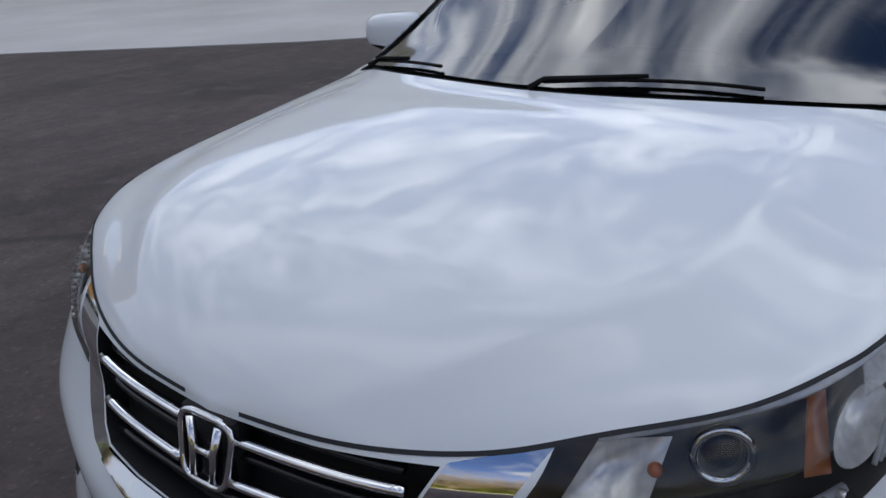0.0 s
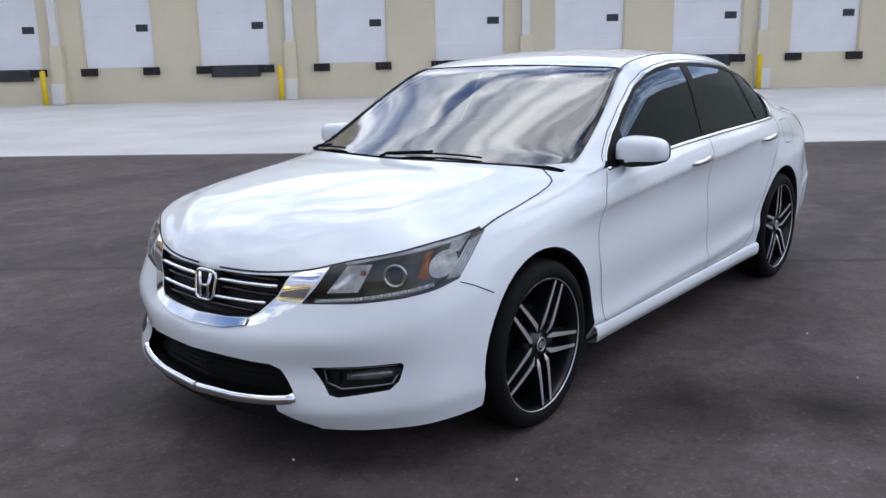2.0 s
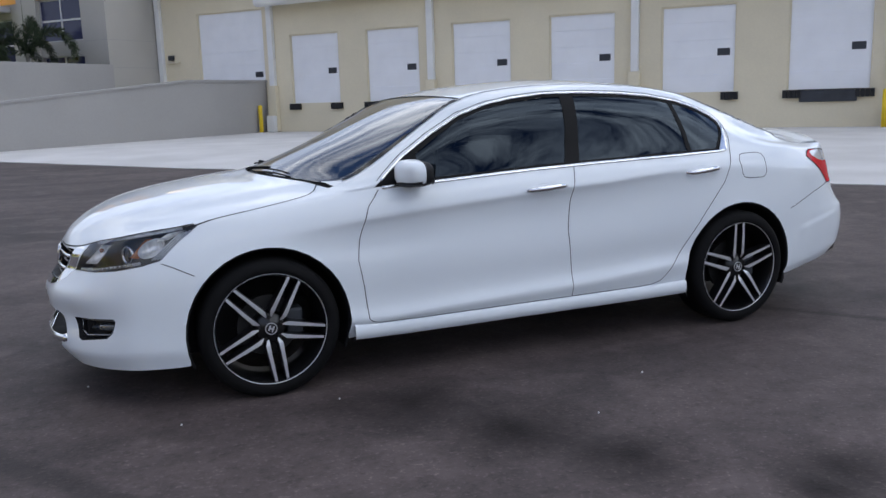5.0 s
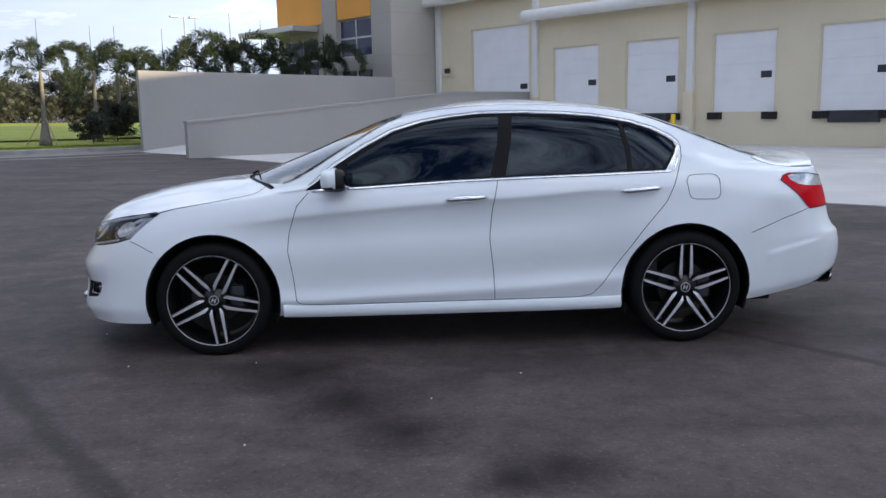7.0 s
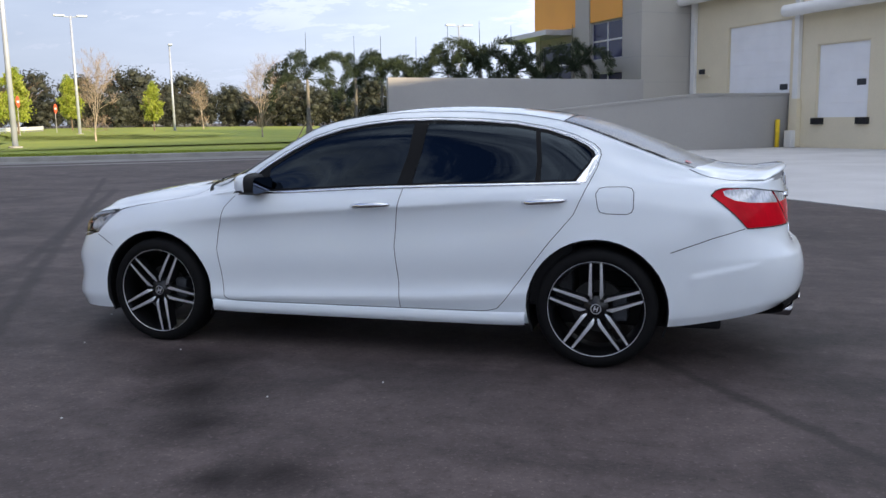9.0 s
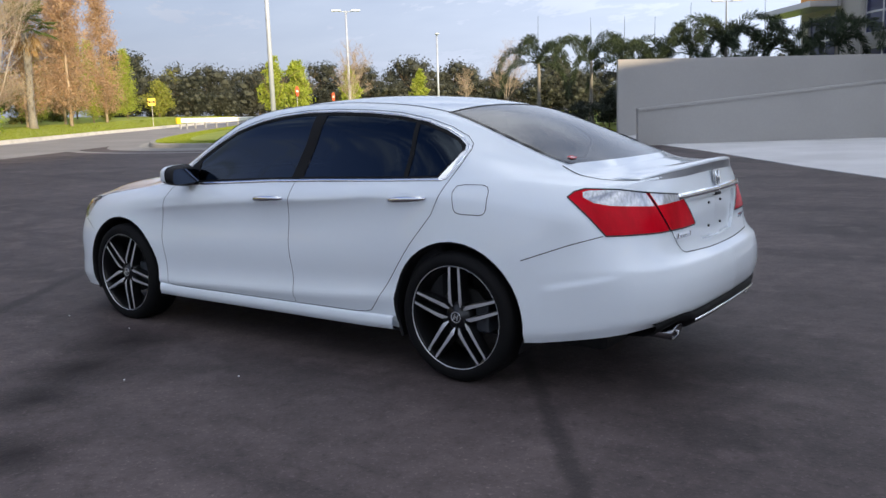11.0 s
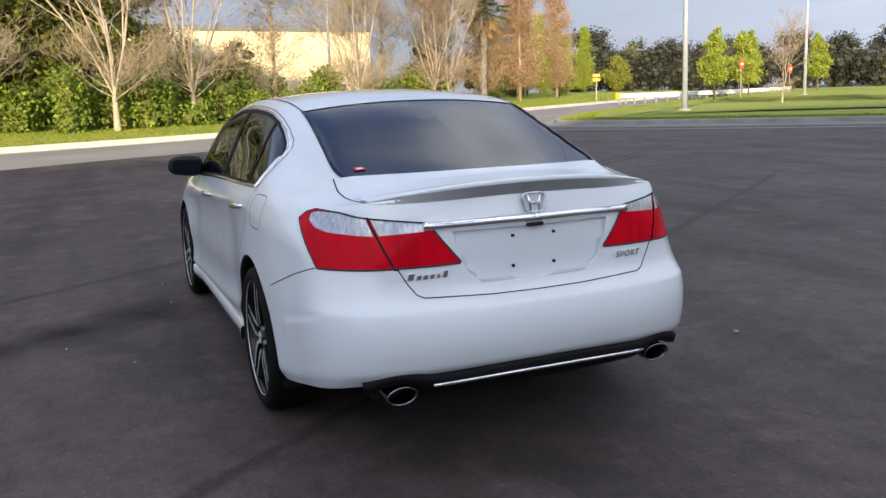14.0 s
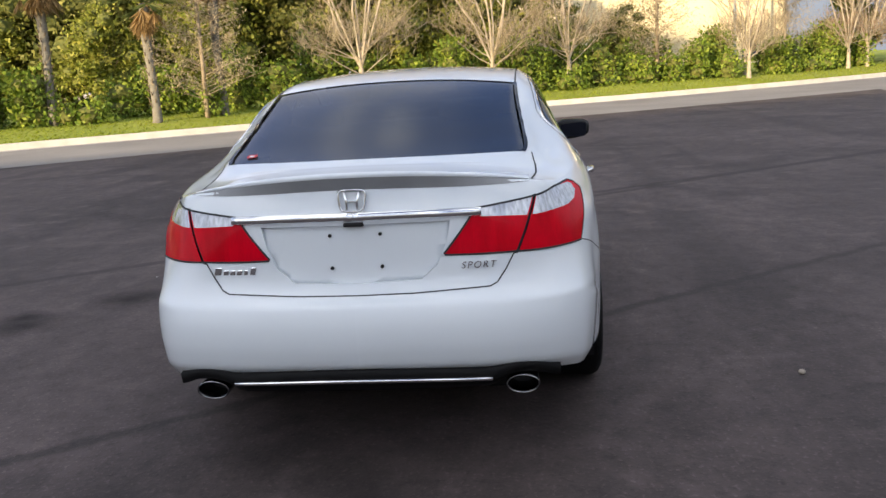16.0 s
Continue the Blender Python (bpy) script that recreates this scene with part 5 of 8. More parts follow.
def ribbon(bm, hits, width, lift=0.0012, thick=0.0):
    """A narrow strip lying on the body; with thick it stands proud as a moulding."""
    rows = []
    n = len(hits)
    for i, (p, no) in enumerate(hits):
        t = (hits[min(n - 1, i + 1)][0] - hits[max(0, i - 1)][0])
        if t.length < 1e-6:
            continue
        s = t.normalized().cross(no).normalized() * width / 2
        if thick:
            rows.append([bm.verts.new(p - s), bm.verts.new(p - s * 0.8 + no * thick), bm.verts.new(p + s * 0.8 + no * thick), bm.verts.new(p + s)])
        else:
            rows.append([bm.verts.new(p - s + no * lift), bm.verts.new(p + s + no * lift)])
    for a, b in zip(rows, rows[1:]):
        for k in range(len(a) - 1):
            bm.faces.new((a[k], b[k], b[k + 1], a[k + 1]))
    if thick and len(rows) > 1:
        bm.faces.new(rows[0])
        bm.faces.new(rows[-1][::-1])
    bmesh.ops.recalc_face_normals(bm, faces=bm.faces)


SEAMS = [
    ("side", [(-0.82, 0.945), (-0.886, 0.871), (-0.936, 0.719), (-0.949, 0.616), (-0.925, 0.478), (-0.909, 0.322), (-0.89, 0.306), (-0.855, 0.297), (-0.635, 0.291), (0.251, 0.292)]),
    ("side", [(0.277, 0.99), (0.255, 0.90), (0.239, 0.82), (0.223, 0.656), (0.244, 0.457), (0.251, 0.292), (0.719, 0.294), (0.780, 0.299), (0.830, 0.312), (0.879, 0.365), (1.004, 0.531), (1.127, 0.693), (1.263, 0.852), (1.335, 1.008), (1.378, 1.10), (1.392, 1.165), (1.384, 1.195), (1.345, 1.230), (1.24, 1.280), (1.10, 1.323), (0.9, 1.361), (0.7, 1.380), (0.45, 1.392), (0.2, 1.391), (0.0, 1.372), (-0.17, 1.345), (-0.34, 1.295), (-0.52, 1.203), (-0.68, 1.104), (-0.82, 0.985)]),
    ("side", [(1.40, 0.995), (1.44, 1.001), (1.54, 1.001), (1.570, 0.992), (1.582, 0.97), (1.582, 0.89), (1.572, 0.868), (1.55, 0.858), (1.44, 0.860), (1.408, 0.868), (1.395, 0.89), (1.382, 0.965), (1.40, 0.995)]),
    ("side", [(-1.850, 0.688), (-1.80, 0.668), (-1.715, 0.625)]),
    ("side", [(2.15, 0.779), (2.0, 0.735), (1.775, 0.655)]),
    ("top", [(-1.70, -0.832), (-1.45, -0.826), (-1.30, -0.815), (-1.20, -0.800), (-1.145, -0.782), (-1.115, -0.755), (-1.085, -0.70)]),
    ("top", [(1.860, -0.628), (1.96, -0.640), (2.06, -0.640), (2.14, -0.630), (2.20, -0.622), (2.245, -0.622)]),
    ("rear", [(-0.552, 0.785), (-0.520, 0.728), (-0.490, 0.686), (-0.465, 0.674), (-0.2, 0.662), (0.0, 0.660)]),
]


def seams(bm):
    for kind, pts in SEAMS:
        hits = {"side": on_side, "top": on_top, "rear": on_rear}[kind](pts, 0.012)
        ribbon(bm, hits, {"side": 0.0040, "top": 0.0065, "rear": 0.005}[kind])
    ribbon(bm, on_row(ROW["L8"], -2.58, -1.70), 0.007)
    ribbon(bm, on_row(ROW["R3"], -0.3, 1.19), 0.007)


pair("shut_line", seams, M_GAP, car)


def lamp_rim(bm):
    """Dark seal round a rear lamp."""
    edge = []
    for a, z in dense(TAIL + TAIL[:1], 0.012):
        # the outline runs in the plane of TD and z: look for it from outside, square to TD
        o = Vector((0.6 * a, 0.8 * a, z)) + Vector((0.8, -0.6, 0)) * 4
        p, n = SK.hit(o, (-0.8, 0.6, 0))
        if p is not None:
            edge.append((p, n))
    ribbon(bm, edge, 0.007, 0.0034)


under(pair("lamp_seal", lamp_rim, M_GAP, car), tails)


def rocker(bm):
    rows = []
    for k in range(41):
        x = -0.985 + 1.98 * k / 40
        e = max(0.0, 1 - ((x - 0.005) / 0.99) ** 8)
        out = 0.884 + 0.022 * (1 - e)
        rows.append([bm.verts.new((x, -(out + dy), z + 0.012 * (1 - e))) for dy, z in ((-0.010, 0.289), (0.003, 0.285), (0.008, 0.277), (0.010, 0.250), (0.004, 0.218), (-0.04, 0.210))])
    for A, B in zip(rows, rows[1:]):
        for j in range(5):
            bm.faces.new((A[j], A[j + 1], B[j + 1], B[j]))
    bmesh.ops.recalc_face_normals(bm, faces=bm.faces)


pair("rocker_panel", rocker, M_PAINT, car)


pair("windscreen_seal", lambda bm: ribbon(bm, on_row(ROW["R3"], -0.94, -0.26), 0.022, 0.002), M_TRIM, car)
pair("rear_glass_seal", lambda bm: ribbon(bm, on_row(ROW["R3"], 1.15, 1.875), 0.016, 0.002), M_TRIM, car)


# chrome round the side windows
def chrome_belt(bm):
    ribbon(bm, on_side([(-0.80, 0.953), (-0.45, 0.967), (0.0, 0.989), (0.45, 1.003), (0.90, 1.012), (1.30, 1.022)], 0.03), 0.017, thick=0.006)
    ribbon(bm, on_side([(1.268, 1.024), (1.318, 1.026), (1.370, 1.12), (1.380, 1.165), (1.368, 1.188), (1.325, 1.222), (1.23, 1.270), (1.09, 1.313), (0.9, 1.350), (0.7, 1.369), (0.45, 1.381), (0.2, 1.380), (0.0, 1.361), (-0.165, 1.334), (-0.335, 1.284), (-0.51, 1.192), (-0.67, 1.092), (-0.80, 0.985)], 0.015), 0.010, thick=0.004)


pair("window_moulding", chrome_belt, M_CHROME, car, "chrome window moulding")


def chrome_tail(bm):
    v = [SK.side(x, z) for x, z in ((1.268, 1.024), (1.316, 1.026), (1.376, 1.14), (1.376, 1.168), (1.352, 1.15), (1.338, 1.12))]
    bm.faces.new([bm.verts.new(p + n * 0.005) for p, n in v])


pair("corner_moulding", chrome_tail, M_CHROME, car)

# grille
recess("grille_back", ("grille",), M_PLASTIC, car, (0.045, 0, -0.004))
for z in (0.672, 0.612):
    bm = bmesh.new()
    w = 0.345 if z > 0.65 else 0.305
    pts = [p + n * -0.004 for p, n in on_front([(-w, z + 0.006), (-0.06, z)], 0.02)]
    for sg in (1, -1):
        q = [Vector((p.x, p.y * sg, p.z)) for p in pts]
        tube(bm, q, 0.011, 8, flat=0.75)
    bmesh.ops.recalc_face_normals(bm, faces=bm.faces)
    part("grille_bar", bm, M_CHROME, car, "chrome grille bar", True)
for z in (0.694, 0.642, 0.582):
    bm = bmesh.new()
    w = 0.33 if z > 0.6 else 0.26
    pts = [p + Vector((0.02, 0, 0)) for p, n in on_front([(-w, z), (-0.01, z)], 0.03)]
    for sg in (1, -1):
        tube(bm, [Vector((p.x, p.y * sg, p.z)) for p in pts], 0.010, 6, flat=0.7)
    bmesh.ops.recalc_face_normals(bm, faces=bm.faces)
    part("grille_slat", bm, M_TRIM, car, smooth=True)


def emblem(at, facing, w, h, parent):
    """A rounded chrome frame with two leaning bars on a dark plate."""
    f = 1 if facing > 0 else -1
    base = empty("emblem", at)
    base.parent = parent
    bm = bmesh.new()
    pts = []
    for k in range(40):
        a = 2 * math.pi * k / 40
        cx, sx = math.cos(a), math.sin(a)
        r = 1 / (abs(cx) ** 5 + abs(sx) ** 5) ** 0.2
        y, z = r * cx * w / 2, r * sx * h / 2
        y *= 1 + 0.12 * (z / (h / 2))
        pts.append(Vector((f * 0.006, y, z)))
    k = 1.0 if f < 0 else 0.7
    tube(bm, pts, 0.0062 * k, 8, closed=True, up=(1, 0, 0))
    part("ring", bm, M_CHROME, base, smooth=True)
    bm = bmesh.new()
    vs = [bm.verts.new((f * 0.001, p.y, p.z)) for p in pts]
    bm.faces.new(vs if f < 0 else vs[::-1])
    part("plate", bm, M_TRIM if facing < 0 else M_PAINT, base)
    for sg in (1, -1):
        bm = bmesh.new()
        tube(bm, [Vector((f * 0.008, sg * w * 0.20, -h * 0.42)), Vector((f * 0.010, sg * w * 0.21, 0)), Vector((f * 0.008, sg * w * 0.30, h * 0.42))], [0.007 * k, 0.0075 * k, 0.009 * k], 8, up=(1, 0, 0))
        part("bar", bm, M_CHROME, base, smooth=True)
    bm = bmesh.new()
    tube(bm, [Vector((f * 0.009, -w * 0.2, -h * 0.02)), Vector((f * 0.009, w * 0.2, -h * 0.02))], 0.006 * k, 8, up=(1, 0, 0))
    part("crossbar", bm, M_CHROME, base, smooth=True)
    return base


bm = bmesh.new()
box(bm, -2.275, -0.062, 0.577, -2.235, 0.062, 0.703, bevel=0.012)
part("emblem_mount", bm, M_PLASTIC, car)
em = emblem((-2.276, 0, 0.642), -1, 0.112, 0.108, car)
em.rotation_euler = (0, radians(12), 0)

# lower intake with its mesh and chrome lip
recess("intake_back", ("intake",), M_DEEP, bumper_f, (0.07, 0, 0))
for z in (0.305, 0.328, 0.351, 0.374, 0.397):
    bm = bmesh.new()
    w = 0.43 if z < 0.32 else 0.385
    pts = [p + Vector((0.064, 0, 0)) for p, n in on_front([(-w, z), (-0.005, z - 0.01)], 0.05)]
    for sg in (1, -1):
        tube(bm, [Vector((p.x, p.y * sg, p.z)) for p in pts], 0.004, 5)
    part("intake_slat", bm, M_DEEP, bumper_f)


def lip(bm):
    hits = on_front([(-0.455, 0.309), (-0.43, 0.298), (-0.36, 0.288), (-0.2, 0.275), (0.0, 0.269)], 0.02)
    ribbon(bm, hits, 0.036, thick=0.012)


pair("lower_moulding", lip, M_CHROME, bumper_f, "chrome strip under the intake")


SK.emit("chin_spoiler", ("chin",), M_PLASTIC, bumper_f, True, offset=-0.012, label="matt black chin below the intake")

# fog lamps
recess("fog_recess", ("fog",), M_PLASTIC, bumper_f, (0.055, 0.02, 0), False)


def fog_lens(bm):
    tube(bm, [Vector((-2.150, -0.590, 0.376)), Vector((-2.09, -0.672, 0.386)), Vector((-2.03, -0.735, 0.394))], [0.015, 0.021, 0.019], 10)


pair("fog_lamp", fog_lens, M_FOG, bumper_f, "slim fog lamp")


def fog_frame(bm):
    ribbon(bm, [(p + Vector((0.02, 0.008, 0)), n) for p, n in on_front([(-0.545, 0.360), (-0.60, 0.341), (-0.742, 0.362), (-0.752, 0.395)], 0.02)], 0.008, thick=0.006)
    ribbon(bm, [(p + Vector((0.02, 0.008, 0)), n) for p, n in on_front([(-0.545, 0.360), (-0.532, 0.405), (-0.752, 0.428)], 0.02)], 0.006, thick=0.004)


pair("fog_bezel", fog_frame, M_FOG, bumper_f)

# headlamps: lens, sunken housing, projector, reflectors
housings = recess("headlamp_housing", ("head",), M_BEZEL, car, (0.075, 0.06, -0.004), False, "dark headlamp housing")
lenses = SK.emit("headlamp_lens", ("head",), M_LENS, car, False, offset=0.001, label="clear headlamp lens")
under(lenses, housings)
for o in lenses:
    o.visible_shadow = False


M_STRIP = mat("clear_marker_strip", (0.84, 0.86, 0.89), 0.25, 0.0, var=0.25, scale=40, coat=0.5)


def dome(bm, at, r, axis, depth=0.6, seg=20):
    m = Matrix.Translation(at) @ Vector(axis).to_track_quat("Z", "Y").to_matrix().to_4x4() @ Matrix.Diagonal((1, 1, depth, 1))
    bmesh.ops.create_uvsphere(bm, u_segments=seg, v_segments=12, radius=r, matrix=m)


AX = (-0.8, -0.5, 0.05)


def projector(bm):
    dome(bm, Vector((-1.965, -0.660, 0.708)), 0.030, AX, 0.55)


under(pair("projector_lens", projector, M_RIM_BLACK, car, "round projector lens"), housings)


def proj_ring(bm):
    c = Vector((-1.975, -0.668, 0.708))
    q = Vector(AX).to_track_quat("Z", "Y").to_matrix()
    tube(bm, [c + q @ Vector((0.038 * math.cos(a), 0.038 * math.sin(a), 0)) for a in [2 * math.pi * k / 28 for k in range(28)]], 0.008, 8, closed=True, up=AX)


under(pair("projector_ring", proj_ring, M_CHROME, car), housings)


def bowl(bm, quad, push):
    """A shallow faceted reflector between four corners."""
    q = [Vector(p) for p in quad]
    n = 12
    g = []
    for i in range(n + 1):
        r = []
        for j in range(n + 1):
            u, v = i / n, j / n
            p = (q[0] * (1 - u) + q[1] * u) * (1 - v) + (q[3] * (1 - u) + q[2] * u) * v
            r.append(bm.verts.new(p + Vector(push) * math.sin(math.pi * u) * math.sin(math.pi * v)))
        g.append(r)
    for i in range(n):
        for j in range(n):
            bm.faces.new((g[i][j], g[i + 1][j], g[i + 1][j + 1], g[i][j + 1]))
    bmesh.ops.recalc_face_normals(bm, faces=bm.faces)


def lamp_at(a, z, d):
    """A point d behind the lens; a runs along the lamp, z up."""
    w0 = 0.43 + (a + 1.19) * 0.95
    p, n = SK.hit(Vector((a / 0.7 - w0, -w0, z)) + Vector((-0.7, -0.7, 0)), (0.7, 0.7, 0))
    p = p or Vector((a / 0.7 - w0, -w0, z))
    return p + Vector((0.76, 0.65, 0)) * d


def lamp_quad(corners, d, top=0.03):
    """Corners from the low inner one round to the high inner one; the high ones lie deeper, so that it faces up."""
    return [lamp_at(a, z, d + (top if k > 1 else 0.0)) for k, (a, z) in enumerate(corners)]


under(pair("inner_reflector", lambda bm: bowl(bm, lamp_quad([(-1.150, 0.664), (-1.045, 0.672), (-0.992, 0.756), (-1.078, 0.748)], 0.012, 0.03), (0.022, 0.018, 0.0)), M_LAMP, car), housings)


def outer_bowl(bm):
    """Round reflector of the turn signal, a deep dish with a bright rim."""
    c, rim = lamp_at(-0.752, 0.752, 0.045), []
    for k in range(28):
        a = 2 * math.pi * k / 28
        rim.append(lamp_at(-0.752 + 0.050 * math.cos(a) + 0.016 * math.sin(a), 0.752 + 0.043 * math.sin(a), 0.012))
    rings = [[bm.verts.new(c + (p - c) * f + Vector((0.76, 0.65, 0)) * 0.018 * (1 - f * f)) for p in rim] for f in (1.0, 0.75, 0.5, 0.25)]
    for A, B in zip(rings, rings[1:]):
        for k in range(28):
            bm.faces.new((A[k], A[(k + 1) % 28], B[(k + 1) % 28], B[k]))
    bm.faces.new(rings[-1])
    bmesh.ops.recalc_face_normals(bm, faces=bm.faces)


under(pair("outer_reflector", outer_bowl, M_LAMP, car), housings)
under(pair("upper_reflector", lambda bm: bowl(bm, lamp_quad([(-0.740, 0.780), (-0.690, 0.786), (-0.650, 0.822), (-0.715, 0.812)], 0.012), (0.01, 0.01, 0)), M_LAMP, car), housings)
under(pair("turn_reflector", lambda bm: bowl(bm, lamp_quad([(-0.845, 0.712), (-0.805, 0.708), (-0.782, 0.790), (-0.812, 0.786)], 0.020), (0.012, 0.010, 0)), M_AMBER, car, "amber turn signal reflector"), housings)


def light_guide(k):
    def make(bm):
        tube(bm, [lamp_at(-0.740 + k * 0.011, 0.702 + k * 0.001, 0.010), lamp_at(-0.69 + k * 0.012, 0.764 + 0.001 * k, 0.009), lamp_at(-0.650 + k * 0.0115, 0.814 + 0.003 * k, 0.009)], 0.0038, 6)
    return make


for k in range(5):
    under(pair("light_guide", light_guide(k), M_STRIP, car), housings)


def lamp_strip(pts, d, rad, flat=1.0):
    def make(bm):
        q = dense(pts, 0.03)
        tube(bm, [lamp_at(a, z, d) for a, z in q], rad, 6)
    return make


under(pair("marker_strip", lamp_strip([(-1.19, 0.634), (-1.05, 0.648), (-0.90, 0.670), (-0.79, 0.690)], 0.014, 0.0075), M_STRIP, car, "pale marker light strip"), housings)
under(pair("upper_trim", lamp_strip([(-1.08, 0.762), (-0.95, 0.785), (-0.83, 0.803), (-0.70, 0.825), (-0.650, 0.834)], 0.014, 0.008), M_STRIP, car), housings)


def led_row(bm):
    for a, z in dense([(-1.06, 0.648), (-0.90, 0.672), (-0.80, 0.690)], 0.024):
        c = lamp_at(a, z, 0.005)
        box(bm, c.x - 0.006, c.y - 0.005, c.z - 0.004, c.x + 0.006, c.y + 0.005, c.z + 0.005)


under(pair("marker_row", led_row, M_LAMP, car), housings)


def side_bulb(bm):
    dome(bm, lamp_at(-1.024, 0.735, 0.016), 0.010, AX, 1.0, 12)


under(pair("side_bulb", side_bulb, M_AMBER, car, "amber side bulb"), housings)


# mirrors
def mirror_shape(bm, at, r, e=3.4):
    for v in bmesh.ops.create_uvsphere(bm, u_segments=28, v_segments=18, radius=1.0)["verts"]:
        d = v.co.copy()
        k = 1 / (abs(d.x) ** e + abs(d.y) ** e + abs(d.z) ** e) ** (1 / e)
        p = Vector((d.x * k * r[0], d.y * k * r[1], d.z * k * r[2]))
        p.x -= 0.1 * p.y
        if p.x > 0:
            p.x *= 0.75
        p.z *= 1 - 0.22 * (p.y / -r[1]) * (1 if p.z < 0 else 0.35)
        v.co = Vector(at) + p


def mirror_cap(bm):
    mirror_shape(bm, (-0.655, -0.945, 1.020), (0.085, 0.112, 0.066))
    bmesh.ops.delete(bm, geom=[f for f in bm.faces if f.calc_center_median().z < 0.985 or f.calc_center_median().x > -0.648], context="FACES")


def mirror_body(bm):
    mirror_shape(bm, (-0.653, -0.945, 1.018), (0.081, 0.108, 0.063))
    tube(bm, [Vector((-0.645, -0.845, 0.968)), Vector((-0.650, -0.87, 0.972)), Vector((-0.655, -0.915, 0.975))], [0.03, 0.026, 0.03], 10, flat=0.5)


def mirror_glass(bm):
    vs = []
    for k in range(24):
        a = 2 * math.pi * k / 24
        c, s_ = math.cos(a), math.sin(a)
        r = 1 / (abs(c) ** 6 + abs(s_) ** 6) ** (1 / 6)
        y, z = 0.088 * r * c, (0.046 - 0.006 * c) * r * s_
        vs.append(bm.verts.new((-0.578 + 0.17 * y + 0.12 * z, -0.945 + y, 1.016 + z)))
    bm.faces.new(vs)


# dark blue base stands in for the dark ground reflected in the glass
M_MIRROR = mat("dark_reflection_mirror", (0.06, 0.075, 0.11), 0.03, 1.0)
for sd in (0, 1):
    mo = empty("door_mirror")
    mo.parent = car
    for nm, fn, ma in (("mirror_cap", mirror_cap, M_PAINT), ("mirror_housing", mirror_body, M_PLASTIC), ("mirror_glass", mirror_glass, M_MIRROR)):
        bm = bmesh.new()
        fn(bm)
        if sd:
            for v in bm.verts:
                v.co.y = -v.co.y
            bmesh.ops.reverse_faces(bm, faces=bm.faces)
        part(nm, bm, ma, mo, smooth=True)


# door handles
def handle(x0, x1, z0, z1):
    def make(bm):
        a, na = SK.side(x0, z0)
        b, nb = SK.side(x1, z1)
        pts, rad = [], []
        for k in range(9):
            t = k / 8
            p, n = SK.side(x0 + (x1 - x0) * t, z0 + (z1 - z0) * t)
            pts.append(p + n * (0.004 + 0.026 * math.sin(math.pi * t) ** 0.6))
            rad.append(0.008 + 0.008 * math.sin(math.pi * t) ** 0.5)
        tube(bm, pts, rad, 10, flat=0.7, up=(0, -1, 0))
    return make


def cup(x, z):
    def make(bm):
        p, n = SK.side(x, z)
        vs = []
        for k in range(24):
            a = 2 * math.pi * k / 24
            q, m = SK.side(x + 0.075 * math.cos(a), z + 0.028 * math.sin(a))
            vs.append(bm.verts.new(q + m * 0.0015))
        c = bm.verts.new(p - n * 0.012)
        for a, b in zip(vs, vs[1:] + vs[:1]):
            bm.faces.new((a, b, c))
        bmesh.ops.recalc_face_normals(bm, faces=bm.faces)
    return make


for x0, x1, z0, z1 in ((-0.036, 0.212, 0.886, 0.898), (0.983, 1.230, 0.918, 0.930)):
    owners = doors_f if x0 < 0.5 else doors_r
    under(pair("door_handle", handle(x0, x1, z0, z1), M_CHROME, car, "chrome pull handle"), owners)
    under(pair("handle_cup", cup((x0 + x1) / 2 - 0.01, (z0 + z1) / 2), M_PAINT, car), owners)


# wheels
def lathe(bm, prof, seg=56):
    """Profile of (radius, y) turned about the y axis."""
    rings = [[bm.verts.new((r * math.cos(2 * math.pi * k / seg), y, r * math.sin(2 * math.pi * k / seg))) for k in range(seg)] for r, y in prof]
    for A, B in zip(rings, rings[1:]):
        for k in range(seg):
            bm.faces.new((A[k], A[(k + 1) % seg], B[(k + 1) % seg], B[k]))
    bmesh.ops.recalc_face_normals(bm, faces=bm.faces)


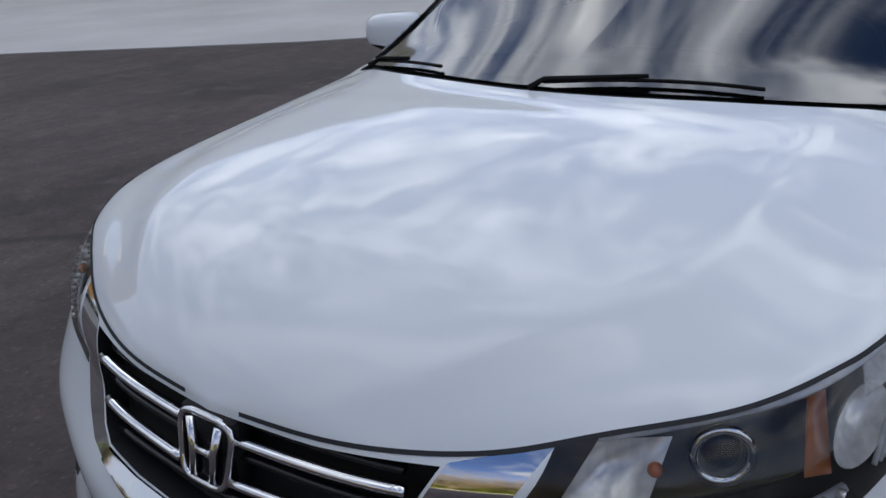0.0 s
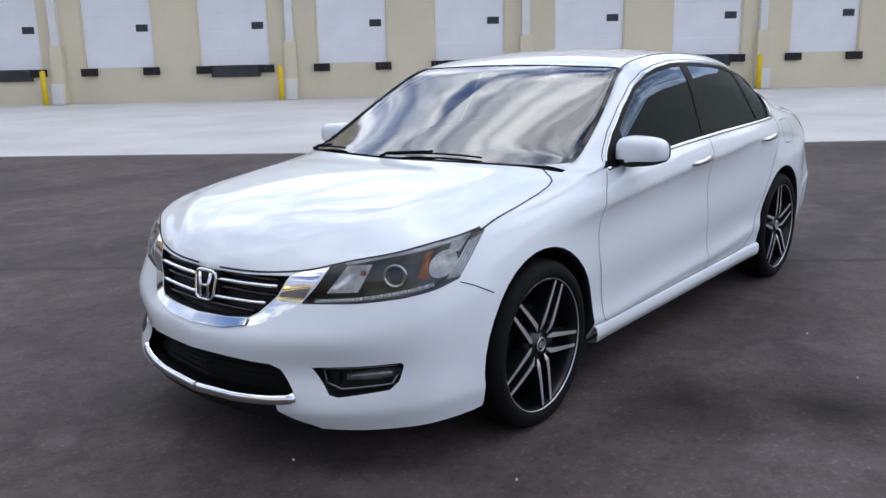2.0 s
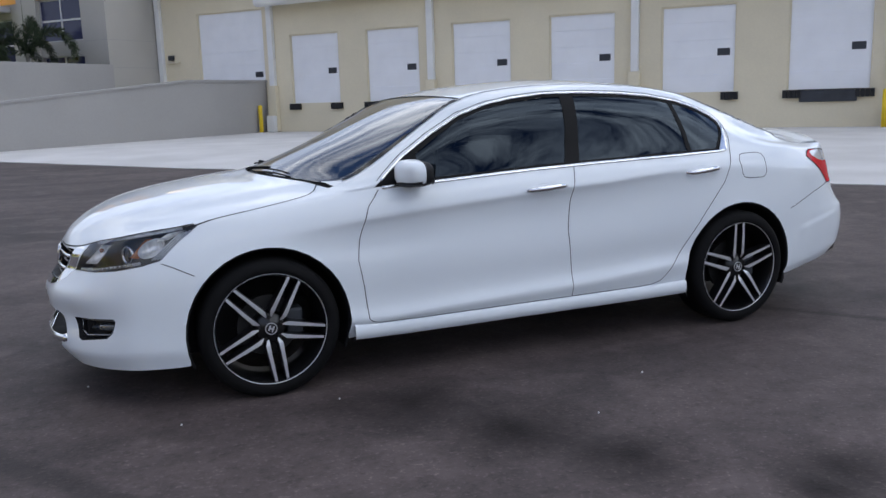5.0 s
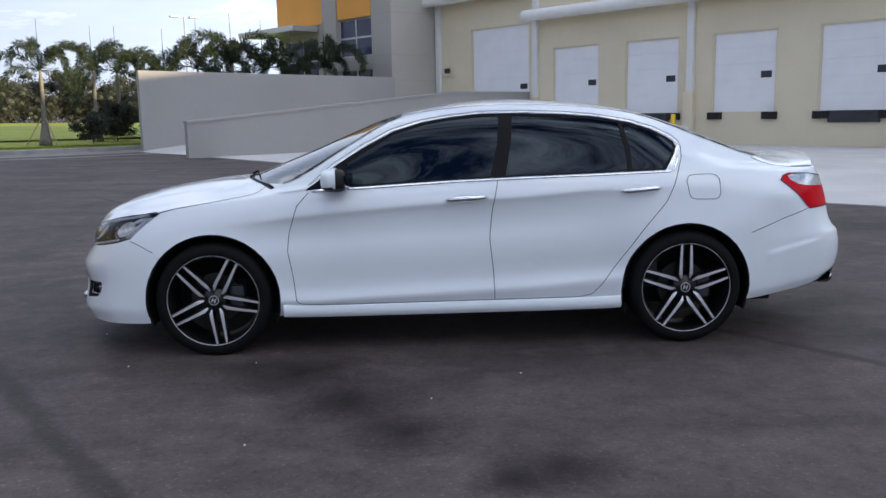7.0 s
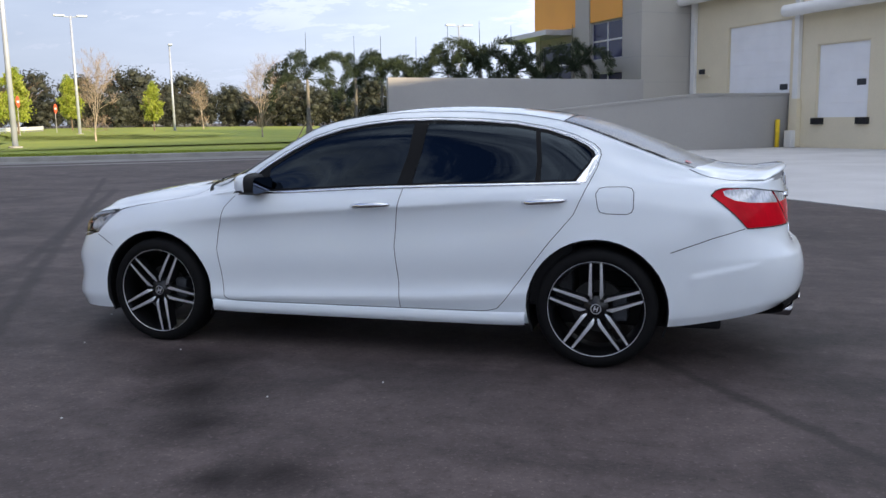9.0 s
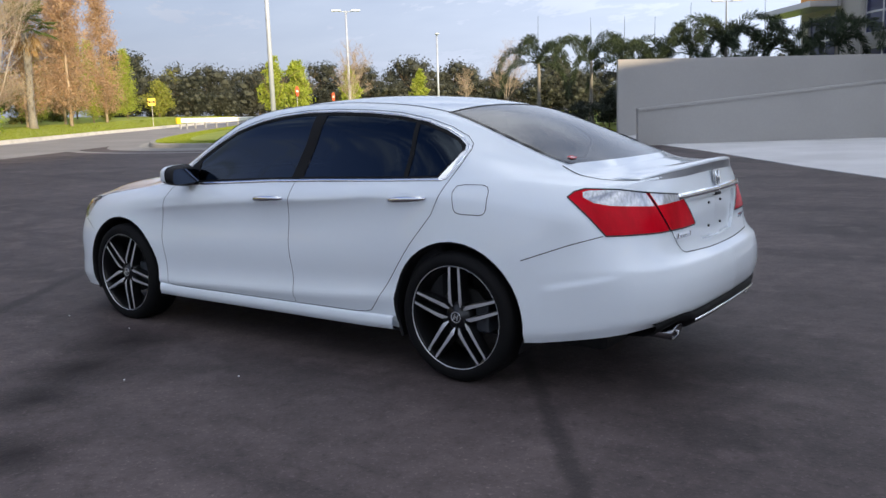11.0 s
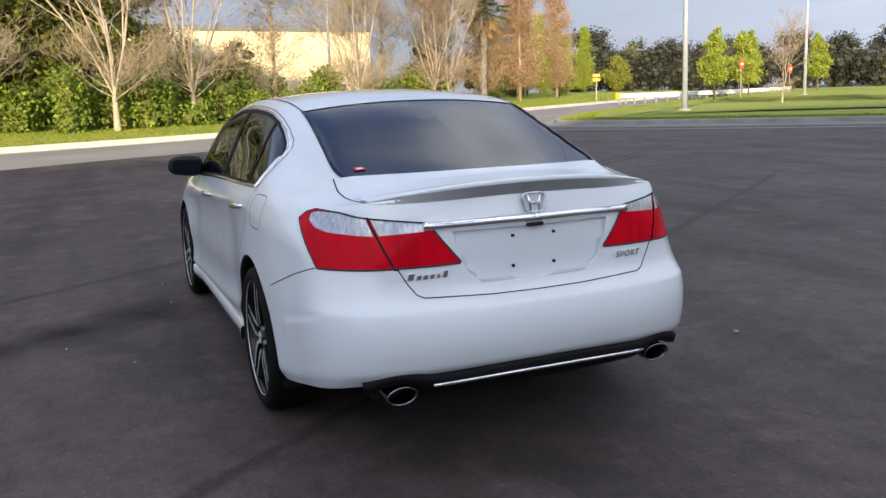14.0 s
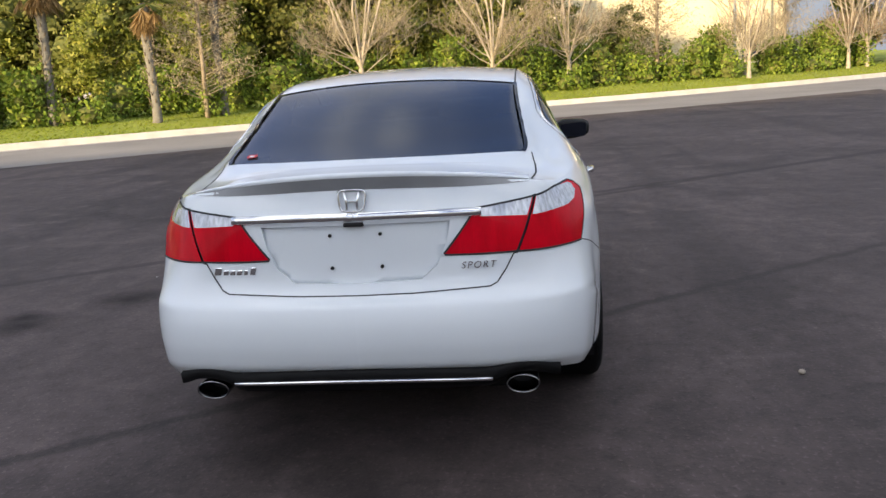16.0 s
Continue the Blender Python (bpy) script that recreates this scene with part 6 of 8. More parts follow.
def build_wheel(turn, at, side):
    """Parts are made for the left (face towards -y); side 1 turns the wheel round."""
    wh = empty("wheel", at)
    wh.parent = car
    if side:
        wh.rotation_euler = (0, 0, math.pi)
    bm = bmesh.new()
    lathe(bm, [(0.258, 0.10), (0.268, 0.112), (0.300, 0.114), (0.322, 0.102), (0.3335, 0.082), (0.335, 0.05), (0.3355, 0.0), (0.335, -0.05), (0.3335, -0.082), (0.322, -0.104), (0.300, -0.117), (0.280, -0.117), (0.268, -0.112), (0.258, -0.10)], 72)
    part("tyre", bm, M_TYRE, wh, smooth=True)
    bm = bmesh.new()
    lathe(bm, [(0.268, -0.108), (0.262, -0.104), (0.256, -0.088), (0.247, -0.060), (0.240, 0.0), (0.240, 0.10), (0.262, 0.108)], 64)
    part("rim", bm, M_RIM_BLACK, wh, smooth=True)
    bm = bmesh.new()
    lathe(bm, [(0.2656, -0.1085), (0.2645, -0.1092), (0.2628, -0.1085), (0.2620, -0.1040)], 72)
    part("rim_lip", bm, M_RIM_CUT, wh, "thin machined rim lip", True)
    for k in range(5):
        bm = bmesh.new()
        a = radians(turn + 72 * k)
        rot = Matrix.Rotation(-a, 4, "Y")
        for sg in (1, -1):
            # one blade of the double spoke: hub end, waist, rim end
            prof = [(0.052, 0.0240, 0.004, -0.088), (0.078, 0.0310, 0.0112, -0.097), (0.12, 0.0310, 0.0100, -0.100), (0.19, 0.0295, 0.0084, -0.101), (0.2600, 0.0275, 0.0070, -0.1005)]
            rows = []
            for r, c, hw, y in prof:
                rows.append([bm.verts.new(rot @ Vector((r, yy, sg * (c + dz)))) for yy, dz in ((-0.035, -hw * 1.15), (y + 0.006, -hw * 1.1), (y, -hw * 0.92), (y, hw * 0.92), (y + 0.006, hw * 1.1), (-0.035, hw * 1.15))])
            for A, B in zip(rows, rows[1:]):
                for j in range(6):
                    f = bm.faces.new((A[j], A[(j + 1) % 6], B[(j + 1) % 6], B[j]))
                    f.material_index = 1 if j == 2 else 0
            bm.faces.new(rows[0][::-1])
            bm.faces.new(rows[-1])
        bmesh.ops.recalc_face_normals(bm, faces=bm.faces)
        part("spoke", bm, [M_RIM_BLACK, M_RIM_CUT], wh)
    bm = bmesh.new()
    lathe(bm, [(0.0001, -0.094), (0.028, -0.094), (0.031, -0.091), (0.034, -0.086), (0.060, -0.082), (0.075, -0.070), (0.080, -0.030), (0.075, 0.02)], 40)
    part("hub", bm, M_RIM_BLACK, wh, smooth=True)
    bm = bmesh.new()
    tube(bm, [Vector((0.027 * math.cos(2 * math.pi * k / 24), -0.095, 0.027 * math.sin(2 * math.pi * k / 24))) for k in range(24)], 0.0025, 6, closed=True, up=(0, 1, 0))
    for sx in (-1, 1):
        box(bm, sx * 0.009 - 0.003, -0.098, -0.014, sx * 0.009 + 0.003, -0.094, 0.014)
    box(bm, -0.009, -0.097, -0.003, 0.009, -0.0935, 0.003)
    bmesh.ops.rotate(bm, verts=bm.verts, cent=(0, 0, 0), matrix=Matrix.Rotation(radians(turn - 75), 3, "Y"))
    part("hub_badge", bm, M_RIM_CUT, wh)
    for k in range(5):
        a = radians(turn + 36 + 72 * k)
        bm = bmesh.new()
        c = Vector((0.056 * math.cos(a), 0, 0.056 * math.sin(a)))
        cyl(bm, c + Vector((0, -0.070, 0)), c + Vector((0, -0.092, 0)), 0.0105, 0.009, seg=6)
        part("lug_nut", bm, M_BRAKE, wh)
    bm = bmesh.new()
    lathe(bm, [(0.07, -0.012), (0.145, -0.012), (0.147, -0.009), (0.147, 0.012), (0.07, 0.012)], 48)
    part("brake_disc", bm, M_BRAKE, wh, smooth=False)
    bm = bmesh.new()
    box(bm, 0.085, -0.045, -0.075, 0.165, 0.05, 0.075, bevel=0.015)
    part("brake_caliper", bm, M_DARK, wh)
    return wh


WY = 0.795
build_wheel(-82, (FRONT, -WY, 0.335), 0)
build_wheel(90, (REAR, -WY, 0.335), 0)
build_wheel(40, (FRONT, WY, 0.335), 1)
build_wheel(10, (REAR, WY, 0.335), 1)


# wheel housings: liner, lip
def liners(cx):
    def make(bm):
        seg = 40
        rings = []
        for y, r in ((-0.915, ARCH_R), (-0.895, ARCH_R - 0.012), (-0.86, ARCH_R - 0.004), (-0.60, ARCH_R - 0.004), (-0.52, ARCH_R - 0.05)):
            ring = []
            for k in range(seg + 1):
                a = radians(-22 + 224 * k / seg)
                x, z = cx + r * math.cos(a), ARCH_Z + r * math.sin(a)
                p, n = SK.side(cx + ARCH_R * 1.012 * math.cos(a), ARCH_Z + ARCH_R * 1.012 * math.sin(a))
                yy = y
                if y == -0.915:
                    yy = (p.y + 0.001) if p else -0.88
                elif y == -0.895:
                    yy = (p.y + 0.012) if p else -0.87
                ring.append(bm.verts.new((x, yy, z)))
            rings.append(ring)
        for A, B in zip(rings, rings[1:]):
            for k in range(seg):
                bm.faces.new((A[k], A[k + 1], B[k + 1], B[k]))
        bm.faces.new(rings[-1])
        bmesh.ops.recalc_face_normals(bm, faces=bm.faces)
    return make


pair("wheel_liner", liners(FRONT), M_PLASTIC, car)
pair("wheel_liner", liners(REAR), M_PLASTIC, car)

# underside, and a dark block added to stop light crossing the cabin
bm = bmesh.new()
box(bm, -2.18, -0.56, 0.17, 2.05, 0.56, 0.40, bevel=0.02)
box(bm, -0.98, -0.835, 0.20, 0.98, 0.835, 0.30, bevel=0.01)
part("underbody", bm, M_PLASTIC, car)
bm = bmesh.new()
box(bm, -1.0, -0.80, 0.32, 1.25, 0.80, 0.80, bevel=0.03)
box(bm, 1.2, -0.62, 0.5, 1.9, 0.62, 1.02, bevel=0.03)
part("cabin_floor", bm, M_SEAT, car)
bm = bmesh.new()
for v in box(bm, -1.02, -0.74, 0.80, -0.42, 0.74, 0.965, bevel=0.05):
    if v.co.x > -0.6:
        v.co.z -= 0.03
part("dashboard", bm, M_PLASTIC, car)
for y in (-0.37, 0.37):
    bm = bmesh.new()
    m = pose(0.32, y, 0.80, 0, 14, 0)
    box(bm, -0.07, -0.24, 0.0, 0.07, 0.24, 0.50, m, bevel=0.06)
    box(bm, -0.05, -0.13, 0.52, 0.05, 0.13, 0.66, m, bevel=0.05)
    box(bm, -0.22, y - 0.24, 0.72, 0.33, y + 0.24, 0.86, bevel=0.06)
    part("seat", bm, M_SEAT, car, smooth=True)
bm = bmesh.new()
m = pose(1.15, 0, 0.85, 0, 20, 0)
box(bm, -0.08, -0.62, 0.0, 0.08, 0.62, 0.38, m, bevel=0.06)
for y in (-0.36, 0.36):
    box(bm, -0.05, y - 0.12, 0.38, 0.05, y + 0.12, 0.47, m, bevel=0.04)
part("rear_seat", bm, M_SEAT, car, smooth=True)
bm = bmesh.new()
pts = [Vector((-0.40, -0.36 + 0.18 * math.cos(a), 0.92 + 0.18 * math.sin(a))) + Vector((0.06 * math.sin(a), 0, 0)) for a in [2 * math.pi * k / 32 for k in range(32)]]
tube(bm, pts, 0.016, 8, closed=True, up=(1, 0, 0))
part("steering_wheel", bm, M_PLASTIC, car, smooth=True)

# wipers
for y0, y1, x0, x1 in ((0.02, -0.44, -1.255, -1.160), (0.66, 0.36, -1.075, -1.185)):
    bm = bmesh.new()
    hits = [SK.hit((x0 + (x1 - x0) * t, y0 + (y1 - y0) * t, 3), (0, 0, -1)) if y0 + (y1 - y0) * t < 0 else None for t in [k / 10 for k in range(11)]]
    pts = []
    for k in range(11):
        t = k / 10
        x, y = x0 + (x1 - x0) * t, y0 + (y1 - y0) * t
        p, n = SK.hit((x, -abs(y), 3), (0, 0, -1))
        pts.append(Vector((p.x, y, p.z + 0.007)))
    tube(bm, pts, 0.0045, 6)
    tube(bm, [pts[0] + Vector((-0.03, 0.02, -0.01)), pts[0] + Vector((0, 0, 0.006)), (pts[5] + Vector((0, 0, 0.010)))], [0.008, 0.007, 0.005], 6)
    part("wiper", bm, M_DEEP, car, smooth=True)

# tail: boot spoiler, garnish, badge, recess, screws, lettering
bm = bmesh.new()
rows = []
for k in range(41):
    y = -0.612 + 1.224 * k / 40
    f = abs(y) / 0.612
    xe = 2.405 - 0.150 * f ** 2.2
    zt = 1.082 - 0.052 * f ** 2.2
    t = max(0.0, 1 - f ** 3)
    lx = xe - 0.15
    p, n = SK.hit((lx, -abs(y), 3), (0, 0, -1))
    zl = p.z if p else zt - 0.02
    zb = zt - 0.014 - 0.044 * t
    b, _ = SK.hit((4, -abs(y), zb), (-1, 0, 0))
    rows.append([bm.verts.new((lx, y, zl - 0.001)), bm.verts.new((xe - 0.07, y, zl + (zt - zl) * 0.62 * t)), bm.verts.new((xe - 0.012, y, zl + (zt + 0.004 - zl) * t)), bm.verts.new((xe, y, zl + (zt - zl) * t - 0.004)), bm.verts.new((xe - 0.004, y, zl + (zt - 0.010 - zl) * t - 0.004)), bm.verts.new((b.x + 0.002 if b else xe - 0.02, y, zb))])
for A, B in zip(rows, rows[1:]):
    for j in range(4):
        bm.faces.new((A[j], A[j + 1], B[j + 1], B[j]))
under = [(A[4].co.copy(), A[5].co.copy()) for A in rows]
for A in rows:
    bm.verts.remove(A[5])
bmesh.ops.recalc_face_normals(bm, faces=bm.faces)
spoiler = part("boot_spoiler", bm, M_PAINT, car, "white lip spoiler", True)
# the undercut face is coloured grey to stand in for shade on white paint
bm = bmesh.new()
under = [(bm.verts.new(a), bm.verts.new(b)) for a, b in under]
for A, B in zip(under, under[1:]):
    bm.faces.new((A[0], A[1], B[1], B[0]))
bmesh.ops.recalc_face_normals(bm, faces=bm.faces)
part("spoiler_underside", bm, mat("shaded_spoiler_grey", (0.30, 0.305, 0.315), 0.5, var=0.12, scale=8), spoiler, "underside of the lip, coloured grey for its shade", True)


def garnish(bm):
    ribbon(bm, on_rear([(-0.440, 0.929), (-0.30, 0.931), (-0.15, 0.932), (0.0, 0.932)], 0.02), 0.032, thick=0.014)


pair("boot_garnish", garnish, M_CHROME, boot, "chrome bar between the rear lamps")
recess("plate_recess", ("plate",), M_PAINT, boot, (-0.016, 0, 0))
bm = bmesh.new()
box(bm, 2.385, -0.035, 0.899, 2.416, 0.035, 0.914, bevel=0.005)
part("boot_release", bm, M_PLASTIC, boot)
for y in (-0.089, 0.089):
    for z in (0.868, 0.752):
        bm = bmesh.new()
        p, n = SK.hit((4, -abs(y), z), (-1, 0, 0))
        cyl(bm, (p.x - 0.020, y, z), (p.x - 0.008, y, z), 0.007, 0.006, seg=10)
        part("plate_screw", bm, M_BRAKE, boot)
emblem((2.396, 0, 0.988), 1, 0.090, 0.074, car).rotation_euler = (0, radians(-8), 0)

# model badge: plain chrome bars; trim word in letters
for y, w, h in ((-0.505, 0.026, 0.028), (-0.475, 0.020, 0.018), (-0.450, 0.020, 0.018), (-0.425, 0.020, 0.018), (-0.401, 0.015, 0.018), (-0.374, 0.020, 0.027)):
    bm = bmesh.new()
    p, n = SK.hit((4, y, 0.748), (-1, 0, 0))
    for v in box(bm, -0.004, -w / 2, 0, 0.004, w / 2, h, bevel=0.0025):
        v.co = Vector((p.x + v.co.x, y + v.co.y + 0.25 * (v.co.z - h / 2), 0.739 + v.co.z))
    part("model_badge", bm, M_CHROME, boot)


def lettering(text, at, height, facing, parent, material, depth=0.003):
    cu = bpy.data.curves.new("word", "FONT")
    cu.body, cu.size, cu.extrude, cu.align_x, cu.space_character, cu.shear = text, height, depth, "CENTER", 1.25, 0.25
    ob = new("word", cu)
    bpy.context.view_layer.update()
    me = bpy.data.meshes.new_from_object(ob.evaluated_get(bpy.context.evaluated_depsgraph_get()))
    bpy.data.objects.remove(ob)
    me.materials.clear()
    me.materials.append(material)
    res = new("trim_badge", me)
    res.parent = parent
    res.matrix_basis = pose(*at, 90, 0, facing)
    return res


p, n = SK.hit((4, -0.435, 0.75), (-1, 0, 0))
lettering("SPORT", (p.x + 0.006, 0.425, 0.738), 0.034, 90 + 6, boot, M_CHROME)["label"] = "chrome lettering reading SPORT"


# exhaust tips and lower valance
def tip(bm):
    rings = []
    for x, ry, rz in ((2.20, 0.050, 0.032), (2.405, 0.060, 0.040), (2.412, 0.058, 0.038), (2.405, 0.053, 0.033), (2.28, 0.048, 0.030)):
        rings.append([bm.verts.new((x + 0.012 * math.sin(2 * math.pi * k / 32) * (x > 2.3), -0.565 + ry * math.cos(2 * math.pi * k / 32), 0.315 + rz * math.sin(2 * math.pi * k / 32))) for k in range(32)])
    for A, B in zip(rings, rings[1:]):
        for k in range(32):
            bm.faces.new((A[k], A[(k + 1) % 32], B[(k + 1) % 32], B[k]))
    bmesh.ops.recalc_face_normals(bm, faces=bm.faces)


# chrome with a darker, blotchier base than the trim
M_TIP = mat("dark_chrome", (0.42, 0.42, 0.43), 0.16, 1.0, var=0.4, scale=14)
pair("exhaust_tip", tip, M_TIP, car, "oval chrome exhaust tip")


def tip_core(bm):
    r = [bm.verts.new((2.30, -0.565 + 0.049 * math.cos(2 * math.pi * k / 24), 0.315 + 0.031 * math.sin(2 * math.pi * k / 24))) for k in range(24)]
    bm.faces.new(r)


pair("exhaust_bore", tip_core, M_GAP, car)
bm = bmesh.new()
rows = []
for k in range(49):
    y = -0.70 + 1.40 * k / 48
    f = abs(y) / 0.70
    x = 2.490 - 0.045 * f ** 2 - 0.08 * f ** 6
    zt = 0.410 - 0.035 * f ** 2
    bump = 0.030 * max(0.0, 1 - (abs(abs(y) - 0.575) / 0.115) ** 2)
    rows.append([bm.verts.new((x - 0.03, y, zt + bump)), bm.verts.new((x, y, zt - 0.012 + bump)), bm.verts.new((x - 0.012, y, zt - 0.05 + bump)), bm.verts.new((x - 0.06, y, 0.310 + bump * 1.5)), bm.verts.new((x - 0.20, y, 0.30 + bump))])
for A, B in zip(rows, rows[1:]):
    for j in range(4):
        bm.faces.new((A[j], A[j + 1], B[j + 1], B[j]))
bmesh.ops.recalc_face_normals(bm, faces=bm.faces)
part("rear_valance", bm, M_DEEP, bumper_r, "black lower valance", True)
bm = bmesh.new()
tube(bm, [Vector((2.485 - 0.045 * (abs(y) / 0.7) ** 2 - 0.08 * (abs(y) / 0.7) ** 6, y, 0.364 - 0.02 * (abs(y) / 0.7) ** 2)) for y in [-0.46 + 0.92 * k / 24 for k in range(25)]], 0.0075, 8)
part("valance_strip", bm, M_CHROME, bumper_r, "thin chrome strip", True)

# sticker low in the rear window
bm = bmesh.new()
q = []
for x, y in ((1.862, -0.535), (1.870, -0.490), (1.842, -0.492), (1.834, -0.535)):
    p, n = SK.hit((x, y, 3), (0, 0, -1))
    q.append(bm.verts.new(p + n * 0.0012))
bm.faces.new(q)
bmesh.ops.recalc_face_normals(bm, faces=bm.faces)
part("sticker", bm, M_STICKER, car, "small red sticker")
bm = bmesh.new()
q = []
for x, y in ((1.858, -0.524), (1.863, -0.502), (1.849, -0.503), (1.844, -0.524)):
    p, n = SK.hit((x, y, 3), (0, 0, -1))
    q.append(bm.verts.new(p + n * 0.002))
bm.faces.new(q)
bmesh.ops.recalc_face_normals(bm, faces=bm.faces)
part("sticker_print", bm, M_STICKER_W, car)
SK.bm.free()


# ---- planting ----
def leaf_mat(name, c1, c2, c3=None, through=0.35):
    m = bpy.data.materials.new(name)
    m.use_nodes = True
    nt = m.node_tree
    N, L = nt.nodes.new, nt.links.new
    b, out = nt.nodes["Principled BSDF"], nt.nodes["Material Output"]
    g = N("ShaderNodeNewGeometry")
    rp = N("ShaderNodeValToRGB")
    rp.color_ramp.elements[0].color, rp.color_ramp.elements[1].color = (*c1, 1), (*c2, 1)
    if c3:
        e = rp.color_ramp.elements.new(0.5)
        e.color = (*c3, 1)
    L(g.outputs["Random Per Island"], rp.inputs["Fac"])
    L(rp.outputs["Color"], b.inputs["Base Color"])
    b.inputs["Roughness"].default_value = 0.55
    b.inputs["Specular IOR Level"].default_value = 0.25
    tl, mx = N("ShaderNodeBsdfTranslucent"), N("ShaderNodeMixShader")
    L(rp.outputs["Color"], tl.inputs["Color"])
    mx.inputs["Fac"].default_value = through
    L(b.outputs["BSDF"], mx.inputs[1])
    L(tl.outputs["BSDF"], mx.inputs[2])
    L(mx.outputs["Shader"], out.inputs["Surface"])
    return m


M_LEAF = leaf_mat("green_leaf", (0.12, 0.15, 0.025), (0.36, 0.35, 0.08), (0.21, 0.24, 0.04))
M_LEAF_HEDGE = leaf_mat("hedge_leaf", (0.09, 0.15, 0.022), (0.30, 0.36, 0.06), (0.17, 0.25, 0.038))
# distance haze is put into the next two leaf colours: greyed, low contrast
M_LEAF_FAR = leaf_mat("hazed_far_leaf", (0.052, 0.060, 0.046), (0.072, 0.078, 0.060), (0.060, 0.067, 0.052), 0.5)
M_LEAF_FAR_DARK = leaf_mat("hazed_dark_leaf", (0.040, 0.048, 0.038), (0.056, 0.064, 0.049), (0.047, 0.056, 0.043), 0.5)
M_LEAF_DARK = leaf_mat("dark_leaf", (0.085, 0.105, 0.026), (0.30, 0.285, 0.085), (0.17, 0.18, 0.048), 0.35)
M_LEAF_YOUNG = leaf_mat("spring_leaf", (0.20, 0.27, 0.03), (0.38, 0.42, 0.08), (0.28, 0.35, 0.05))
M_LEAF_BROWN = leaf_mat("russet_needle", (0.30, 0.19, 0.11), (0.48, 0.35, 0.23), (0.38, 0.25, 0.15))
M_LEAF_TAN = leaf_mat("dry_twig_tip", (0.29, 0.24, 0.16), (0.45, 0.39, 0.28), (0.37, 0.31, 0.21))
M_LEAF_PINK = leaf_mat("pinkish_bud", (0.22, 0.12, 0.10), (0.34, 0.22, 0.18))
M_FROND = leaf_mat("palm_frond", (0.018, 0.030, 0.016), (0.055, 0.075, 0.036), (0.032, 0.048, 0.025), 0.2)
M_FROND_LIGHT = leaf_mat("fan_frond", (0.05, 0.08, 0.02), (0.15, 0.17, 0.06), (0.09, 0.12, 0.035))
M_FROND_DEAD = leaf_mat("dead_frond", (0.20, 0.12, 0.05), (0.36, 0.25, 0.12))
M_BARK_PALE = mat("pale_bark", (0.40, 0.35, 0.29), 0.85, color2=(0.27, 0.23, 0.18), scale=5, fine=0.15, fine_scale=40, bump=0.4, bump_scale=30)
M_TWIG = mat("tan_twig_bark", (0.35, 0.29, 0.22), 0.85, color2=(0.23, 0.18, 0.13), scale=3, fine=0.15, fine_scale=40)
M_BARK = mat("brown_bark", (0.16, 0.12, 0.085), 0.9, color2=(0.10, 0.075, 0.055), scale=6, fine=0.2, fine_scale=40, bump=0.5, bump_scale=25)
M_BARK_PALM = mat("grey_palm_bark", (0.20, 0.19, 0.165), 0.9, color2=(0.13, 0.12, 0.105), scale=8, fine=0.15, fine_scale=30, bump=0.4, stretch=(1, 1, 5))
M_STAKE = mat("timber_brace", (0.38, 0.30, 0.20), 0.85, var=0.25, scale=5)


def leaves(P, size, rng, aspect=0.5, jitter=0.4, down=0.0, along=None):
    """Leaf blades at points P: a diamond each, turned at random. Returns vertex and face arrays."""
    P = np.asarray(P, float)
    n = len(P)
    u = along if along is not None else rng.normal(size=(n, 3))
    u = np.asarray(u, float).copy()
    u[:, 2] -= down
    u /= np.maximum(np.linalg.norm(u, axis=1, keepdims=True), 1e-6)
    r = rng.normal(size=(n, 3))
    v = np.cross(u, r)
    v /= np.maximum(np.linalg.norm(v, axis=1, keepdims=True), 1e-6)
    s = size * (1 + jitter * (rng.random((n, 1)) - 0.5) * 2)
    V = np.empty((n, 4, 3))
    V[:, 0], V[:, 1], V[:, 2], V[:, 3] = P - u * s * 0.5, P + v * s * aspect * 0.5, P + u * s * 0.5, P - v * s * aspect * 0.5
    return V.reshape(-1, 3), np.arange(4 * n).reshape(-1, 4)


# far copy of the crown filler: shade and distance haze both put into its colour
M_CORE_HAZED = mat("hazed_shade_fill", (0.036, 0.042, 0.032), 0.9, color2=(0.062, 0.068, 0.052), scale=2.5, fine=0.3, fine_scale=14, bump=0.8, bump_scale=9)
# crown filler, coloured darker than the leaves to stand in for shade among them
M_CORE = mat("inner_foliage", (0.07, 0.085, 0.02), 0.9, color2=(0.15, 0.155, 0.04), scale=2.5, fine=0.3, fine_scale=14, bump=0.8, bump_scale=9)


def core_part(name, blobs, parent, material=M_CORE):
    """Lumpy low filler blobs (centre, radius) in one mesh; dark colour stands in for inner shade."""
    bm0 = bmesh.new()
    bmesh.ops.create_icosphere(bm0, subdivisions=1 if material is M_CORE_HAZED else 2, radius=1.0)
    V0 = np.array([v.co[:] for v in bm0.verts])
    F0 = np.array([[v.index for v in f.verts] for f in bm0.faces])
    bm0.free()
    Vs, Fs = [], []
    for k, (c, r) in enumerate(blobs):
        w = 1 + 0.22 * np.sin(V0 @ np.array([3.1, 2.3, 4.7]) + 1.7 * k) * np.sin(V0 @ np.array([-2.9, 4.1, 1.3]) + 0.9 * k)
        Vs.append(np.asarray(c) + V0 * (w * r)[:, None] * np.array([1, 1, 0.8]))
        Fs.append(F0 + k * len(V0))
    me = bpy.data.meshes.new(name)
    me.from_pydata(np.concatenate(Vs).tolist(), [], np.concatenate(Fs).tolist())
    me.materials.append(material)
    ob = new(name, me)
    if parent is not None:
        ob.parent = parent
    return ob


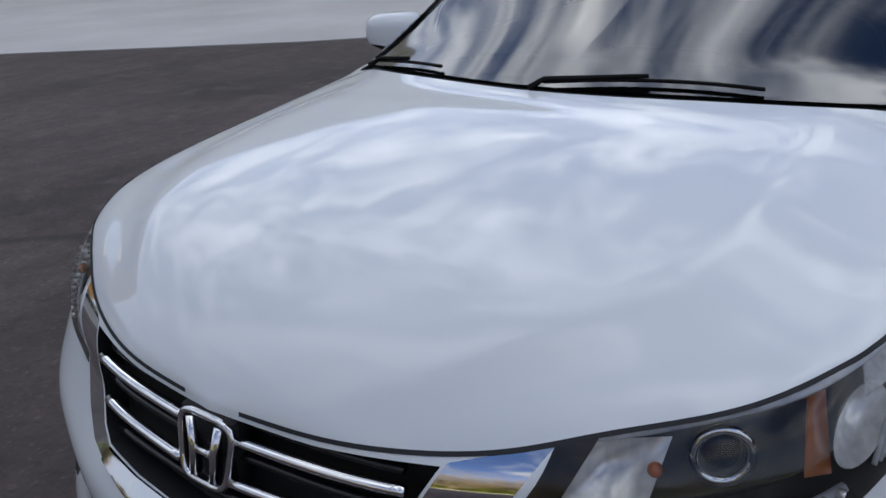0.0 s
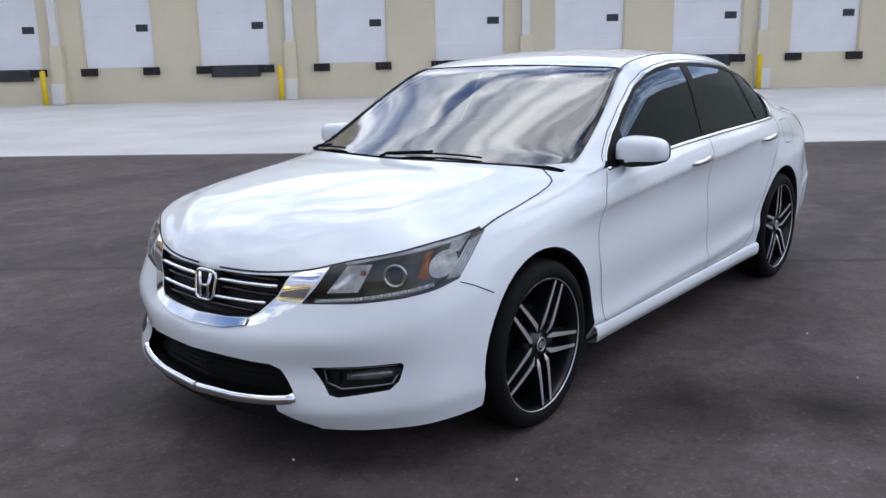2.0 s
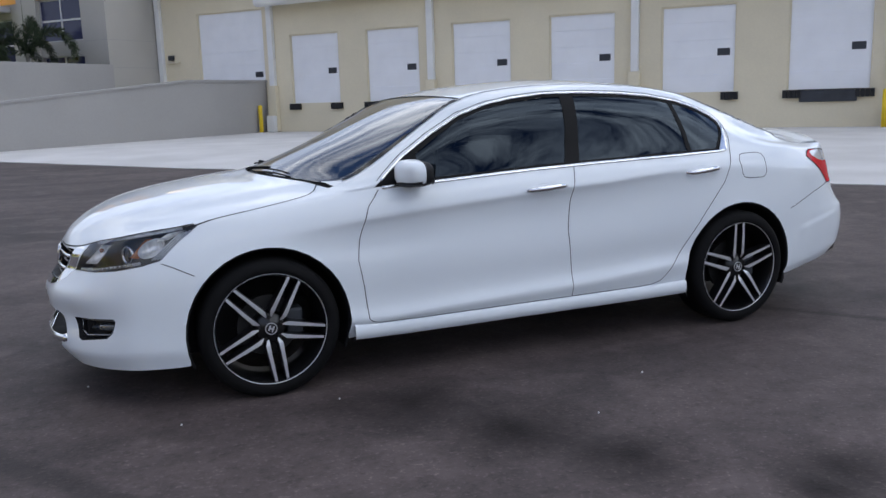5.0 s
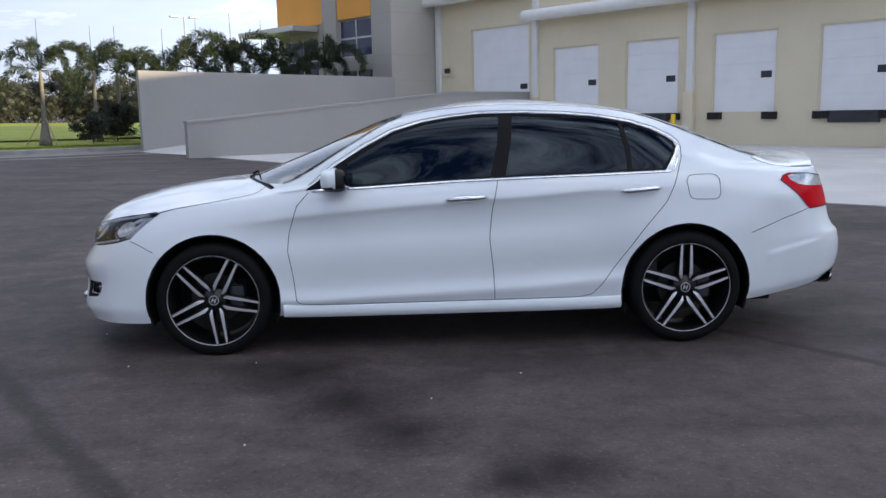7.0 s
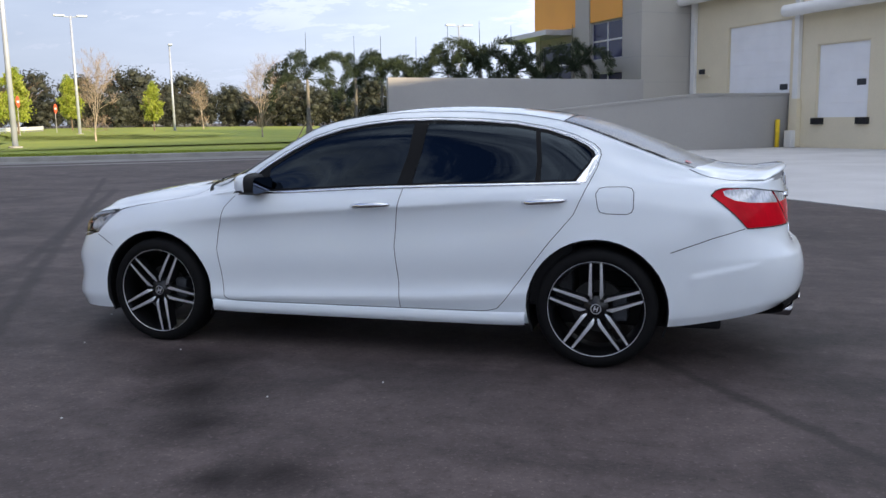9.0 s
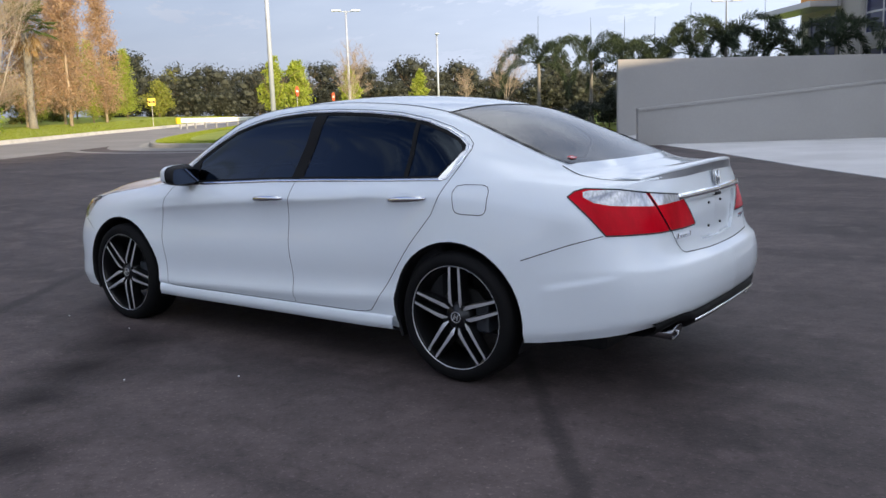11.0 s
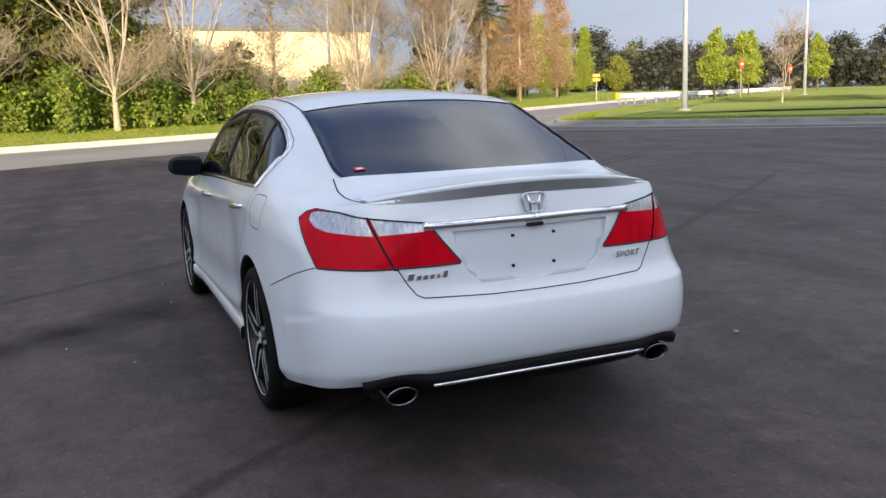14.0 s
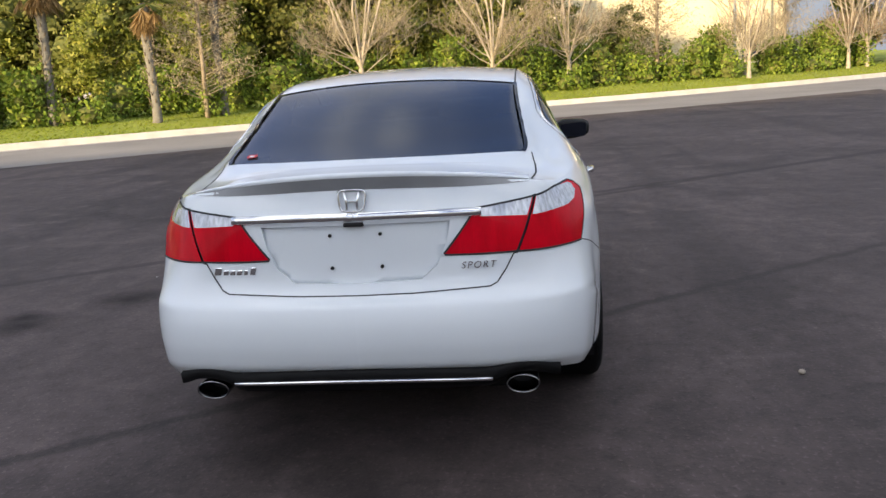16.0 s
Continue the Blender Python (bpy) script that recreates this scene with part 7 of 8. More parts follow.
def leaf_part(name, P, size, rng, material, parent, **kw):
    V, F = leaves(P, size, rng, **kw)
    me = bpy.data.meshes.new(name)
    me.from_pydata(V.tolist(), [], F.tolist())
    me.materials.append(material)
    ob = new(name, me)
    if parent is not None:
        ob.parent = parent
    return ob


def branches(rng, h, stems, spread, levels, start, kids, shrink, upright, low=0.24):
    """Limb paths of a tree: lists of points with radii."""
    out = []

    def grow(p, d, length, r, level):
        n = 4
        pts, rad = [p.copy()], [r]
        q, e = p.copy(), d.copy()
        for i in range(n):
            e = e + rng.normal(size=3) * 0.10
            e[2] += upright * 0.08
            e /= np.linalg.norm(e)
            q = q + e * length / n
            pts.append(q.copy())
            rad.append(r * (1 - 0.55 * (i + 1) / n))
        out.append((level, pts, rad))
        if level < levels:
            for k in range(kids[level]):
                t = 0.30 + 0.70 * rng.random()
                i = min(n - 1, int(t * n))
                base = pts[i] + (pts[i + 1] - pts[i]) * (t * n - i)
                side = rng.normal(size=3)
                side[2] = abs(side[2]) * 0.4
                side /= np.linalg.norm(side)
                nd = e * upright + side * (1 - upright * 0.55)
                nd /= np.linalg.norm(nd)
                grow(base, nd, length * shrink * (0.7 + 0.5 * rng.random()), rad[i] * 0.55, level + 1)
    base = np.array([0.0, 0.0, -0.1])
    top = np.array([0.0, 0.0, start])
    r0 = 0.010 * h + 0.018
    out.append((0, [base, base * 0.5 + top * 0.5, top], [r0 * 1.35, r0, r0 * 0.9]))
    for k in range(stems):
        a = 2 * math.pi * (k + rng.random() * 0.6) / stems
        d = np.array([math.cos(a) * spread, math.sin(a) * spread, 1.0])
        d /= np.linalg.norm(d)
        grow(top, d, (h - start) * (0.75 + 0.3 * rng.random()), r0 * 0.42, 1)
    for k in range(2 * stems):
        a = 2.4 * k + rng.random()
        d = np.array([math.cos(a), math.sin(a), 0.25 + 0.5 * rng.random()])
        d /= np.linalg.norm(d)
        grow(np.array([0.0, 0.0, start * (0.75 + 0.9 * rng.random())]), d, low * h * (0.7 + 0.5 * rng.random()), r0 * 0.2, 2)
    return out


def limb_part(name, limbs, material, parent, keep):
    bm = bmesh.new()
    for level, pts, rad in limbs:
        if keep(level):
            tube(bm, pts, [max(0.006, r) for r in rad], 7 if level < 2 else 4 if level < 3 else 3, caps=False)
    return part(name, bm, material, parent, smooth=True)


def tips(limbs, level):
    return np.array([p for lv, pts, _ in limbs if lv >= level for p in pts[1:]])


def bare_tree(seed, h, stems=6, spread=0.38, haze=M_LEAF_TAN, count=500):
    rng = np.random.default_rng(seed)
    limbs = branches(rng, h, stems, spread, 4, 0.14 * h, {1: 8, 2: 6, 3: 5}, 0.5, 0.6)
    t = empty("tree")
    limb_part("trunk", limbs, M_BARK_PALE, t, lambda lv: lv <= 2)
    limb_part("branchwork", limbs, M_TWIG, t, lambda lv: lv > 2)
    P = tips(limbs, 3)
    P = P[rng.integers(0, len(P), count)] + rng.normal(size=(count, 3)) * 0.2
    up = P * np.array([1, 1, 0.25]) / h + rng.normal(size=(count, 3)) * 0.25 + np.array([0, 0, 0.3])
    leaf_part("crown", P, 0.045 * h, rng, haze, t, aspect=0.032, along=up)
    return t


def cypress(seed, h, leaf, count=2600, bark=M_BARK, width=0.16, needle=0.16):
    rng = np.random.default_rng(seed)
    t = empty("tree")
    bm = bmesh.new()
    tube(bm, [(0, 0, -0.1), (0.02, 0, h * 0.3), (0.0, 0.03, h * 0.65), (0, 0, h)], [0.008 * h + 0.02, 0.006 * h + 0.010, 0.005 * h + 0.006, 0.008], 8)
    part("trunk", bm, bark, t, smooth=True)
    bm = bmesh.new()
    pts = []
    for k in range(150):
        z = h * (0.07 + 0.91 * (k + rng.random()) / 150)
        a = rng.random() * 2 * math.pi
        ln = h * width * (1.12 - z / h) ** 0.8 * (0.75 + 0.5 * rng.random())
        d = np.array([math.cos(a), math.sin(a), 0.30 + 0.25 * rng.random()])
        A = np.array([0, 0, z])
        B = A + d * ln * 0.5
        C = A + d * ln + np.array([0, 0, -0.06 * ln])
        tube(bm, [A, B, C], [0.009 + 0.003 * ln, 0.007, 0.004], 4, caps=False)
        for j in range(5):
            f = 0.25 + 0.7 * rng.random()
            p = A + d * ln * f
            q = p + rng.normal(size=3) * 0.16 * ln + np.array([0, 0, 0.03])
            tube(bm, [p, q], [0.006, 0.004], 3, caps=False)
            pts += [p + (q - p) * rng.random() for _ in range(3)]
        pts += [A + d * ln * f for f in rng.random(5)]
    part("branchwork", bm, bark, t, smooth=True)
    if count:
        P = np.array(pts)
        P = P[rng.integers(0, len(P), count)] + rng.normal(size=(count, 3)) * 0.17
        leaf_part("crown", P, needle, rng, leaf, t, aspect=0.22)
    return t


def broadleaf(seed, h, spread, leaf, clumps=30, per=150, low=0.22, size=0.24, cone=0.0):
    rng = np.random.default_rng(seed)
    limbs = branches(rng, h * 0.8, 5, 0.75, 2, 0.24 * h, {1: 4}, 0.55, 0.4)
    t = empty("tree")
    limb_part("trunk", limbs, M_BARK, t, lambda lv: True)
    P, blobs = [], []
    for k in range(clumps):
        u = rng.normal(size=3)
        u /= np.linalg.norm(u)
        f = rng.random() ** 0.45
        c = np.array([u[0] * spread * f, u[1] * spread * f, h * (low + (1 - low) * 0.5) + u[2] * h * (1 - low) * 0.5 * f])
        r = spread * (0.22 + 0.24 * rng.random())
        if cone:
            g = 1.15 - cone * (c[2] / h - low) / (1 - low)
            c[:2] *= g
            r *= 0.35 + 0.65 * g
        blobs.append((c, r * (0.45 if not cone else 0.3)))
        q = rng.normal(size=(per, 3))
        q /= np.linalg.norm(q, axis=1, keepdims=True)
        P.append(c + q * r * (0.35 + 0.95 * rng.random((per, 1))) * np.array([1, 1, 0.8]))
    P = np.concatenate(P)
    leaf_part("crown", P[P[:, 2] > 0.3], size, rng, leaf, t, aspect=0.6)
    core_part("inner_foliage", [b for b in blobs if b[0][2] > 0.6], t, M_CORE_HAZED if leaf in (M_LEAF_FAR, M_LEAF_FAR_DARK) else M_CORE)
    return t


def palm(seed, h, braces=True):
    """A foxtail palm: few long arching plumes, bushy all round their stems, and a thin upright spear."""
    rng = np.random.default_rng(seed)
    t = empty("palm_tree")
    bm = bmesh.new()
    prof = [(0.0, 0.27), (0.25, 0.22), (0.8, 0.13), (h * 0.5, 0.085), (h * 0.78, 0.072), (h * 0.80, 0.09), (h * 0.92, 0.06), (h * 0.97, 0.04)]
    tube(bm, [(0.03 * math.sin(z), 0.02 * math.cos(z), z - 0.1) for z, r in prof], [r for z, r in prof], 12)
    part("trunk", bm, M_BARK_PALM, t, smooth=True)
    if braces:
        for k in range(3):
            a = 2.1 * k + rng.random()
            bm = bmesh.new()
            cyl(bm, (0.75 * math.cos(a), 0.75 * math.sin(a), -0.12), (0.10 * math.cos(a), 0.10 * math.sin(a), 1.0), 0.025, seg=6)
            part("brace", bm, M_STAKE, t)
    n = 8
    for k in range(n):
        a = 2 * math.pi * (k + 0.7 * rng.random()) / n
        low = k % 4 == 3
        ln = (2.0 if low else 2.5) + 0.6 * rng.random()
        p = np.array([0, 0, h * 0.93])
        d = np.array([math.cos(a), math.sin(a), (0.1 if low else 1.3) + 1.3 * rng.random()])
        d /= np.linalg.norm(d)
        path, pts, along = [p.copy()], [], []
        for i in range(10):
            d[2] -= 0.06 + 0.062 * i
            d /= np.linalg.norm(d)
            p = p + d * ln / 10
            path.append(p.copy())
        for i in range(1, 11):
            step = path[i] - path[i - 1]
            e = step / np.linalg.norm(step)
            for j in range(64 if i > 2 else 20):
                c = path[i - 1] + step * rng.random()
                w = rng.normal(size=3)
                w -= e * w.dot(e)
                w /= np.linalg.norm(w)
                w = w + e * 0.8 + np.array([0, 0, -0.25])
                w /= np.linalg.norm(w)
                pts.append(c + w * 0.15)
                along.append(w)
        plume = leaf_part("frond", pts, 0.29, rng, M_FROND, t, aspect=0.075, along=along, jitter=0.3)
        bm = bmesh.new()
        tube(bm, path, [0.024 - 0.0018 * i for i in range(11)], 4, caps=False)
        part("stem", bm, M_FROND, plume, smooth=True)
    bm = bmesh.new()
    tube(bm, [(0, 0, h * 0.95), (0.01, 0, h * 0.95 + 1.0), (0.03, 0.0, h * 0.95 + 2.0)], [0.022, 0.014, 0.008], 5)
    part("spear", bm, M_FROND, t, smooth=True)
    return t


def sabal(seed, h, skirt=True):
    rng = np.random.default_rng(seed)
    t = empty("palm_tree")
    bm = bmesh.new()
    prof = [(0.0, 0.23), (0.3, 0.19), (1.0, 0.16), (h * 0.55, 0.16), (h * 0.8, 0.20), (h, 0.16)]
    tube(bm, [(0.04 * math.sin(z * 1.3), 0.03 * math.cos(z), z - 0.1) for z, r in prof], [r for z, r in prof], 12)
    part("trunk", bm, M_BARK_PALM, t, smooth=True)
    bm = bmesh.new()
    for k in range(70):
        z = 0.5 + (h - 0.6) * k / 70
        a = 2.4 * k
        r = 0.165
        p = Vector((r * math.cos(a), r * math.sin(a), z))
        q = p + Vector((0.10 * math.cos(a), 0.10 * math.sin(a), 0.16))
        tube(bm, [p, q], [0.026, 0.015], 4)
    tagged(part("boot_sheath", bm, M_BARK, t), kind="stuff")

    def fans(n, lift0, lift1, ln, mat_, name, droop):
        pts, along = [], []
        bm = bmesh.new()
        for k in range(n):
            a = rng.random() * 2 * math.pi
            e = lift0 + (lift1 - lift0) * rng.random()
            d = np.array([math.cos(a) * math.cos(e), math.sin(a) * math.cos(e), math.sin(e)])
            base = np.array([0, 0, h - 0.05])
            hub = base + d * ln * (0.75 + 0.3 * rng.random())
            tube(bm, [base, base + d * ln * 0.4, hub], [0.02, 0.014, 0.01], 4, caps=False)
            s = np.cross(d, [0, 0, 1.0])
            s /= max(np.linalg.norm(s), 1e-6)
            for j in range(26):
                b = (j / 25 - 0.5) * 3.6
                w = d * math.cos(b) + s * math.sin(b) + np.array([0, 0, -droop * (0.5 + 0.5 * rng.random())])
                w /= np.linalg.norm(w)
                L_ = 0.75 * (1 - 0.18 * abs(b))
                pts.append(hub + w * L_ * 0.5)
                along.append(w)
        crown = leaf_part(name, pts, 0.75, rng, mat_, t, aspect=0.07, along=along, jitter=0.2)
        part("stem", bm, mat_, crown, smooth=True)
    fans(22, -0.25, 1.25, 1.0, M_FROND_LIGHT, "crown", 0.45)
    if skirt:
        fans(12, -1.2, -0.5, 0.8, M_FROND_DEAD, "skirt", 1.2)
    return t


def put(thing, x, y, scale=1.0, turn=0.0, up=0.0):
    m = pose(x, y, ground_z(x, y) + up, 0, 0, turn)
    thing.matrix_basis = m @ Matrix.Diagonal((scale, scale, scale, 1))
    return thing


def again(src, x, y, scale=1.0, turn=0.0, up=0.0):
    c = copy_thing(src, pose(x, y, ground_z(x, y) + up, 0, 0, turn))
    c.scale = (scale, scale, scale)
    return c


def verge_up(o):
    return 0.22 + 0.3 * min(1.0, max(0.0, (o - 1) / 4))


# grass: tufts standing on the lawn and the verge
M_BLADE = leaf_mat("grass_blade", (0.19, 0.25, 0.028), (0.26, 0.30, 0.042), (0.22, 0.275, 0.034), 0.3)


def tufts(seed, line_, o0, o1, count, lift):
    rng = np.random.default_rng(seed)
    A = np.array([p[:] for p in line_])
    T = np.gradient(A, axis=0)
    ln = np.linalg.norm(T, axis=1)
    T /= ln[:, None]
    i = rng.choice(len(A) - 1, count, p=ln[:-1] / ln[:-1].sum())
    f = rng.random((count, 1))
    q = A[i] + (A[i + 1] - A[i]) * f
    o = o0 + (o1 - o0) * rng.random((count, 1)) ** 1.4
    q = q + np.stack([-T[i, 1], T[i, 0]], 1) * o
    z = np.array([ground_z(x, y) + lift(abs(w)) for (x, y), w in zip(q.tolist(), o[:, 0].tolist())])
    a = rng.random(count) * 2 * math.pi
    h, w = 0.018 + 0.022 * rng.random(count), 0.03 + 0.03 * rng.random(count)
    V = np.empty((count, 3, 3))
    for k, sg in ((0, -1), (1, 1)):
        V[:, k, 0], V[:, k, 1], V[:, k, 2] = q[:, 0] + sg * w * np.cos(a), q[:, 1] + sg * w * np.sin(a), z - 0.01
    V[:, 2, 0], V[:, 2, 1], V[:, 2, 2] = q[:, 0] + 0.05 * np.sin(3 * a), q[:, 1] + 0.05 * np.cos(5 * a), z + h
    me = bpy.data.meshes.new("grass")
    me.from_pydata(V.reshape(-1, 3).tolist(), [], np.arange(3 * count).reshape(-1, 3).tolist())
    me.materials.append(M_BLADE)
    tagged(new("grass", me), "mown green grass standing in short tufts", "grass", kind="stuff")


tufts(71, LAWN_KERB, -0.25, -1.6, 60000, lambda o: float(np.interp(o, (0.2, 1.0, 3.0, 8.0, 16.0, 70.0), (0.17, 0.2, 0.26, 0.34, 0.36, 0.33))))
tufts(72, TREE_KERB, 0.25, 6.0, 60000, lambda o: float(np.interp(o, (0.2, 1.0, 2.5, 5.0, 12.0), (0.175, 0.22, 0.36, 0.5, 0.6))))


# hedge along the kerb
def hedge():
    rng = np.random.default_rng(5)
    P, blobs = [], []
    for i in range(len(TREE_KERB) - 1):
        a, b = TREE_KERB[i], TREE_KERB[i + 1]
        if a.y < -48 or a.y > 22:
            continue
        ln = (b - a).length
        d = (b - a).normalized()
        s = Vector((-d.y, d.x))
        for k in range(max(1, int(ln * 2.6))):
            f = rng.random()
            o = 3.0 + 2.8 * rng.random()
            c = a + (b - a) * f + s * o
            hh = 0.25 + 1.9 * max(0.0, 0.45 + noise.noise(Vector((c.x * 0.42, c.y * 0.42, 1.0)))) + 0.35 * rng.random() + (0.3 if o > 4.2 else 0)
            r = 0.5 + 0.3 * rng.random()
            z0 = ground_z(c.x, c.y) + verge_up(o)
            for lv in np.arange(0.3, max(0.6, hh), 0.5):
                q = rng.normal(size=(230, 3))
                q /= np.linalg.norm(q, axis=1, keepdims=True)
                m = np.array([c.x, c.y, z0 + lv])
                P.append(m + q * r * (0.45 + 0.75 * rng.random((230, 1))) * np.array([1, 1, 0.8]))
                blobs.append((m, r * 0.5))
    P = np.concatenate(P)
    ob = leaf_part("hedge", P, 0.16, rng, M_LEAF_HEDGE, None, aspect=0.6)
    tagged(ob, "dense bright green hedge of shrubs behind the kerb", "hedge", kind="stuff")
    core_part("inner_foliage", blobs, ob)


hedge()

# trees behind the kerb
bares = [bare_tree(11, 9.4, 7, 0.32, M_LEAF_TAN, 9000), bare_tree(12, 8.6, 6, 0.36, M_LEAF_TAN, 9000), bare_tree(13, 6.4, 5, 0.30, M_LEAF_PINK, 4000)]
cyps = [cypress(21, 10.5, M_LEAF_TAN, 9000, M_TWIG, 0.19, 0.15), cypress(22, 11.5, M_LEAF_BROWN, 26000, M_TWIG, 0.17, 0.17), cypress(23, 9.5, M_LEAF_BROWN, 18000, M_TWIG, 0.17, 0.16), cypress(24, 8.0, M_LEAF_YOUNG, 14000, M_BARK, 0.19, 0.2)]
sabals = [sabal(31, 4.6), sabal(32, 5.6), sabal(33, 4.0, False)]
greens = [broadleaf(41, 9.5, 3.4, M_LEAF, 62, 190, 0.04), broadleaf(42, 8.0, 3.0, M_LEAF_DARK, 56, 190, 0.04), broadleaf(43, 7.0, 2.6, M_LEAF, 52, 180, 0.04), broadleaf(44, 9.0, 3.8, M_LEAF_DARK, 66, 190, 0.04)]
TREES = [  # kind, which, x, y, scale, behind the kerb
    ("sabal", 1, -20.98, -14.33, 0.78, 4.0), ("sabal", 0, -21.28, -11.05, 0.83, 2.4), ("cypress", 0, -22.40, -9.78, 0.82, 2.6), ("sabal", 1, -23.30, -9.52, 0.83, 3.2),
    ("bare", 0, -26.22, -5.18, 1.00, 3.4), ("bare", 1, -27.87, -0.38, 1.05, 2.8), ("bare", 0, -30.41, 2.67, 0.91, 3.5), ("cypress", 0, -34.22, 6.82, 0.94, 4.5), ("bare", 1, -34.57, 10.93, 0.85, 2.4),
    ("bare", 2, -36.96, 11.37, 1.01, 4.0), ("cypress", 0, -39.80, 14.01, 0.82, 4.5), ("bare", 2, -40.81, 17.51, 1.14, 3.0), ("bare", 0, -42.38, 19.05, 0.83, 3.2), ("sabal", 1, -45.31, 19.71, 1.13, 5.0), ("sabal", 0, -47.53, 23.95, 1.33, 4.0),
    ("cypress", 1, -51.18, 28.65, 1.13, 4.0), ("cypress", 2, -49.22, 24.48, 1.12, 5.0), ("cypress", 2, -55.27, 30.63, 1.22, 6.0), ("cypress", 1, -51.21, 22.16, 1.05, 8.0), ("cypress", 2, -58.12, 35.88, 1.18, 5.0),
    ("bare", 2, -18.22, -16.77, 0.89, 3.0), ("cypress", 0, -19.78, -18.26, 0.72, 5.0), ("sabal", 1, -17.90, -20.66, 0.78, 4.0)]
used = set()
for kind, k, x, y, sc, o in TREES:
    src = {"sabal": sabals, "cypress": cyps, "bare": bares}[kind][k]
    turn = (x * 37 + y * 53) % 360
    ob = put(src, x, y, sc, turn, verge_up(o)) if (kind, k) not in used else again(src, x, y, sc, turn, verge_up(o))
    used.add((kind, k))
    label = {"sabal": "cabbage palm with fan fronds and a shaggy boot-covered trunk", "cypress": "slender conical tree with russet winter needles" if k else "slender conical tree, nearly bare and tan", "bare": "leafless multi-stemmed tree with pale bark" if k < 2 else "small leafless tree with pinkish twig tips"}[kind]
    tagged(ob, label, "palm tree" if kind == "sabal" else "tree", "trees along the hedge")
if ("sabal", 2) not in used:
    for o in (sabals[2], *list(sabals[2].children_recursive)):
        bpy.data.objects.remove(o)

# green wood behind
k = 0
for x, y, sc in ((-35.06, -34.84, 1.18), (-33.63, -26.32, 1.07), (-34.45, -21.50, 1.02), (-36.33, -16.12, 1.18), (-33.44, -12.57, 0.86), (-34.53, -9.35, 0.96), (-38.07, -5.96, 1.18), (-35.98, -3.78, 0.91), (-37.40, -0.76, 0.96), (-40.53, -13.35, 1.34), (-39.81, -21.89, 1.39), (-43.45, -6.89, 1.34), (-41.85, -29.31, 1.39), (-45.73, -15.88, 1.50), (-46.01, -25.47, 1.50), (-39.98, -38.44, 1.39), (-47.51, -2.53, 1.07), (-37.50, -26.76, 1.18), (-42.59, -18.09, 1.28), (-31.45, -17.63, 0.66), (-32.47, -23.26, 0.71), (-39.37, 2.41, 0.54), (-41.49, 5.98, 0.45),
                 (-51.07, 21.29, 0.64), (-54.25, 27.71, 0.54), (-59.05, 29.34, 0.75), (-58.62, 35.02, 0.54), (-63.97, 39.73, 0.64), (-70.28, 44.12, 0.66), (-67.17, 36.55, 0.80), (-76.73, 50.43, 0.80), (-83.07, 59.07, 0.86), (-74.55, 42.01, 0.91), (-89.51, 65.46, 0.96), (-85.14, 51.85, 0.96), (-97.87, 72.08, 1.02), (-62.36, 32.37, 0.75), (-70.91, 38.80, 0.91), (-79.47, 46.29, 0.96), (-94.44, 60.20, 1.07)):
    src = greens[(0, 1, 3, 2)[k % 4]] if k < 24 or k % 2 else cyps[3]
    if src is cyps[3]:
        ob = put(src, x, y, sc * 1.15, 40 * k, 0.4) if k == 24 else again(src, x, y, sc * 1.15, 40 * k, 0.4)
        tagged(ob, "feathery conical tree in fresh yellow-green leaf", "tree", "green trees behind the hedge")
        k += 1
        continue
    sc *= 0.74 if x < -56 else 1.0
    ob = put(src, x, y, sc, 40 * k, 0.4) if k < 4 else again(src, x, y, sc, 40 * k, 0.4)
    tagged(ob, "leafy evergreen tree in the belt behind the hedge", "tree", "green trees behind the hedge")
    k += 1

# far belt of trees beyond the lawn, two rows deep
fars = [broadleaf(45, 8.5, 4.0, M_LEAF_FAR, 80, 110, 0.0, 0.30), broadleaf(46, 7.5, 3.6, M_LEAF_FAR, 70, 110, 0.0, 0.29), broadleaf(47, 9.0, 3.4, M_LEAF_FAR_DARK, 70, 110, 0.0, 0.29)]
k = 0
for row, (off, step) in enumerate(((0.0, 3.6), (8.0, 5.0))):
    belt = smooth_line([(-90.97, 55.93), (-82.74, 70.78), (-74.75, 86.47), (-60.39, 99.75), (-41.80, 105.56), (-19.94, 107.98), (0.43, 107.92)], 10)
    run = 0.0
    for a, b in zip(belt, belt[1:]):
        run += (b - a).length
        if run < step:
            continue
        run = 0.0
        out_ = Vector((b.y - a.y, a.x - b.x)).normalized()
        if out_.dot(a) < 0:
            out_ = -out_
        x, y = a + out_ * (off + 2.0 * math.sin(5.3 * k))
        sc = (0.56 if row == 0 else 0.78) + 0.26 * ((k * 37) % 10) / 10
        src = fars[(0, 1, 2, 1, 0)[k % 5]]
        ob = put(src, x, y, sc, 67 * k, 0.0) if k < 3 else again(src, x, y, sc, 67 * k, 0.0)
        tagged(ob, "dark leafy tree in the far belt", "tree", "far trees beyond the lawn")
        k += 1

# palms on the lawn and behind the wall
palms = [palm(51, 3.1), palm(52, 3.4), palm(53, 2.8)]
PALMS = [(0, -14.19, 27.98, 0.95, 0.34), (1, -13.42, 31.5, 0.92, 0.36), (0, -14.3, 37.2, 1.08, 0.36), (2, -10.5, 31.7, 1.02, 0.3), (0, -9.35, 32.9, 1.08, 0.3), (1, -7.87, 33.2, 1.06, 0.3), (0, -6.9, 35.6, 1.12, 0.3), (2, -5.7, 36.8, 1.08, 0.3), (1, -4.02, 36.0, 1.07, 0.2)]
seen = set()
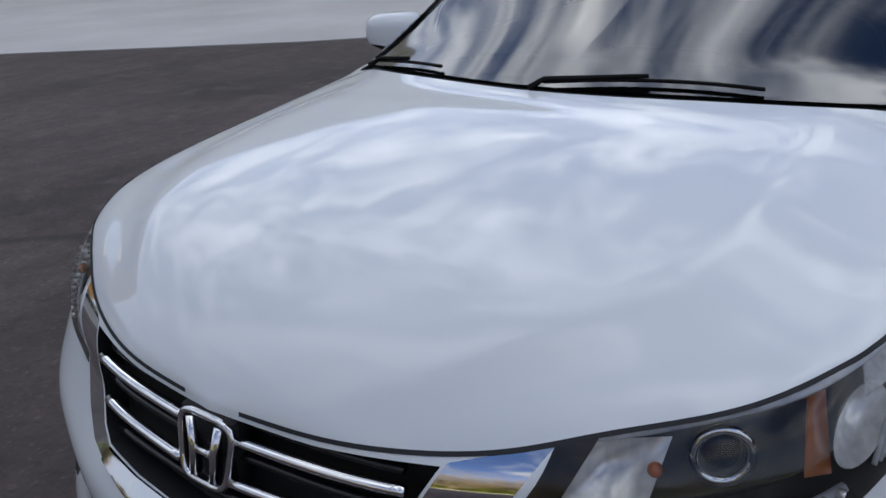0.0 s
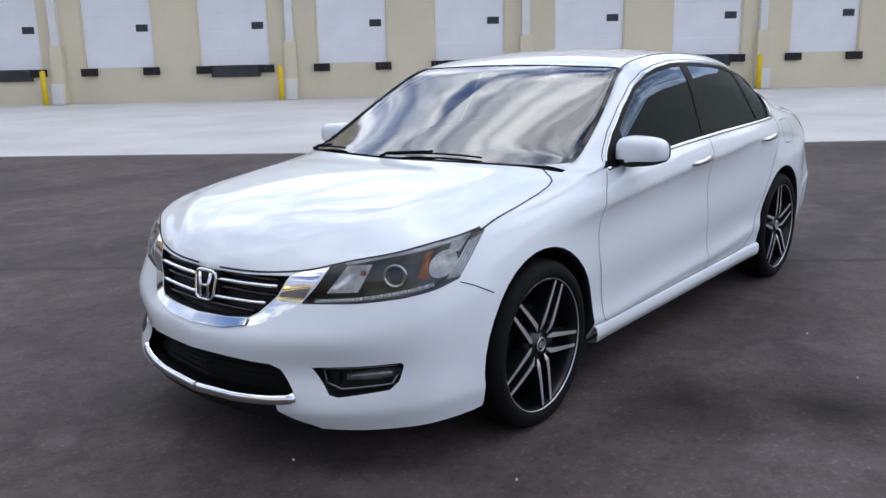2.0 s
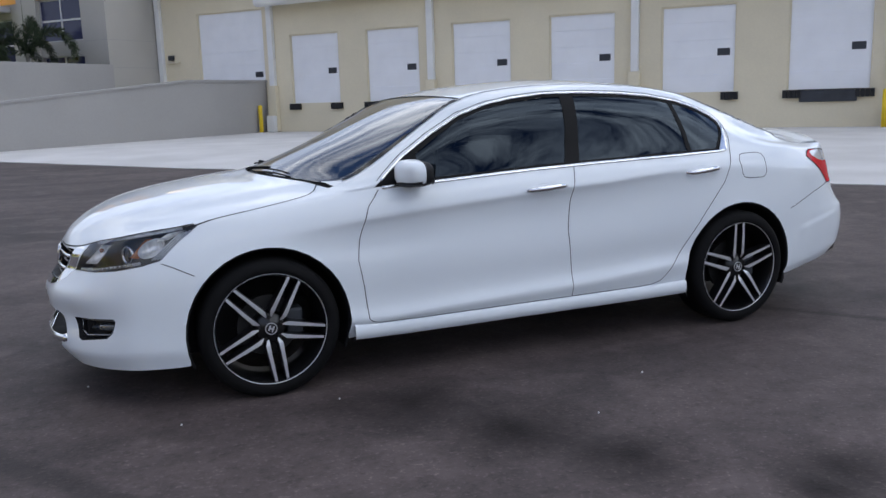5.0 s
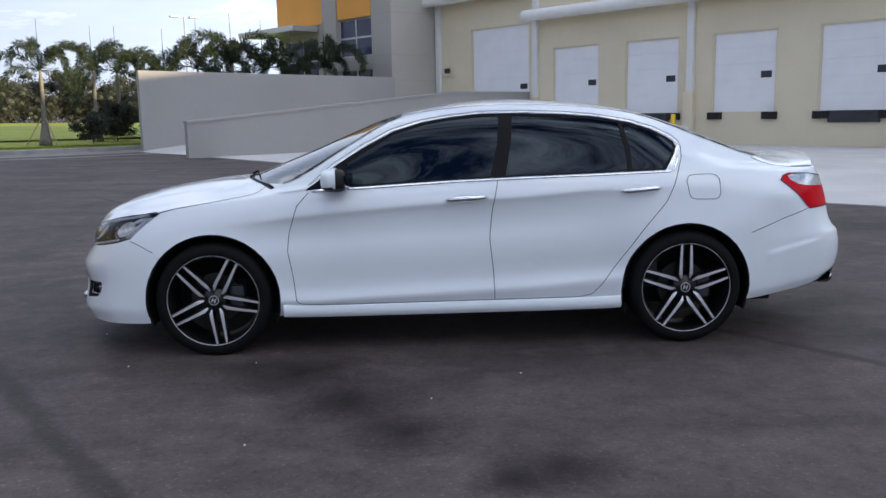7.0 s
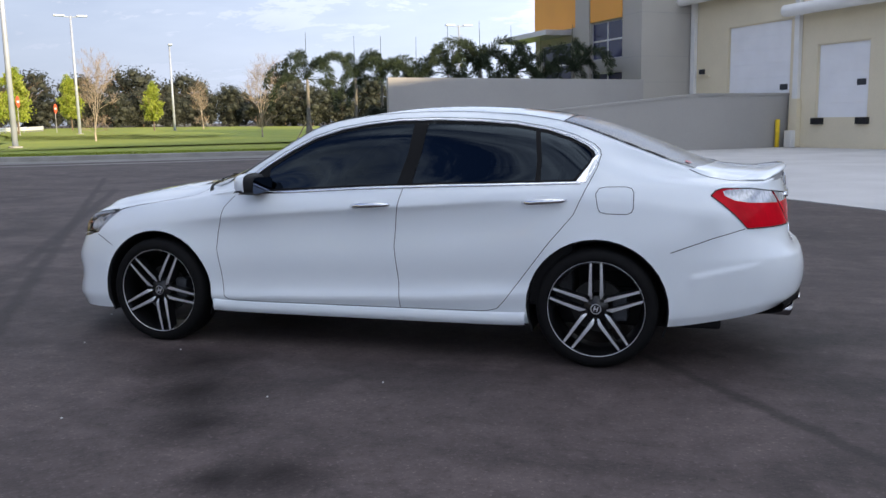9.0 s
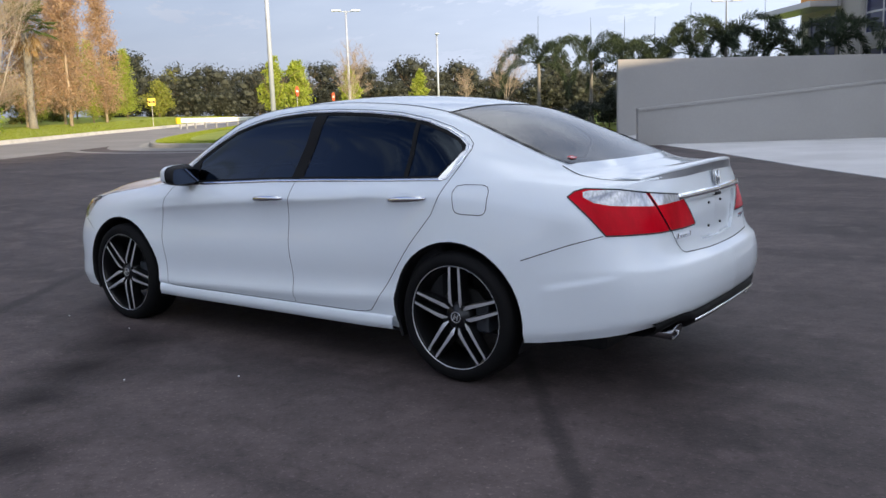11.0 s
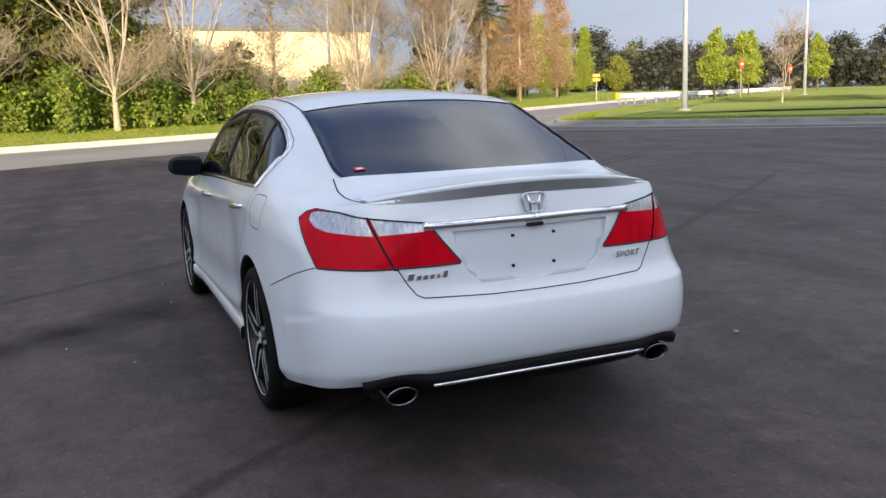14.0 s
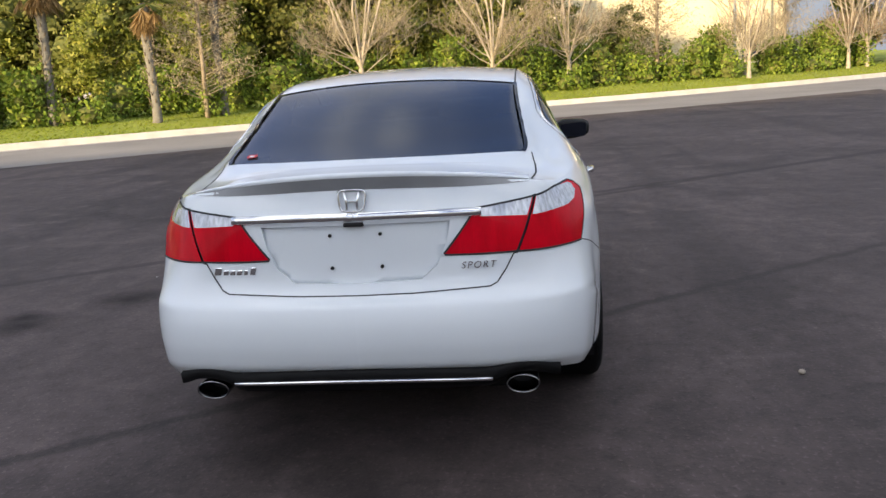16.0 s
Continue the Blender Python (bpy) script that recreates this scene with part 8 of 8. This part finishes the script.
for k, x, y, sc, up in PALMS:
    src = palms[k]
    turn = (x * 71) % 360
    ob = put(src, x, y, sc, turn, up) if k not in seen else again(src, x, y, sc, turn, up)
    seen.add(k)
    tagged(ob, "feathery palm with drooping dark fronds, braced at its foot", "palm tree", "palms by the office")

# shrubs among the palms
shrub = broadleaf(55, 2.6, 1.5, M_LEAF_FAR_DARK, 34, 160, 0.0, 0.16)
for k, (x, y, sc) in enumerate(((-12.6, 28.6, 0.45), (-12.81, 32.13, 0.6), (-14.21, 35.85, 0.66), (-11.48, 34.56, 0.8), (-10.16, 36.10, 0.9))):
    ob = put(shrub, x, y, sc, 0, 0.33) if k == 0 else again(shrub, x, y, sc, 50 * k, 0.33)
    tagged(ob, "dark green shrub among the palms", "shrub", "shrubs among the palms")

# young trees on the lawn
young = broadleaf(61, 4.6, 1.05, M_LEAF_YOUNG, 60, 110, 0.2, 0.15, 0.85)
YOUNG = [(-46.06, 61.8, 0.98), (-40.98, 38.0, 1.02), (-47.0, 46.5, 1.08), (-44.1, 43.2, 1.02), (-58.5, 65.8, 1.2)]
for k, (x, y, sc) in enumerate(YOUNG):
    ob = put(young, x, y, sc, 0, 0.33) if k == 0 else again(young, x, y, sc, 50 * k, 0.33)
    tagged(ob, "young tree with fresh yellow-green leaves on the lawn", "tree", "young trees on the lawn")
sapling = bare_tree(14, 4.0, 3, 0.14, M_LEAF_PINK, 1800)
for k, (x, y, sc) in enumerate(((-48.6, 73.9, 0.9), (-22.6, 39.2, 0.85), (-27.0, 30.24, 0.8))):
    ob = put(sapling, x, y, sc, 0, 0.33) if k == 0 else again(sapling, x, y, sc, 80 * k, 0.33)
    tagged(ob, "young leafless tree on the lawn", "tree", "young trees on the lawn")


# ---- street furniture ----
def lamp_post(x, y, h, arms):
    t = empty("street_lamp", (x, y, ground_z(x, y) + 0.3))
    bm = bmesh.new()
    cyl(bm, (0, 0, -0.2), (0, 0, h), 0.12, 0.075, seg=12)
    part("pole", bm, M_POLE, t, smooth=True)
    bm = bmesh.new()
    cyl(bm, (0, 0, -0.25), (0, 0, 0.08), 0.26, 0.26, seg=16)
    part("base", bm, M_KERB, t)
    for a in arms:
        d = Vector((math.cos(a), math.sin(a), 0))
        bm = bmesh.new()
        cyl(bm, Vector((0, 0, h - 0.1)), Vector((0, 0, h - 0.05)) + d * 0.5, 0.035, seg=8)
        part("arm", bm, M_POLE, t)
        bm = bmesh.new()
        box(bm, 0.4, -0.17, -0.06, 1.15, 0.17, 0.07, Matrix.Translation((0, 0, h)) @ Matrix.Rotation(a, 4, "Z"), bevel=0.03)
        part("lamp_head", bm, M_POLE, t)
    tagged(t, "tall grey lamp post with flat lamp heads", "street lamp", "lamp posts round the lot")


lamp_post(-24.36, 22.2, 10.6, (0.8, 0.8 + math.pi))
lamp_post(-42.22, 47.36, 8.6, (0.8, 0.8 + math.pi))
lamp_post(-45.04, 63.48, 7.8, (-0.9,))
lamp_post(-55.1, 15.28, 10.5, (1.6,))
lamp_post(-17.4, 63.8, 8.7, (0.6, 0.6 + math.pi))


def sign(x, y, h, kind):
    t = empty("road_sign", (x, y, ground_z(x, y) + 0.2))
    a = math.atan2(-y, 5 - x) + (0.0 if kind == "yellow" else radians(66))
    m = Matrix.Translation((0, 0, h)) @ Matrix.Rotation(a, 4, "Z")
    bm = bmesh.new()
    cyl(bm, (0, 0, -0.2), (0, 0, h + 0.2), 0.022, seg=8)
    part("post", bm, M_STEEL, t)
    bm = bmesh.new()
    if kind == "yellow":
        box(bm, 0.035, -0.27, -0.27, 0.05, 0.27, 0.27, m, bevel=0.004)
    else:
        bmesh.ops.create_cone(bm, cap_ends=True, segments=8, radius1=0.40, radius2=0.40, depth=0.015, matrix=m @ pose(0.045, 0, 0, 0, 90, 0) @ pose(0, 0, 0, 0, 0, 22.5))
    part("panel", bm, M_YELLOW if kind == "yellow" else mat("sign_red", (0.66, 0.10, 0.03), 0.5, var=0.1), t)
    bm = bmesh.new()
    if kind == "yellow":
        box(bm, 0.052, -0.20, -0.05, 0.056, 0.20, 0.05, m)
        for sg in (-1, 1):
            box(bm, 0.052, sg * 0.19 - 0.05, -0.10, 0.056, sg * 0.19 + 0.05, 0.10, m)
        part("arrow", bm, M_RUBBER, t)
    else:
        box(bm, 0.055, -0.24, -0.07, 0.058, 0.24, 0.07, m)
        part("word_bar", bm, M_WHITE_PIPE, t)
    tagged(t, "yellow square road sign with a black double arrow" if kind == "yellow" else "red octagonal stop sign on a steel post", "road sign")


sign(-53.0, 36.5, 1.85, "yellow")
sign(-41.5, 40.75, 2.4, "stop")
sign(-48.46, 52.12, 2.1, "stop")


def guard_rail():
    run = smooth_line([(-48.2, 35.4), (-48.4, 42.9), (-52.5, 52.0), (-58.0, 61.0), (-66.0, 70.0)], 8)
    t = empty("guard_rail", (run[0].x, run[0].y, ground_z(run[0].x, run[0].y)))
    pts = [Vector((p.x - run[0].x, p.y - run[0].y, 0.62 + ground_z(p.x, p.y) - ground_z(run[0].x, run[0].y))) for p in run]
    bm = bmesh.new()
    rows = []
    for p in pts:
        rows.append([bm.verts.new(p + Vector((o, 0, dz))) for o, dz in ((0, -0.16), (0.05, -0.10), (0.0, 0.0), (0.05, 0.10), (0, 0.16))])
    for A, B in zip(rows, rows[1:]):
        for j in range(4):
            bm.faces.new((A[j], A[j + 1], B[j + 1], B[j]))
    ob = part("rail", bm, M_WHITE_PIPE, t)
    mod = ob.modifiers.new("shell", "SOLIDIFY")
    mod.thickness = 0.012
    for p in pts:
        bm = bmesh.new()
        box(bm, p.x - 0.12, p.y - 0.05, -0.2, p.x - 0.02, p.y + 0.05, p.z + 0.1)
        part("post", bm, M_STEEL, t)
    bm = bmesh.new()
    box(bm, -0.1, -0.35, 0.4, 0.1, -0.05, 0.85, bevel=0.03)
    part("end_marker", bm, M_YELLOW, t)
    tagged(t, "pale steel guard rail with a yellow end marker", "guard rail")


guard_rail()

# far buildings
M_CREAM_FAR = mat("far_cream_render", (0.66, 0.57, 0.40), 0.8, var=0.08, scale=0.15)
M_FAR_GREY = mat("far_grey_cladding", (0.13, 0.15, 0.17), 0.7, var=0.1, scale=0.1)


def far_hall():
    t = empty("far_building", (-64.5, 17.2, 0.3))
    t.rotation_euler = (0, 0, radians(8))
    bm = bmesh.new()
    box(bm, -14, -26, -1, 0, 4.5, 7.2)
    part("wall", bm, M_CREAM_FAR, t)
    bm = bmesh.new()
    box(bm, 0.0, -22, -1, 1.2, -12, 5.0)
    part("annex", bm, M_CREAM_FAR, t)
    bm = bmesh.new()
    box(bm, -14.2, -26.2, 7.2, 0.15, 4.7, 7.6)
    part("roof", bm, M_FAR_GREY, t)
    for y in (-18.5, -8, 1):
        bm = bmesh.new()
        box(bm, 0.002 if y != -18.5 else 1.202, y, 1.9, 0.04 if y != -18.5 else 1.24, y + 1.1, 2.9)
        part("window", bm, M_WIN, t)
    tagged(t, "long cream hall beyond the trees, lit by low sun", "building")


def far_shed():
    t = empty("far_building", (-128, 140, 1.2))
    t.rotation_euler = (0, 0, radians(-41.5))
    bm = bmesh.new()
    box(bm, -40, 12, -2, 16, 30, 6.3)
    part("wall", bm, M_FAR_GREY, t)
    bm = bmesh.new()
    box(bm, -40.5, 11.5, 6.3, 16.5, 30.5, 6.9)
    part("roof", bm, M_DARK, t)
    tagged(t, "long low grey shed in the distance", "building")


far_hall()
far_shed()

# ---- pebble ----
th = empty("pebble", (1.507, 1.808, 0.0))
bm = bmesh.new()
bmesh.ops.create_icosphere(bm, subdivisions=2, radius=0.015)
for v in bm.verts:
    v.co = Vector((v.co.x * 1.2, v.co.y, v.co.z * 0.75 + 0.010)) * (1 + 0.15 * noise.noise(v.co * 60))
part("stone", bm, M_BARK_PALE, th, smooth=True)
tagged(th, "small tan pebble lying on the asphalt", "pebble")


def stone_chip(k, x, y):
    """A flat pale chip of stone, broken at its edges."""
    rng = random.Random(k)
    t = empty("stone_chip", (x, y, ground_z(x, y) + 0.002))
    bm = bmesh.new()
    n = 7
    r = [(0.0035 + 0.0025 * rng.random()) for _ in range(n)]
    lo = [bm.verts.new((1.3 * r[i] * math.cos(2 * math.pi * i / n), r[i] * math.sin(2 * math.pi * i / n), -0.004)) for i in range(n)]
    hi = [bm.verts.new((v.co.x * 0.75, v.co.y * 0.75, 0.003 + 0.002 * rng.random())) for v in lo]
    bm.faces.new(hi)
    for i in range(n):
        bm.faces.new((lo[i], lo[(i + 1) % n], hi[(i + 1) % n], hi[i]))
    bmesh.ops.rotate(bm, verts=bm.verts, cent=(0, 0, 0), matrix=Matrix.Rotation(6.3 * rng.random(), 3, "Z"))
    part("stone", bm, M_CONCRETE, t)
    tagged(t, "tiny pale stone chip lying on the asphalt", "stone chip", "stone chips on the asphalt")


for k, (x, y) in enumerate(((-0.97, -2.29), (-1.84, -1.08), (-2.21, -0.345), (-1.13, -1.08), (-0.16, -1.77), (0.33, -1.41))):
    stone_chip(k, x, y)
